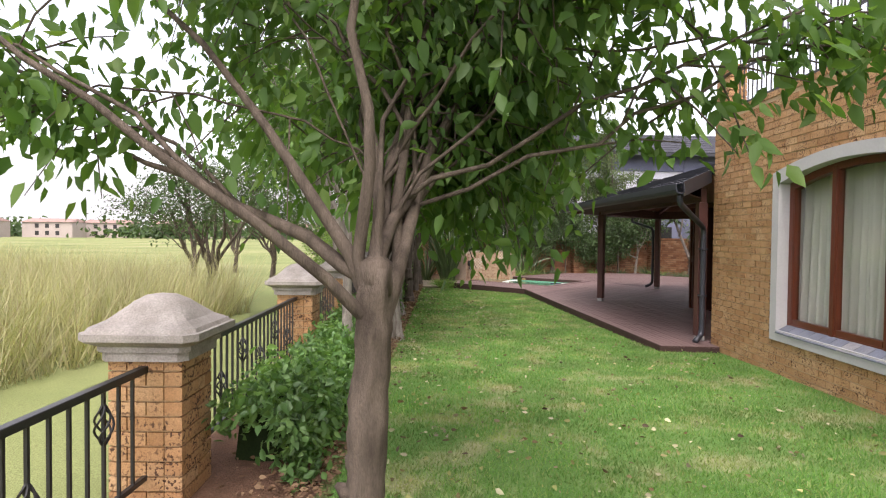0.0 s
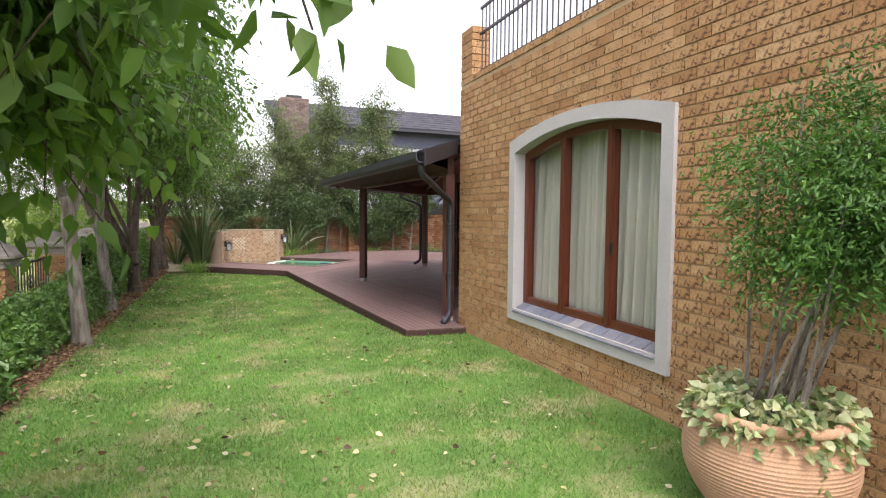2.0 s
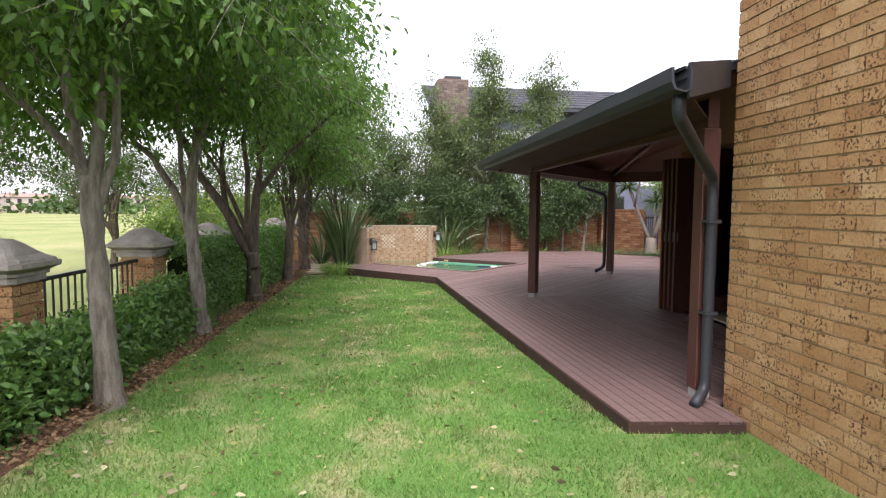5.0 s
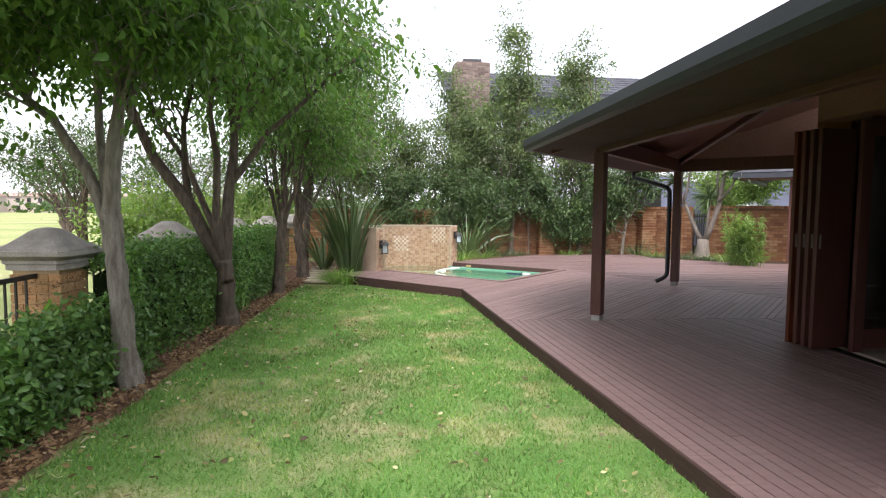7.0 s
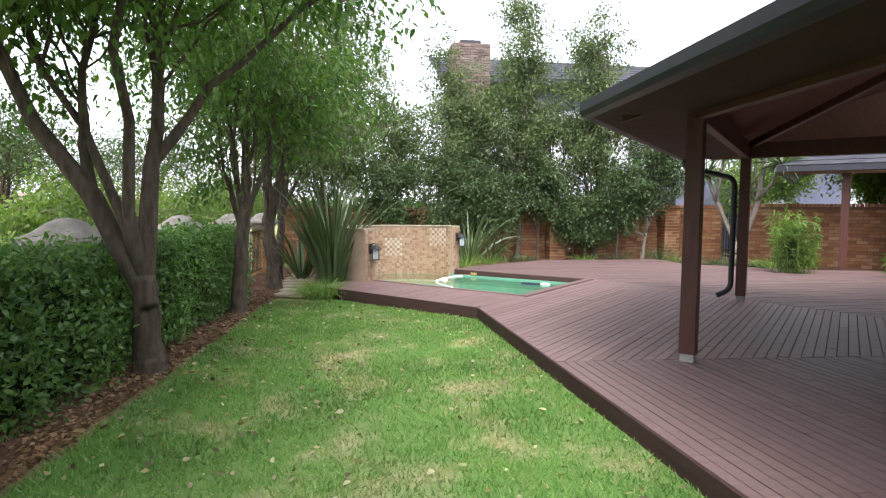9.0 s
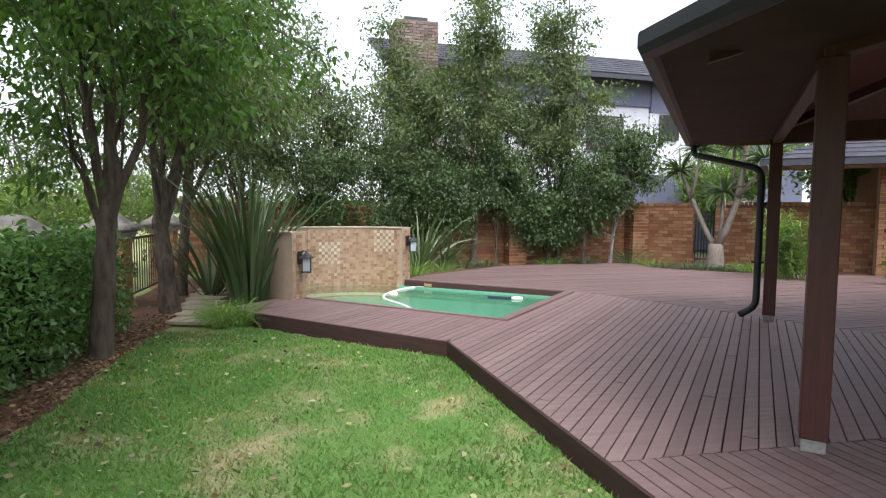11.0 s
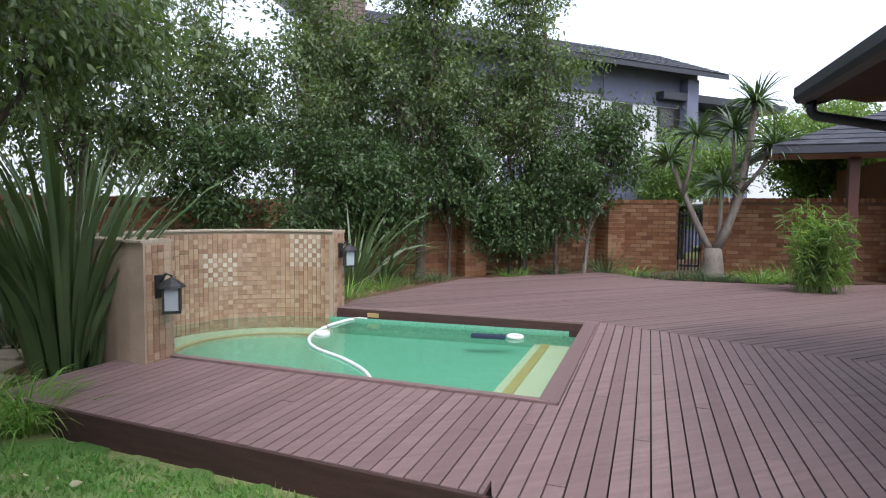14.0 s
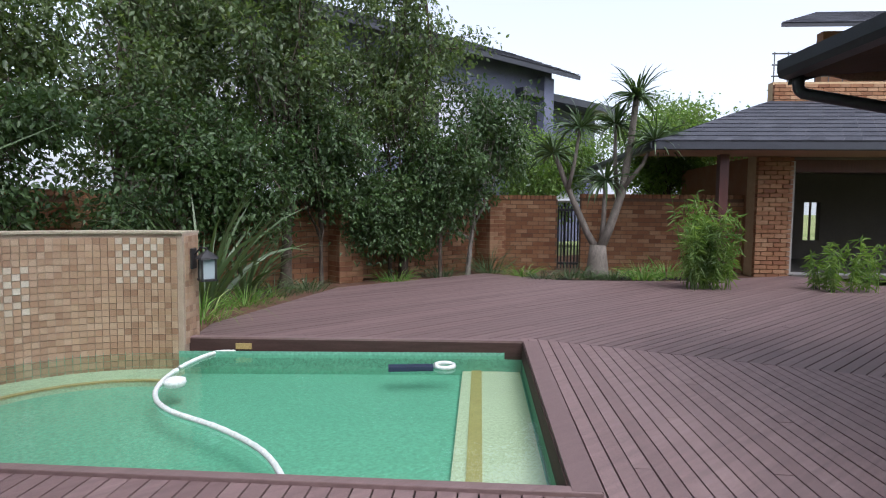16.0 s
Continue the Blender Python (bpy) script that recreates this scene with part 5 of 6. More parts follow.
# ---- trees ----
def tree(name, label, base, fork_z, radius, blobs, limbs, leaf_mat, bark, leaf_len=0.07, per_twig=26, twigs=5, seed=1, lean=(0, 0), droop=0.35, category="tree", slim=0.5, spread=0.12, twig_len=0.5, mains=5, knots=0, leader=1.0, arms=()):
    """A trunk that forks into main limbs; thinner limbs leave these and reach into the crown's blobs (centre, radii, share), with twigs and single leaves."""
    g = np.random.default_rng(seed)
    base = Vector(base)
    t = thing(name, label, category)
    wood = Acc()
    fork = Vector((base.x + lean[0], base.y + lean[1], fork_z))
    tp, tr = [], []
    for i in range(29):
        f = i / 28
        w = Vector((g.normal(), g.normal(), 0)) * radius * 0.04 * (0 < i < 28)
        tp.append((base - UP * 0.08).lerp(fork, f) + w)
        tr.append(radius * (1.0 + 0.6 * math.exp(-f * 9) - 0.2 * f) * (1 + 0.03 * g.normal() * (i > 0)))
    wood.tube(tp, tr, 20)
    for i, v in enumerate(wood.v):              # ridged, uneven bark
        ax_ = tp[min(i // 20, 28)]
        k = 1 + 0.24 * noise.noise((v[0] * 30, v[1] * 30, v[2] * 4.0)) + 0.12 * noise.noise((v[0] * 9, v[1] * 9, v[2] * 6.0 + seed))
        wood.v[i] = (ax_.x + (v[0] - ax_.x) * k, ax_.y + (v[1] - ax_.y) * k, v[2])
    top = tr[-1]                                # the leader goes on above the fork
    wood.tube([fork - UP * 0.10, fork + UP * 0.02] + [fork + Vector((x, y, z)) * leader for x, y, z in ((0.01, 0.02, 0.16), (0.0, 0.05, 0.45), (0.04, 0.09, 0.95), (0.03, 0.15, 1.5))], [top * 0.98, top * 0.97] + [top * k * (0.5 + 0.5 * leader) for k in (0.74, 0.55, 0.4, 0.15)], 14)
    for _ in range(knots):                     # burrs and broken stubs
        f = g.uniform(0.1, 0.6)
        a = g.uniform(0, math.tau)
        o = Vector((math.cos(a), math.sin(a), 0.15))
        c = base.lerp(fork, f)
        wood.tube([c + o * radius * 0.5, c + o * radius * 1.05, c + o * radius * 1.35 + UP * 0.02], [radius * 0.5, radius * 0.36, radius * 0.12], 8)
    share = np.array([b[2] for b in blobs], float)
    share /= share.sum()
    P, D, stems = [], [], []

    def in_blob(k=None):
        c, r, _ = blobs[g.choice(len(blobs), p=share) if k is None else k]
        while True:
            q = g.uniform(-1, 1, 3)
            if q @ q < 1:
                break
        q = q / (np.linalg.norm(q) + 1e-6) * np.linalg.norm(q) ** 0.6
        return Vector((c[0] + q[0] * r[0], c[1] + q[1] * r[1], c[2] + q[2] * r[2]))

    def run(start, tip, r0, r1, lift):
        dist = (tip - start).length
        mid = start.lerp(tip, 0.45) + UP * dist * lift + Vector((g.normal(), g.normal(), 0)) * dist * 0.07
        pts = []
        for i in range(9):
            f = i / 8
            pts.append(start.lerp(mid, f).lerp(mid.lerp(tip, f), f) + Vector(g.normal(size=3)) * 0.012 * dist * (0 < i))
        rad = [max(0.004, r0 + (r1 - r0) * (i / 8) ** 0.8) for i in range(9)]
        wood.tube(pts, rad, 8 if r0 > 0.02 else 5, cap=False)
        return pts, rad

    for way_, r0 in arms:                      # limbs with a course of their own, offsets from the fork
        q = [fork + Vector(p) for p in way_]
        pts = []
        for i in range(9):
            f = i / 8 * (len(q) - 1)
            k = min(int(f), len(q) - 2)
            pts.append(q[k].lerp(q[k + 1], f - k))
        pts = [pts[0]] + [pts[i - 1] * 0.25 + pts[i] * 0.5 + pts[i + 1] * 0.25 + Vector(g.normal(size=3)) * 0.012 for i in range(1, 8)] + [pts[8]]
        rad = [max(0.006, r0 * (1 - 0.72 * i / 8) * (1 + 0.05 * g.normal())) for i in range(9)]
        wood.tube(pts, rad, 12, cap=False)
        stems.append((pts, rad))
    for k in range(mains):
        s = tp[-1 - int(g.integers(0, 7))]
        tip = in_blob(k % min(len(blobs), 4))
        pts, rad = run(s, tip, radius * g.uniform(0.42, 0.68) * slim / 0.5, 0.008, g.uniform(0.05, 0.2))
        stems.append((pts, rad))
    for k in range(limbs):
        tip = in_blob()
        pts0, rad0 = min((stems[int(g.integers(0, len(stems)))] for _ in range(3)), key=lambda q: min((p - tip).length for p in q[0]))
        i = int(g.integers(4, 8)) if arms else int(g.integers(1, 7))
        pts, rad = run(pts0[i], tip, rad0[i] * (g.uniform(0.3, 0.5) if arms else g.uniform(0.4, 0.65)), 0.005, g.uniform(0.0, 0.16))
        if len(stems) < mains * 3:
            stems.append((pts, rad))
        way = (tip - pts0[i]).normalized()
        for j in range(twigs):
            f = 1.0 if j == 0 else g.uniform(0.35, 1.0)
            q = min(int(f * 8), 7)
            s = pts[q].lerp(pts[q + 1], f * 8 - q)
            dr = way * 0.7 + Vector(g.normal(size=3)) * 0.75
            dr.z = dr.z * 0.7 - droop * 0.3
            dr.normalize()
            ln = twig_len * g.uniform(0.6, 1.3)
            e = s + dr * ln - UP * droop * ln * 0.5
            wood.tube([s, s.lerp(e, 0.5) + UP * 0.05 * ln, e], [0.005, 0.004, 0.002], 4, cap=False)
            n = int(per_twig * g.uniform(0.6, 1.3))
            fs = g.uniform(0.1, 1.05, n)
            P.append(np.array(s)[None] + (np.array(e) - np.array(s))[None] * fs[:, None] + g.normal(size=(n, 3)) * spread * np.array([1, 1, 0.8]))
            D.append(np.array(dr)[None] * 0.4 + g.normal(size=(n, 3)) * 0.6 - np.array([0, 0, droop * 1.3]))
    wood.obj("trunk", bark, t, smooth=True)
    P, D = np.concatenate(P), np.concatenate(D)
    L = leaf_len * g.uniform(0.65, 1.25, len(P))
    o = new("crown", quads_mesh("crown", leaves(P, D, L, L * 0.5, 0.22, 0.1, seed), leaf_mat))
    o.parent = t
    return t


lf_row = leaf_material("row_leaf", [(0.05, 0.11, 0.032), (0.075, 0.15, 0.042), (0.11, 0.20, 0.06), (0.06, 0.125, 0.036), (0.15, 0.235, 0.08)], 0.5, 0.45, 0.25)
NEAR = "garden tree with forked grey trunk and drooping leaves"
tree("garden_tree", NEAR + " beside the fence", (-0.29, 2.02, lawn_z(0, 2)), 1.36, 0.078,
     [((-0.55, 2.7, 2.8), (1.1, 1.0, 0.6), 2.4), ((0.2, 3.3, 2.22), (0.48, 0.6, 0.5), 8), ((0.25, 3.2, 2.75), (0.55, 0.6, 0.3), 3.0), ((-1.35, 2.1, 2.1), (0.75, 0.4, 0.45), 0.7), ((-0.2, 3.9, 2.8), (0.8, 0.7, 0.7), 4.5), ((1.45, 2.0, 2.25), (0.22, 0.2, 0.16), 0.35), ((1.62, 2.0, 2.0), (0.14, 0.14, 0.2), 0.3), ((0.75, 1.9, 2.72), (0.5, 0.22, 0.14), 1.4)],
     118, lf_row, m_bark_dark, 0.082, 30, 7, 3, (0.05, 0.02), 0.6, spread=0.085, twig_len=0.42, mains=11, knots=7, slim=0.36, leader=0.25)
ROW = [((-0.72, 9.12), 1.6, 0.088, (-0.14, 0.06), 11), ((-0.87, 11.76), 1.25, 0.092, (-0.14, 0.04), 12), ((-0.84, 14.3), 0.62, 0.125, (-0.03, 0.0), 13), ((-0.85, 17.2), 1.2, 0.10, (0.1, 0.05), 14), ((-0.80, 19.6), 1.0, 0.12, (-0.15, 0.1), 15), ((-1.15, 21.6), 1.2, 0.09, (0.1, 0.0), 16)]
ARMS = {
    11: [([(0, 0, -0.1), (-0.16, 0.0, 0.6), (-0.2, 0.05, 1.5), (-0.35, 0.1, 2.4)], 0.056), ([(0, 0, -0.12), (0.1, 0.02, 0.55), (0.22, 0.05, 1.4), (0.5, 0.0, 2.4)], 0.058)],
    12: [([(0, 0, -0.06), (0.02, 0.0, 0.5), (0.12, 0.05, 1.2), (0.15, 0.1, 2.3)], 0.075), ([(0, 0, -0.16), (-0.28, 0.05, 0.55), (-0.68, 0.1, 0.95), (-1.3, 0.0, 1.7)], 0.056)],
    13: [([(0, 0, -0.1), (-0.42, 0.0, 0.7), (-0.8, -0.05, 1.25), (-1.2, -0.1, 2.15), (-1.6, -0.1, 3.0)], 0.095), ([(-0.40, 0, 0.68), (-0.48, 0.05, 1.2), (-0.5, 0.1, 1.75), (-0.3, 0.2, 2.8)], 0.056), ([(0, 0, -0.1), (0.06, 0.05, 0.85), (0.09, 0.1, 1.7), (0.25, 0.1, 2.9)], 0.088), ([(0.06, 0.05, 0.95), (0.47, 0.1, 1.55), (1.1, 0.15, 2.15), (1.9, 0.2, 2.8)], 0.05)]}
for (x, y), fz, r, ln, sd in ROW:
    b = [((x + 0.0, y, 3.5), (1.95, 1.5, 1.15), 7), ((x + 0.3, y + 0.2, 4.9), (1.4, 1.3, 0.9), 3.5), ((x + 0.8, y - 0.2, 3.0), (1.1, 1.0, 0.45), 2.0)]
    if sd == 13:
        b = [((x, y, 3.9), (2.0, 1.5, 0.9), 7), ((x + 0.3, y + 0.2, 5.0), (1.4, 1.3, 0.8), 3.5), ((x + 1.3, y + 0.3, 3.3), (0.8, 0.8, 0.4), 1.0), ((x - 1.7, y - 0.2, 3.4), (1.2, 1.0, 0.7), 3.5)]
    if sd == 11:
        b.append(((x - 1.5, y + 0.3, 3.5), (1.3, 1.2, 1.1), 4.5))
    if sd == 12:
        b.append(((x - 1.8, y - 0.5, 3.3), (1.5, 1.2, 0.85), 7.5))
    tree("garden_tree", NEAR + " by the hedge", (x, y, lawn_z(x, y)), fz, r, b, {11: 92, 12: 104, 13: 64}.get(sd, 42), lf_row if sd < 15 else lf_grey, m_bark if sd < 13 else m_bark_dark, 0.08, 44, 8, sd, ln, 0.5, spread=0.14, twig_len=0.62, mains=2 if sd in ARMS else 5, slim=0.4, leader=0.12 if sd in ARMS else 1.0, arms=ARMS.get(sd, ()))
tree("garden_tree", NEAR + " inside the fence", (-1.05, 6.3, lawn_z(0, 6)), 1.3, 0.06, [((-1.5, 6.8, 3.2), (1.2, 1.5, 0.9), 3)], 36, lf_row, m_bark, 0.085, 28, 6, 19, (0, 0), 0.5)

AIRY = "slender tall tree with fine grey-green foliage behind the deck"
for x, y, h, w, sd in ((4.75, 24.75, 7.6, 1.0, 31), (7.0, 24.9, 7.4, 1.08, 32), (2.6, 25.6, 6.3, 1.6, 33), (0.8, 25.6, 6.0, 1.6, 34), (6.0, 25.9, 5.2, 1.4, 35), (-0.6, 24.2, 5.6, 1.5, 36), (3.6, 26.3, 5.6, 1.4, 37)):
    b = [((x, y, h * 0.30 + 0.6), (w, w * 0.7, h * 0.17), 2.6), ((x, y, h * 0.55), (w, w * 0.8, h * 0.2), 3.8), ((x + 0.1, y, h * 0.80), (w * 0.62, w * 0.6, h * 0.16), 2.4)]
    tree("slender_tree", AIRY, (x, y, -0.15), 1.1, 0.085, b, {31: 48, 32: 50, 35: 30}.get(sd, 42), lf_grey, m_bark_dark, 0.09, 44, 7, sd, (0.05, 0), 0.3, slim=0.4, spread=0.115, twig_len=0.6, mains=6)
tree("dense_shrub", "dense rounded dark green shrub tree beside the brick wall", (8.3, 24.65, -0.15), 0.75, 0.05,
     [((8.3, 24.6, 2.2), (1.05, 0.9, 1.0), 5), ((8.6, 24.5, 3.1), (0.75, 0.7, 0.6), 2), ((7.2, 24.7, 1.2), (0.9, 0.5, 0.6), 2)], 60, lf_dark, m_bark, 0.09, 34, 7, 41, (0.1, 0), 0.35, category="shrub", spread=0.12, twig_len=0.45)
tree("dense_shrub", "dense dark green shrub against the shaded garden wall", (6.7, 24.85, -0.15), 0.5, 0.04, [((6.7, 24.7, 1.2), (0.9, 0.4, 0.9), 3)], 36, lf_dark, m_bark_dark, 0.08, 34, 7, 42, (0, 0), 0.3, category="shrub", twig_len=0.4)
tree("dense_shrub", "dense dark green shrub against the shaded garden wall", (2.9, 24.5, -0.15), 0.5, 0.04, [((2.9, 24.5, 1.6), (1.1, 0.6, 1.1), 3)], 44, lf_dark, m_bark_dark, 0.08, 34, 7, 43, (0, 0), 0.3, category="shrub", twig_len=0.4)
for x, y, z, sd in ((4.0, 24.55, 1.5, 44), (5.3, 24.65, 1.9, 45), (7.5, 24.45, 1.7, 46), (1.2, 24.3, 1.6, 47)):
    tree("dense_shrub", "dense dark green shrub against the shaded garden wall", (x, y, -0.15), 0.6, 0.035, [((x, y, z), (0.75, 0.55, 0.75), 3), ((x, y - 0.2, z + 0.6), (0.6, 0.6, 0.4), 1)], 30, lf_dark, m_bark_dark, 0.08, 34, 7, sd, (0, 0), 0.3, category="shrub", twig_len=0.4)
for x, y, h, sd in ((-6.3, 21.0, 2.3, 51), (-7.6, 17.2, 2.4, 52), (-5.2, 25.0, 2.2, 53), (-5.6, 13.6, 2.2, 54), (-9.5, 26.0, 2.5, 55)):
    b = [((x, y, h), (1.9, 1.9, 0.55), 3), ((x + 0.4, y, h + 0.7), (1.3, 1.3, 0.4), 2)]
    tree("field_tree", "low flat-crowned dark tree in the field beyond the fence", (x, y, lawn_z(x, y) - 0.05), 0.55, 0.10, b, 36, lf_dark, m_bark_dark, 0.08, 24, 6, sd, (0.1, 0.0), 0.2, slim=0.6, spread=0.16, twig_len=0.6)
for x, y, h, sd in ((-3.2, 21.5, 1.1, 61), (-3.4, 17.6, 1.0, 62), (-3.0, 25.0, 1.5, 63)):
    tree("lime_bush", "bright yellow-green bush beyond the fence", (x, y, lawn_z(x, y) - 0.05), 0.4, 0.04, [((x, y, h), (1.0, 1.1, 0.7), 3)], 36, lf_lime, m_bark, 0.08, 28, 6, sd, (0, 0), 0.2, category="bush", twig_len=0.4)
for x, y, h, sd in ((16.4, 25.4, 3.1, 71), (18.0, 26.7, 3.6, 72), (18.8, 24.4, 3.2, 73), (14.2, 28.2, 2.7, 74)):
    tree("feathery_tree", "bright feathery green tree beyond the garden wall", (x, y, -0.2), 1.2, 0.08, [((x, y, h), (1.7, 1.5, 0.8), 4), ((x, y, h - 1.1), (1.3, 1.2, 0.5), 2)], 60, lf_lime, m_bark_dark, 0.11, 34, 7, sd, (0, 0), 0.2, spread=0.16, twig_len=0.6)


# ---- hedge and low plants ----
def leafy(name, label, category, place, n, leaf_len, mat, seed, width=0.5, droop=0.2, kind="stuff"):
    g = np.random.default_rng(seed)
    P = np.array([place(g) for _ in range(n)])
    D = g.normal(size=(n, 3)) + np.array([0, 0, 0.25 - droop])
    L = leaf_len * g.uniform(0.6, 1.3, n)
    o = new(name, quads_mesh(name, leaves(P, D, L, L * width, 0.2, 0.1, seed), mat))
    return tagged(o, label, category, kind=kind)


def hedge_place(y0, y1, h0, h1, x_in):
    def f(g):
        y = g.uniform(y0, y1)
        top = h0 + (h1 - h0) * (y - y0) / (y1 - y0) + 0.13 * noise.noise((y * 1.1, 3.0, 0.0)) + 0.07 * noise.noise((y * 3.3, 9.0, 0.0))
        bulge = 0.14 * noise.noise((y * 1.7, 0.0, 2.0)) + 0.07 * noise.noise((y * 4.7, 0.0, 5.0))
        a = g.uniform(0, 1)
        depth = g.normal() * 0.07
        if a < 0.62:                           # garden face
            z = g.uniform(0.02, top)
            x = x_in + bulge - 0.10 * (z / top) ** 3 - depth
        else:                                  # top
            x = g.uniform(-1.42 if y < 12.3 else -1.72, x_in + bulge - 0.05)
            z = top - depth
        return (x, y, lawn_z(0, y) + z)
    return f


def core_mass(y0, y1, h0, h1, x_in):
    """Twiggy mass inside the hedge, the shade between leaves put into its colour."""
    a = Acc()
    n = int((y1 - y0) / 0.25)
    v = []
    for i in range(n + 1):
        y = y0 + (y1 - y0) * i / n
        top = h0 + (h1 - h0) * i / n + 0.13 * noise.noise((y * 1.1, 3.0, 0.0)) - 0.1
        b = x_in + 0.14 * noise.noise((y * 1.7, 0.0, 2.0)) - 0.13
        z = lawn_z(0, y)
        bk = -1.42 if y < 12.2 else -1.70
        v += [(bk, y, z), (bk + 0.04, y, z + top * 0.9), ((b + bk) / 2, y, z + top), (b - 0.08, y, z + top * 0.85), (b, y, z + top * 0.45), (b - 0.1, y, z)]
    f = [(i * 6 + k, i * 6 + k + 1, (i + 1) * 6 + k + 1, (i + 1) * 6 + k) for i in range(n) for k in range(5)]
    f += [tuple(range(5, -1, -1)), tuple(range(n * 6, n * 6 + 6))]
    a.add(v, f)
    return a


# near-black green stands for the shade deep in the hedge
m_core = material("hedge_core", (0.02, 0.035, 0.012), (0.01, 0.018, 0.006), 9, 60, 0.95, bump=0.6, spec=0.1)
for y0, y1, h0, h1, xi, n, sd, ll in ((3.45, 6.7, 0.46, 0.50, -0.86, 7500, 81, 0.075), (6.7, 12.3, 0.52, 0.60, -1.0, 15000, 82, 0.068), (12.3, 18.8, 1.06, 1.12, -1.12, 19000, 83, 0.06)):
    hd = thing("hedge", "glossy dark green leafy hedge along the iron fence", "hedge")
    o = leafy("foliage", "", "", hedge_place(y0, y1, h0, h1, xi), n, ll, lf_hedge, sd, 0.5)

    o.parent = hd
    core_mass(y0 + 0.45, y1, h0, h1, xi).obj("twig_shade_mass", m_core, hd)


def blades(name, label, category, base, n, length, width, spread_a, mat, seed, radius=0.12, bend=0.4, segs=5, stiff=0.0, split=False):
    """A tuft of long arching blades."""
    g = np.random.default_rng(seed)
    a = Acc()
    base = Vector(base)
    top = thing(name, label, category) if split else None
    for _ in range(n):
        t = g.uniform(0, math.tau)
        tilt = spread_a * g.uniform(0.1, 1.0) ** (0.8 + stiff)
        ln, w = length * g.uniform(0.55, 1.1), width * g.uniform(0.7, 1.2)
        h = Vector((math.cos(t), math.sin(t), 0))
        side = Vector((-h.y, h.x, 0)).lerp(Vector(g.normal(size=3)), 0.35).normalized()
        p = base + h * radius * g.uniform(0, 1)
        bd = bend * g.uniform(0.3, 1.3)
        v = []
        for i in range(segs + 1):
            f = i / segs
            ang = tilt + bd * f * f
            c = p + (h * math.sin(ang) + UP * math.cos(ang)) * ln * f
            ww = w * (0.6 + 0.7 * f if f < 0.35 else (1 - f) ** 0.7 * 1.15) / 2
            cr = UP * ww * 0.25
            v += [c - side * ww + cr, c, c + side * ww + cr]
        a.add(v, [(i * 3 + k, i * 3 + k + 1, (i + 1) * 3 + k + 1, (i + 1) * 3 + k) for i in range(segs) for k in range(2)])
        if split:
            a.obj("leaf_blade", mat, top, smooth=True)
            a = Acc()
    if split:
        return top
    ob = a.obj(name, mat, None, smooth=True)
    return tagged(ob, label, category)


blades("flax_plant", "large sword-leaved green flax clump beside the mosaic wall", "plant", (0.18, 19.92, -0.25), 150, 2.2, 0.088, 0.42, lf_flax, 91, 0.24, 0.25, split=True)
blades("flax_plant", "sword-leaved green flax clump behind the pool wall", "plant", (3.25, 23.6, -0.15), 60, 1.75, 0.065, 0.75, lf_flax, 92, 0.2, 0.4, split=True)
blades("flax_plant", "sword-leaved green flax clump behind the pool wall", "plant", (3.9, 24.1, -0.15), 30, 1.5, 0.06, 0.9, lf_flax, 93, 0.2, 0.5, split=True)
blades("flax_plant", "dark sword-leaved flax clump under the trees", "plant", (-0.6, 21.3, -0.25), 50, 1.7, 0.07, 0.8, lf_flax, 94, 0.2, 0.4, split=True)
for i, (x, y) in enumerate(((0.08, 18.92), (0.22, 18.80), (-0.1, 19.15), (-0.02, 18.7))):
    blades("grass_tuft", "arching green liriope tuft at the lawn edge", "plant", (x, y, lawn_z(x, y)), 150, 0.52, 0.013, 0.9, lf_grass, 95 + i, 0.1, 0.9, 4)
for i, (x, y, s) in enumerate(((9.5, 23.2, 0.3), (10.8, 22.55, 0.35), (10.1, 22.7, 0.22), (9.0, 23.9, 0.3), (9.8, 22.9, 0.2), (10.5, 22.3, 0.32), (8.9, 23.3, 0.2), (11.2, 22.3, 0.4), (4.3, 24.0, 0.3), (3.7, 23.4, 0.35), (4.9, 24.3, 0.25), (3.0, 22.7, 0.45), (7.6, 24.55, 0.3), (6.6, 24.5, 0.25), (8.8, 24.6, 0.6))):
    blades("grass_tuft", "low green grass tuft in the bed by the brick wall", "plant", (x, y, -0.15), 110, s * 1.4, 0.016, 1.0, lf_grass if i % 2 else lf_flax, 110 + i, 0.32, 0.7, 4)
for i, (x, y, s) in enumerate(((9.92, 20.98, 1.45), (10.15, 20.82, 1.3), (11.9, 19.4, 0.8), (11.5, 19.75, 0.7))):
    a = Acc()
    t = thing("bamboo_grass", "light green leafy bamboo-like plant growing through the deck", "plant")
    g = np.random.default_rng(130 + i)
    P, D = [], []
    for _ in range(26 if i < 2 else 9):
        h = Vector((g.normal() * 0.16, g.normal() * 0.16, 1)).normalized()
        b0 = Vector((x + g.normal() * 0.12, y + g.normal() * 0.12, DECK - 0.02))
        top = b0 + h * s * g.uniform(0.6, 1.1)
        a.tube([b0, b0.lerp(top, 0.5), top], [0.008, 0.006, 0.003], 4, cap=False)
        n = 42
        fs = g.uniform(0.15, 1.0, n)
        P.append(np.array(b0)[None] + (np.array(top) - np.array(b0))[None] * fs[:, None])
        D.append(g.normal(size=(n, 3)) + np.array([0, 0, 0.1]))
    a.obj("stems", lf_lime, t)
    P, D = np.concatenate(P), np.concatenate(D)
    o = new("foliage", quads_mesh("foliage", leaves(P, D, 0.17 * g.uniform(0.6, 1.2, len(P)), 0.022, 0.2, 0.3, 130 + i), lf_lime))
    o.parent = t

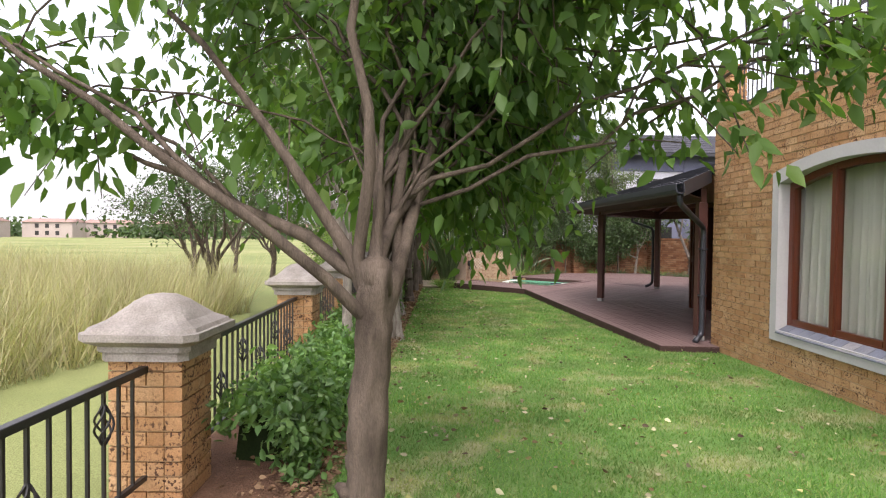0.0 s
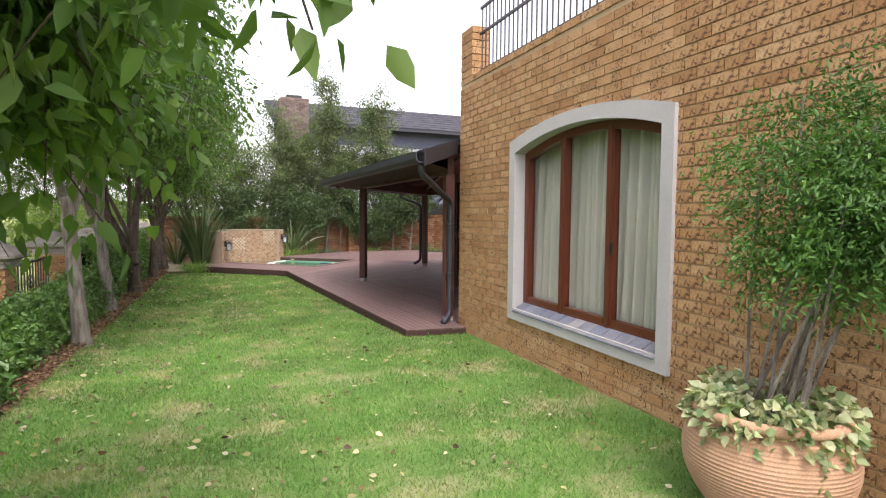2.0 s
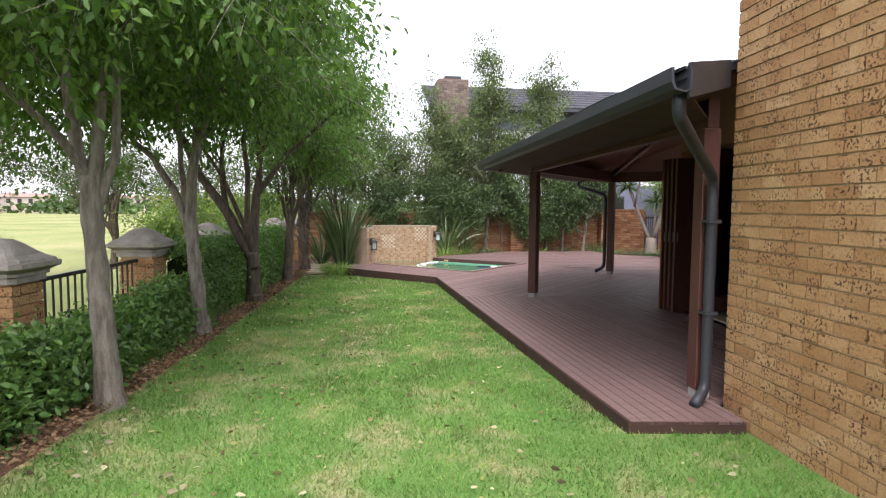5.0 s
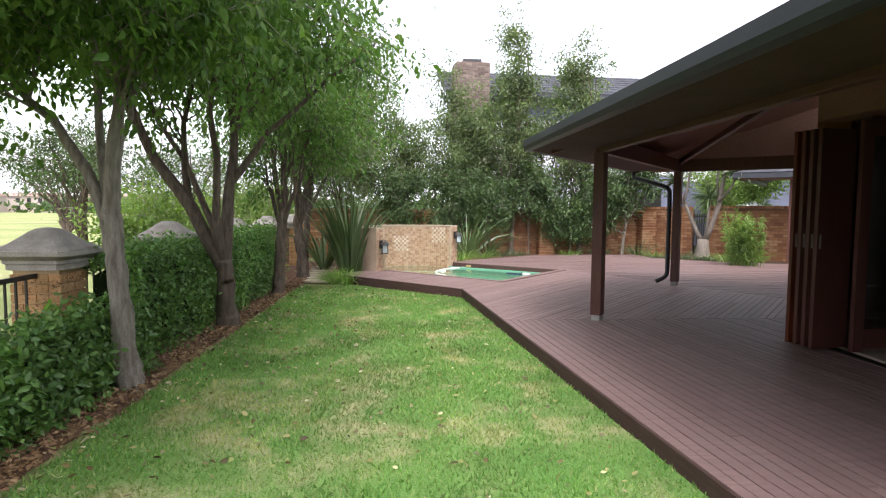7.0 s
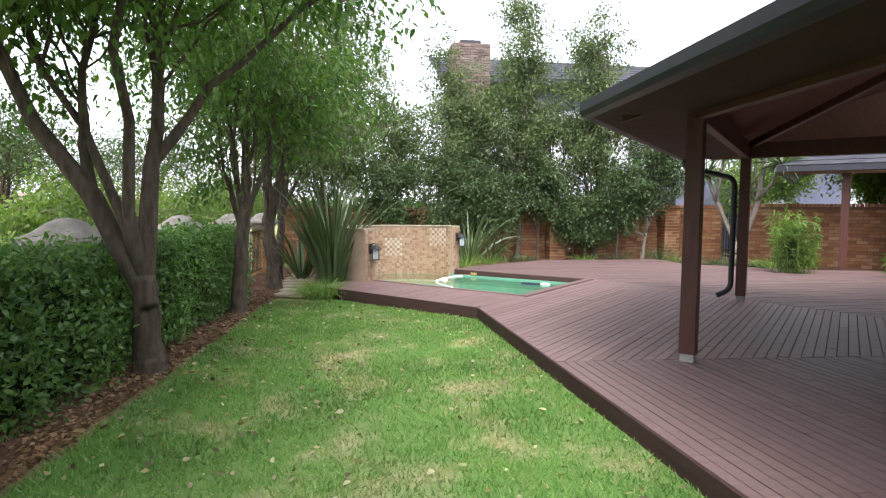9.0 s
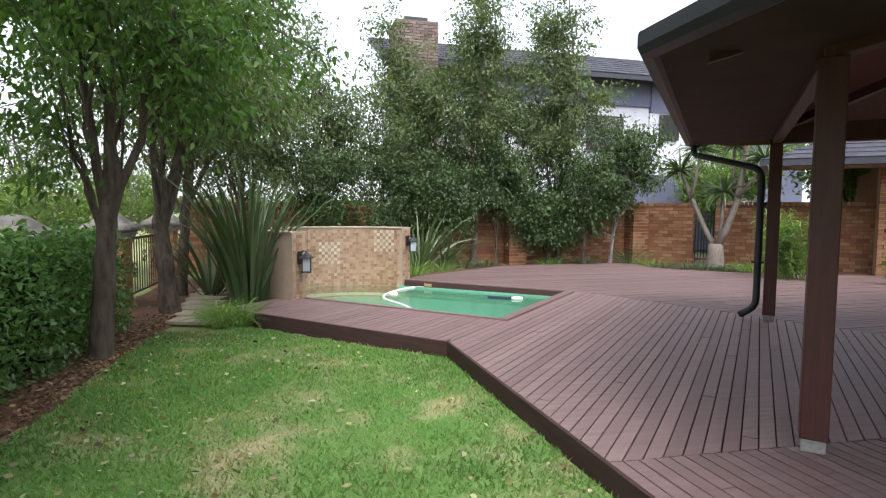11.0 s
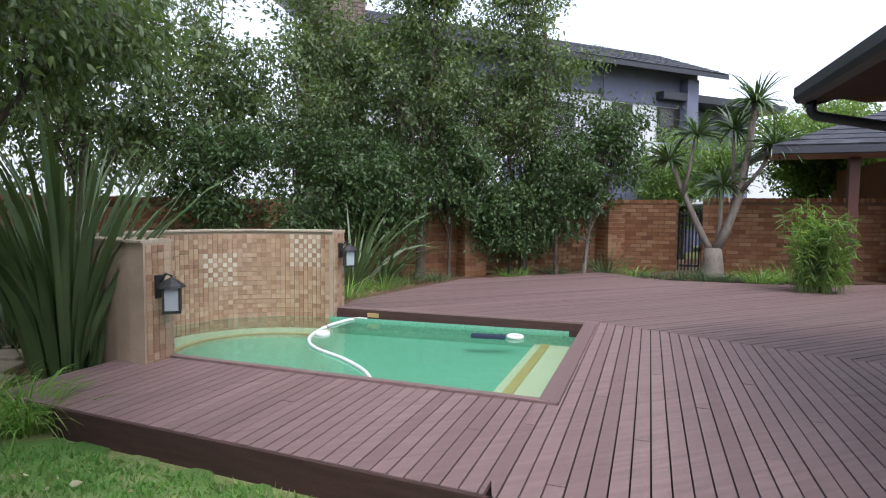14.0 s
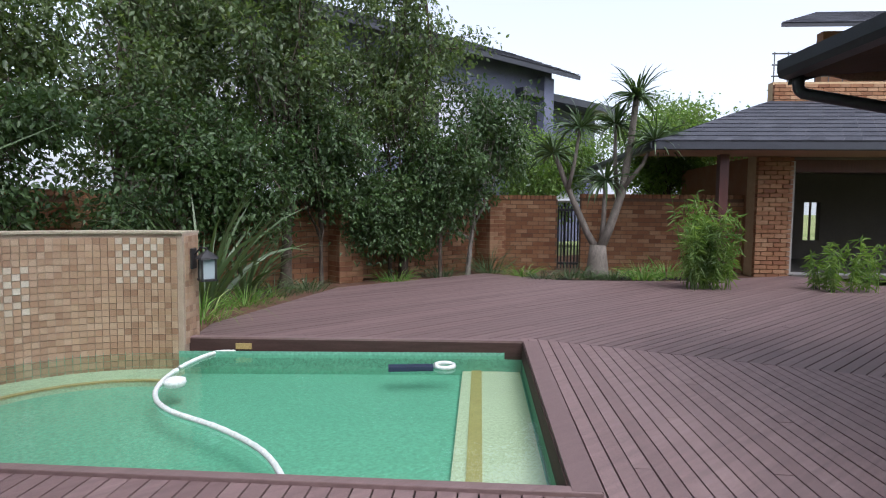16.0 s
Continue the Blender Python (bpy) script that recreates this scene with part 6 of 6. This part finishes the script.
# tree aloe
aloe = thing("tree_aloe", "forked pale-barked tree aloe with spiky rosettes by the brick wall", "tree")
AB = Vector((10.12, 23.05, -0.15))
m_aloe = material("aloe_bark", (0.19, 0.165, 0.14), (0.10, 0.082, 0.068), 6, 50, 0.9, bump=0.6, stretch=((4, 4, 1.5), 0), spec=0.15)
wood = Acc()
wood.tube([AB, AB + UP * 0.12, AB + UP * 0.4, AB + UP * 0.62], [0.25, 0.21, 0.175, 0.15], 14)
# limbs: (along the wall, height) from the base, and thickness
ALOE_LIMBS = [([(0, 0.5), (-0.2, 0.85), (-0.42, 1.35), (-0.62, 1.8), (-0.85, 2.4)], 0.10, 0.15), ([(-0.58, 1.65), (-0.48, 2.1), (-0.38, 2.85)], 0.06, -0.05),
         ([(0.02, 0.5), (0.2, 0.95), (0.40, 1.6), (0.52, 2.5), (0.60, 3.4)], 0.125, -0.1), ([(0.42, 1.7), (0.72, 2.1), (0.92, 2.6)], 0.06, -0.25),
         ([(0.06, 0.55), (0.1, 1.1), (0.12, 1.9)], 0.08, 0.1), ([(0.36, 1.5), (0.30, 2.2), (0.30, 2.95)], 0.065, 0.2)]
tips = []
for way_, r, dy in ALOE_LIMBS:
    q = [AB + V * a + U * (dy * b / 3) + UP * b for a, b in way_]
    wood.tube(q, [0.72 * r * (1 - 0.42 * i / (len(q) - 1)) for i in range(len(q))], 10)
    tips.append(q[-1])
wood.obj("trunk", m_aloe, aloe, smooth=True)
for i, e in enumerate(tips):
    o = blades("rosette", "", "", e - UP * 0.08, 90, 0.7, 0.06, 2.0, lf_flax, 140 + i, 0.05, 0.45, 4)

    o.parent = aloe

# potted bamboo against the brick wall
POT = Vector((3.57, 3.17, lawn_z(3.57, 3.17)))
PS = 0.86
pot = thing("terracotta_pot", "large ribbed terracotta pot standing on the lawn by the wall", "pot")
prof = [(0.0, 0.0), (0.25, 0.0), (0.27, 0.02)]
for k in range(24):
    f = k / 23
    r = 0.27 + 0.20 * math.sin(math.pi * (0.06 + 0.68 * f)) ** 0.9
    prof += [(r + 0.005, 0.03 + 0.42 * f), (r + 0.005, 0.03 + 0.42 * f + 0.006), (r - 0.005, 0.03 + 0.42 * f + 0.011)]
prof += [(0.385, 0.47), (0.40, 0.485), (0.435, 0.50), (0.44, 0.525), (0.42, 0.54), (0.38, 0.535), (0.36, 0.50), (0.35, 0.42), (0.0, 0.42)]
a = Acc()
a.lathe(POT, [(r * PS, z * PS * 1.24) for r, z in prof], 48)
a.obj("body", m_pot, pot, smooth=True)
soil = boxed("soil", POT + UP * 0.46, (0.44, 0.44, 0.03), m_soil, pot)
ivy = thing("potted_ivy", "cream-edged variegated ivy spilling over the terracotta pot", "plant")
g = np.random.default_rng(150)
n = 1400
th_ = g.uniform(0, math.tau, n)
rr = 0.46 * np.sqrt(g.uniform(0.05, 1, n))
zz = 0.585 + 0.17 * g.uniform(0, 1, n) - np.where(rr > 0.38, (rr - 0.38) * 1.1, 0) + 0.05 * np.sin(th_ * 5)
P = np.stack([POT.x + rr * np.cos(th_), POT.y + rr * np.sin(th_), POT.z + zz], axis=1)
P2 = []
for th0 in (5.9, 6.1, 5.6, 0.2, 4.4):
    for k in range(14):
        P2.append((POT.x + (0.45 + 0.02 * g.normal()) * math.cos(th0 + 0.05 * g.normal()), POT.y + (0.45 + 0.02 * g.normal()) * math.sin(th0 + 0.05 * g.normal()), POT.z + 0.58 - k * 0.022))
P = np.concatenate([P, np.array(P2)])
P = np.array(POT)[None] + (P - np.array(POT)[None]) * PS
D = np.stack([np.cos(np.arctan2(P[:, 1] - POT.y, P[:, 0] - POT.x)), np.sin(np.arctan2(P[:, 1] - POT.y, P[:, 0] - POT.x)), g.uniform(-0.6, 0.5, len(P))], axis=1) + g.normal(size=(len(P), 3)) * 0.4
o = new("foliage", quads_mesh("foliage", leaves(P, D, 0.058 * g.uniform(0.6, 1.2, len(P)), 0.046, 0.2, 0.1, 150), lf_variegated))
o.parent = ivy
bam = thing("potted_bamboo", "feathery green sacred bamboo growing in the terracotta pot", "plant")
a = Acc()
P, D = [], []
for k in range(13):
    s = POT + Vector((g.normal() * 0.07, g.normal() * 0.07, 0.47))
    e = s + Vector((g.normal() * 0.12 + 0.05, g.normal() * 0.13 - 0.26, g.uniform(1.0, 1.65)))
    a = Acc()
    a.tube([s, s.lerp(e, 0.5) + Vector((g.normal() * 0.03, g.normal() * 0.03, 0)), e], [0.011, 0.009, 0.005], 6, cap=False)
    a.obj("stem", m_bark, bam)
    for j in range(17):
        f = g.uniform(0.58, 1.05)
        c = np.array(s.lerp(e, f))
        dr = g.normal(size=3) * np.array([1, 1, 0.5])
        dr /= np.linalg.norm(dr)
        n = 90
        fs = g.uniform(0.05, 0.3, n)
        P.append(c[None] + dr[None] * fs[:, None] + g.normal(size=(n, 3)) * 0.055)
        D.append(dr[None] * 0.6 + g.normal(size=(n, 3)) * 0.6 - np.array([0, 0, 0.25]))
P, D = np.concatenate(P), np.concatenate(D)
o = new("foliage", quads_mesh("foliage", leaves(P, D, 0.036 * g.uniform(0.6, 1.3, len(P)), 0.012, 0.15, 0.1, 151), leaf_material("nandina_leaf", [(0.035, 0.10, 0.028), (0.06, 0.15, 0.036), (0.10, 0.21, 0.05), (0.045, 0.12, 0.034)], 0.5, 0.3)))
o.parent = bam

# path slabs between hedge and flax
for i in range(7):
    f = i / 6
    c = Vector((-0.40 - 0.30 * f, 19.0 + 0.48 * i, 0))
    s = boxed("stepping_stone", c + UP * (lawn_z(0, c.y) + 0.05), (0.55, 0.34, 0.05), m_paver, None, (0.96, -0.25, 0), bevel=0.01)
    tagged(s, "weathered sandstone stepping slab in the soil path", "stepping stone", "stepping stones")

# ---- lawn blades and fallen leaves ----
g = np.random.default_rng(200)
N = 230000
X = g.uniform(-0.68, 4.0, N)
Y = 1.0 + 17.5 * g.uniform(0, 1, N) ** 1.35
keep = (X < C1.x + (K.x - C1.x) * (Y - C1.y) / (K.y - C1.y) - 0.02) | (Y < C1.y - 0.02)
keep &= (X - K.x) * U.x + (Y - K.y) * U.y < -0.03
X, Y = X[keep], Y[keep]
Z = np.array([lawn_z(0, y) for y in Y]) + 0.008
t = g.uniform(0, math.tau, len(X))
H = g.uniform(0.018, 0.045, len(X))
w = g.uniform(0.0025, 0.005, len(X)) * (1 + Y * 0.06)
lean_ = g.normal(size=(len(X), 2)) * 0.018
B = np.stack([X, Y, Z], axis=1)
S = np.stack([np.cos(t) * w, np.sin(t) * w, 0 * w], axis=1)
T = B + np.stack([lean_[:, 0], lean_[:, 1], H], axis=1)
o = new("lawn_grass", tris_mesh("lawn_grass", np.stack([B - S, B + S, T], axis=1).reshape(-1, 3), lf_lawn))
tagged(o, "short green and straw-flecked lawn grass", "grass", kind="stuff")


def scatter(name, label, n, area, length, mat, seed, lift=0.022):
    g = np.random.default_rng(seed)
    P, D = [], []
    while len(P) < n:
        p = area(g)
        if p is not None:
            P.append(p)
            D.append((g.normal(), g.normal(), 0.12 * g.normal()))
    P, D = np.array(P), np.array(D)
    L = length * g.uniform(0.5, 1.3, n)
    o = new(name, quads_mesh(name, leaves(P, D, L, L * 0.55, 0.15, 0.0, seed), mat))
    return tagged(o, label, "leaf litter", kind="stuff")


def on_lawn(g):
    x, y = g.uniform(-0.9, 3.6), g.uniform(1.5, 18.2)
    if y > C1.y and x > edge_x(y) - 0.1 or (Vector((x, y, 0)) - K).dot(U) > -0.1:
        return None
    if g.uniform() > 0.25 + 0.75 * math.exp(-(x + 0.9) / 1.6):
        return None
    return (x, y, lawn_z(x, y) + 0.046)


scatter("fallen_leaves", "pale and brown fallen leaves strewn over the lawn", 2000, on_lawn, 0.05, lf_fallen, 210)
scatter("leaf_litter", "dry brown leaf litter on the soil below the hedge", 9000, lambda g: (lambda x, y: (x, y, lawn_z(x, y) + 0.05 + 0.02 * g.uniform()))(-0.66 - abs(g.normal()) * 0.24, g.uniform(2, 19.5)), 0.042, lf_dry, 211)

# ---- field beyond the fence ----
g = np.random.default_rng(220)
N = 210000
X = -3.2 - 26 * g.uniform(0, 1, N) ** 1.5
Y = g.uniform(1.0, 40, N)
dens = np.array([noise.noise((x * 0.25, y * 0.25, 4.0)) for x, y in zip(X, Y)])
band_ok = (X < -4.4 + 0.8 * dens) & (Y < 12.5 - 0.6 * (X + 4))
X, Y, dens = X[band_ok], Y[band_ok], dens[band_ok]
H = (1.25 + 0.6 * dens) * g.uniform(0.5, 1.2, len(X))
Z = np.array([lawn_z(-5, y) for y in Y]) - 0.06
B = np.stack([X, Y, Z], axis=1)
t = g.uniform(0, math.tau, len(X))
w = g.uniform(0.004, 0.010, len(X)) * (1 + 0.05 * -X)
S = np.stack([np.cos(t) * w, np.sin(t) * w, 0 * w], axis=1)
T = B + np.stack([g.normal(size=len(X)) * 0.36 * H, g.normal(size=len(X)) * 0.36 * H, H], axis=1)
o = new("tall_grass", tris_mesh("tall_grass", np.stack([B - S, B + S, T], axis=1).reshape(-1, 3), lf_straw))
tagged(o, "tall pale straw-green veld grass beyond the fence", "grass", kind="stuff")


# ---- neighbouring house ----
def facade_window(parent, c, ax, w, h):
    wd = boxed("window", c, (w, 0.05, h), m_iron, parent, ax)
    out = Vector((ax[1], -ax[0], 0)).normalized()
    boxed("pane", c + out * 0.03, (w - 0.14, 0.012, h - 0.14), GL, wd, ax)
    return wd


nb = thing("neighbour_house", "two-storey blue-grey and white neighbouring house with flat-pitched dark roof", "house")
NA, NB = Vector((3.6, 29.7, 0)), Vector((16.6, 30.4, 0))
nd = (NB - NA).normalized()
nout = Vector((nd.y, -nd.x, 0))


def nb_block(name, s0, s1, z0, z1, mat, proud=0.0):
    c = NA + nd * (s0 + s1) / 2 - nout * (2.0 - proud) + UP * (z0 + z1) / 2
    return boxed(name, c, (s1 - s0, 4.0, z1 - z0), mat, nb, nd)


nb_block("wall", 0.0, 9.0, -0.2, 6.05, m_render_white)
nb_block("wall", 9.0, 13.0, -0.2, 2.5, m_render_blue, 0.15)
nb_block("wall", 9.0, 12.6, 2.5, 4.7, m_render_white, 0.1)
nb_block("wall", 9.0, 13.0, 4.7, 6.0, m_render_blue, 0.15)
nb_block("wall", 1.5, 9.0, 4.9, 6.02, m_render_blue, 0.1)
nb_block("column", 12.2, 12.7, -0.2, 5.6, m_render_blue, 0.5)
nb_block("wall", 5.5, 9.0, -0.2, 2.7, m_render_blue, 0.12)
rf = Acc()
r0, r1 = NA - nd * 0.7 + nout * 0.9 + UP * 5.62, NB + nd * 0.6 + nout * 0.9 + UP * 5.62
rf.add([r0, r1, r1 - nout * 3.5 + UP * 1.5, r0 - nout * 3.5 + UP * 1.5] + [p + UP * 0.16 for p in (r0, r1, r1 - nout * 3.5 + UP * 1.5, r0 - nout * 3.5 + UP * 1.5)],
       [(0, 3, 2, 1), (4, 5, 6, 7), (0, 1, 5, 4), (1, 2, 6, 5), (2, 3, 7, 6), (3, 0, 4, 7)])
rf.obj("roof", m_gutter, nb)
shingles(nb, r0 + UP * 0.12, r1 + UP * 0.12, r1 - nout * 3.5 + UP * 1.62, r0 - nout * 3.5 + UP * 1.62, 8)
ch = boxed("chimney", (3.9, 28.9, 3.25), (1.25, 1.0, 7.0), m_chim, nb, nd)
f, _ = brick_course(Vector((3.9, 28.9, 0)) - nd * 0.625 + nout * 0.52, nd, 1.25, 0.0, 6.7, 0.08)
f2, _ = brick_course(Vector((3.9, 28.9, 0)) - nd * 0.645 - nout * 0.5, nout, 1.0, 0.0, 6.7, 0.08)
lay(f + f2, "brick_field", material("chimney_brick", (0.2, 0.14, 0.12), (0.12, 0.085, 0.075), 3, 60, 0.9, vary=[(0.21, 0.17, 0.15), (0.15, 0.12, 0.105), (0.26, 0.205, 0.18), (0.11, 0.088, 0.08)], per="island", spec=0.15), ch)
boxed("chimney_cap", (3.9, 28.9, 6.82), (0.7, 0.6, 0.18), m_iron, ch, nd)
for s, z, w, h in ((2.8, 4.0, 1.2, 1.0), (4.6, 4.0, 1.4, 1.1), (7.2, 3.9, 1.4, 1.2), (9.75, 4.2, 0.8, 0.9), (11.8, 4.1, 1.1, 1.1), (7.3, 1.2, 2.2, 1.6), (11.8, 1.5, 1.3, 1.4)):
    facade_window(nb, NA + nd * s + nout * (0.17 if s > 9 else 0.14) + UP * z, nd, w, h)
n2h = thing("neighbour_house", "dark-roofed neighbouring building behind the feathery trees", "house")
boxed("wall", (17.5, 33.0, 2.4), (5.0, 4.0, 4.9), m_render_blue, n2h, nd)
beam(n2h, "roof", Vector((14.6, 32.5, 5.0)), Vector((20.6, 32.9, 5.0)), 5.4, 0.25, m_gutter)
facade_window(n2h, Vector((16.6, 30.95, 3.6)), nd, 1.0, 1.2)
par = thing("patio_umbrella", "pale canvas umbrella beyond the garden wall", "umbrella")
a = Acc()
a.lathe((14.4, 27.6, 1.35), [(0.7, 0.0), (0.8, 0.05), (0.4, 0.22), (0.0, 0.36)], 8)
a.obj("canopy", m_render_white, par)
boxed("pole", (14.4, 27.6, 0.6), (0.05, 0.05, 1.7), m_iron, par)

# ---- the house's far wing ----
wing = thing("house_wing", "brick house wing with slate hip roof and glazed sliding door", "house")
WT = Vector((10.40, 22.08, 2.28))                # roof corner


def wpt(v, u, z):
    return Vector((WT.x, WT.y, 0)) + V * v + U * u + UP * z


e0, e1 = wpt(0, 0, 2.28), wpt(9.0, 0, 2.28)
e2 = wpt(0, 6.0, 2.28)
h0 = wpt(3.4, 3.2, 3.55)
h1 = wpt(9.0, 3.2, 3.55)
rw = Acc()
for q in ((e0, e1, h1, h0), (e2, e0, h0, wpt(3.4, 6.0, 3.55))):
    rw.add([p for p in q] + [p + UP * 0.06 for p in q], [(0, 3, 2, 1), (4, 5, 6, 7), (0, 1, 5, 4), (1, 2, 6, 5), (2, 3, 7, 6), (3, 0, 4, 7)])
rw.obj("roof", m_gutter, wing)
shingles(wing, e0, e1, h1, h0, 11)
shingles(wing, e2, e0, h0, wpt(3.4, 6.0, 3.55), 11)
gutter_run(wing, [e2 - UP * 0.02, e0 - UP * 0.02, e1 - UP * 0.02])
boxed("soffit", wpt(4.5, 0.65, 2.2), (9.0, 1.3, 0.03), m_ceiling, wing, V)
wl_ = boxed("wall", wpt(2.57, 1.4, 1.0), (0.62, 0.36, 2.4), m_mortar, wing, V)
f, _ = brick_course(wpt(2.25, 1.16, 0), V, 0.65, -0.15, 2.2, 0.1)
lay(f, "brick_field", m_brick_red, wl_)
# wing room shell, its indoor shade put into the dark colour
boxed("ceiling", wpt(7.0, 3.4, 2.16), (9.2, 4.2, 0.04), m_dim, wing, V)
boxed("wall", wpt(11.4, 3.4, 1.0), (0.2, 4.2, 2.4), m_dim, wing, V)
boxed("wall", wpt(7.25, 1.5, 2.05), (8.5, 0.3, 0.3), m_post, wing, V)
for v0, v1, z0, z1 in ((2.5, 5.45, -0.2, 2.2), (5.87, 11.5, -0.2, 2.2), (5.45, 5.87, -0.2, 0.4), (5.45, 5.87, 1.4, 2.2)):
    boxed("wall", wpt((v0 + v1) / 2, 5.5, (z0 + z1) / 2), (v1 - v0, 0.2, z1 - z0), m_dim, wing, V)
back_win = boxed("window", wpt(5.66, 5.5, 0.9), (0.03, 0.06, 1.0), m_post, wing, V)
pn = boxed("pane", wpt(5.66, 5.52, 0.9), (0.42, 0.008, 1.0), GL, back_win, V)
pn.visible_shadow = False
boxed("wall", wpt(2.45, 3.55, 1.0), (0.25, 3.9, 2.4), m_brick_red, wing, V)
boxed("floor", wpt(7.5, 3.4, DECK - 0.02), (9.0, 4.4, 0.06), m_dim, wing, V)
boxed("wall", wpt(4.15, 6.4, 1.35), (2.1, 0.3, 3.1), m_brick_red, wing, V)
facade_window(wing, wpt(4.12, 6.22, 1.9), V, 0.56, 0.5)
boxed("jamb", wpt(2.95, 1.34, 1.0), (0.10, 0.2, 2.2), m_concrete, wing, V)
boxed("threshold", wpt(5.6, 1.3, DECK + 0.03), (5.2, 0.12, 0.04), m_concrete, wing, V)
door = tagged(thing("sliding_door", "dark framed glass sliding door at the house wing", "door"), kind="")
for k in range(2):
    c = wpt(6.9 + 1.45 * k, 1.45, 0)
    for s in (-0.68, 0.68):
        boxed("stile", c + V * s + UP * 0.95, (0.08, 0.05, 1.98), m_post, door, V)
    boxed("door_rail", c + UP * 1.88, (1.28, 0.05, 0.12), m_post, door, V)
    pn = boxed("pane", c + UP * 0.9, (1.28, 0.008, 1.84), GL, door, V)
    pn.visible_shadow = False
wpost = thing("veranda_post", "dark brown square timber post at the house wing corner", "post", "veranda posts")
boxed("shaft", Vector((11.80, 21.62, 1.03)), (0.16, 0.16, 2.24), m_post, wpost, V, bevel=0.006)
# upper storey
pb = wpt(3.5, 3.3, 0)
up_wall = boxed("parapet", pb + V * 4.0 + U * 0.12 + UP * 3.55, (8.0, 0.22, 1.0), m_mortar, wing, V)
f, _ = brick_course(pb + UP * 0 + V * 0.0 - U * 0.03, V, 8.0, 3.05, 4.0, 0.1)
lay(f, "brick_field", m_brick_red, up_wall)
for k in range(3):
    beam(wing, "balcony_rail", pb + U * 0.1 + UP * (4.2 + 0.25 * k), pb + V * 8 + U * 0.1 + UP * (4.2 + 0.25 * k), 0.03, 0.03, m_iron)
for k in range(26):
    boxed("balcony_bar", pb + U * 0.1 + V * (0.3 * k + 0.05) + UP * 4.38, (0.018, 0.018, 0.72), m_iron, wing, V)
boxed("upper_wall", pb + V * 5.9 + U * 2.6 + UP * 4.9, (7.0, 0.3, 2.0), m_brick_red, wing, V)
uq = [pb + V * 0.9 + U * 1.6 + UP * 5.75, pb + V * 9 + U * 1.6 + UP * 5.75, pb + V * 9 + U * 4.6 + UP * 7.0, pb + V * 3.4 + U * 4.6 + UP * 7.0]
a = Acc()
a.add(uq + [p + UP * 0.1 for p in uq], [(0, 3, 2, 1), (4, 5, 6, 7), (0, 1, 5, 4), (1, 2, 6, 5), (2, 3, 7, 6), (3, 0, 4, 7)])
a.obj("roof", m_gutter, wing)
shingles(wing, uq[0] + UP * 0.06, uq[1] + UP * 0.06, uq[2] + UP * 0.06, uq[3] + UP * 0.06, 10)

# ---- distance ----
for i in range(9):
    x, y = -128 + 12 * i - 2 * (i % 2), 135 + 9 * i
    fh = thing("far_house", "distant low pale townhouse with red-brown roof across the field", "house", "distant townhouses")
    bd = boxed("wall", (x, y, 1.5), (13.2, 6, 4.4), m_far_wall, fh)
    a = Acc()
    a.add([(x - 6.8, y - 3.4, 3.7), (x + 6.8, y - 3.4, 3.7), (x + 6.8, y + 3.4, 3.7), (x - 6.8, y + 3.4, 3.7), (x - 6.2, y, 4.7), (x + 6.2, y, 4.7)], [(0, 1, 5, 4), (2, 3, 4, 5), (1, 2, 5), (3, 0, 4), (3, 2, 1, 0)])
    a.obj("roof", m_far_roof, fh)
    for k in range(3):
        for z in (0.8, 2.7):
            boxed("window", (x - 2.7 + 2.7 * k, y - 3.02, z), (1.0, 0.08, 1.1), m_iron, bd)
for i in range(9):
    x, y = -150 + 26 * i, 150 + 12 * (i % 3)
    o = leafy("far_trees", "hazy distant tree line on the horizon", "trees", lambda g: (x + g.normal() * 9, y + g.normal() * 3, abs(g.normal()) * 2.0), 700, 1.6, lf_dark, 300 + i, 0.7)

# ---- bricks of the long house wall ----
lay(far_b + end_b, "brick_field", m_brick_j, wall_east)
single_bricks(near_b[:300], m_brick, wall_east)
if len(near_b) > 300:
    lay(near_b[300:], "brick_field", m_brick_j, wall_east)
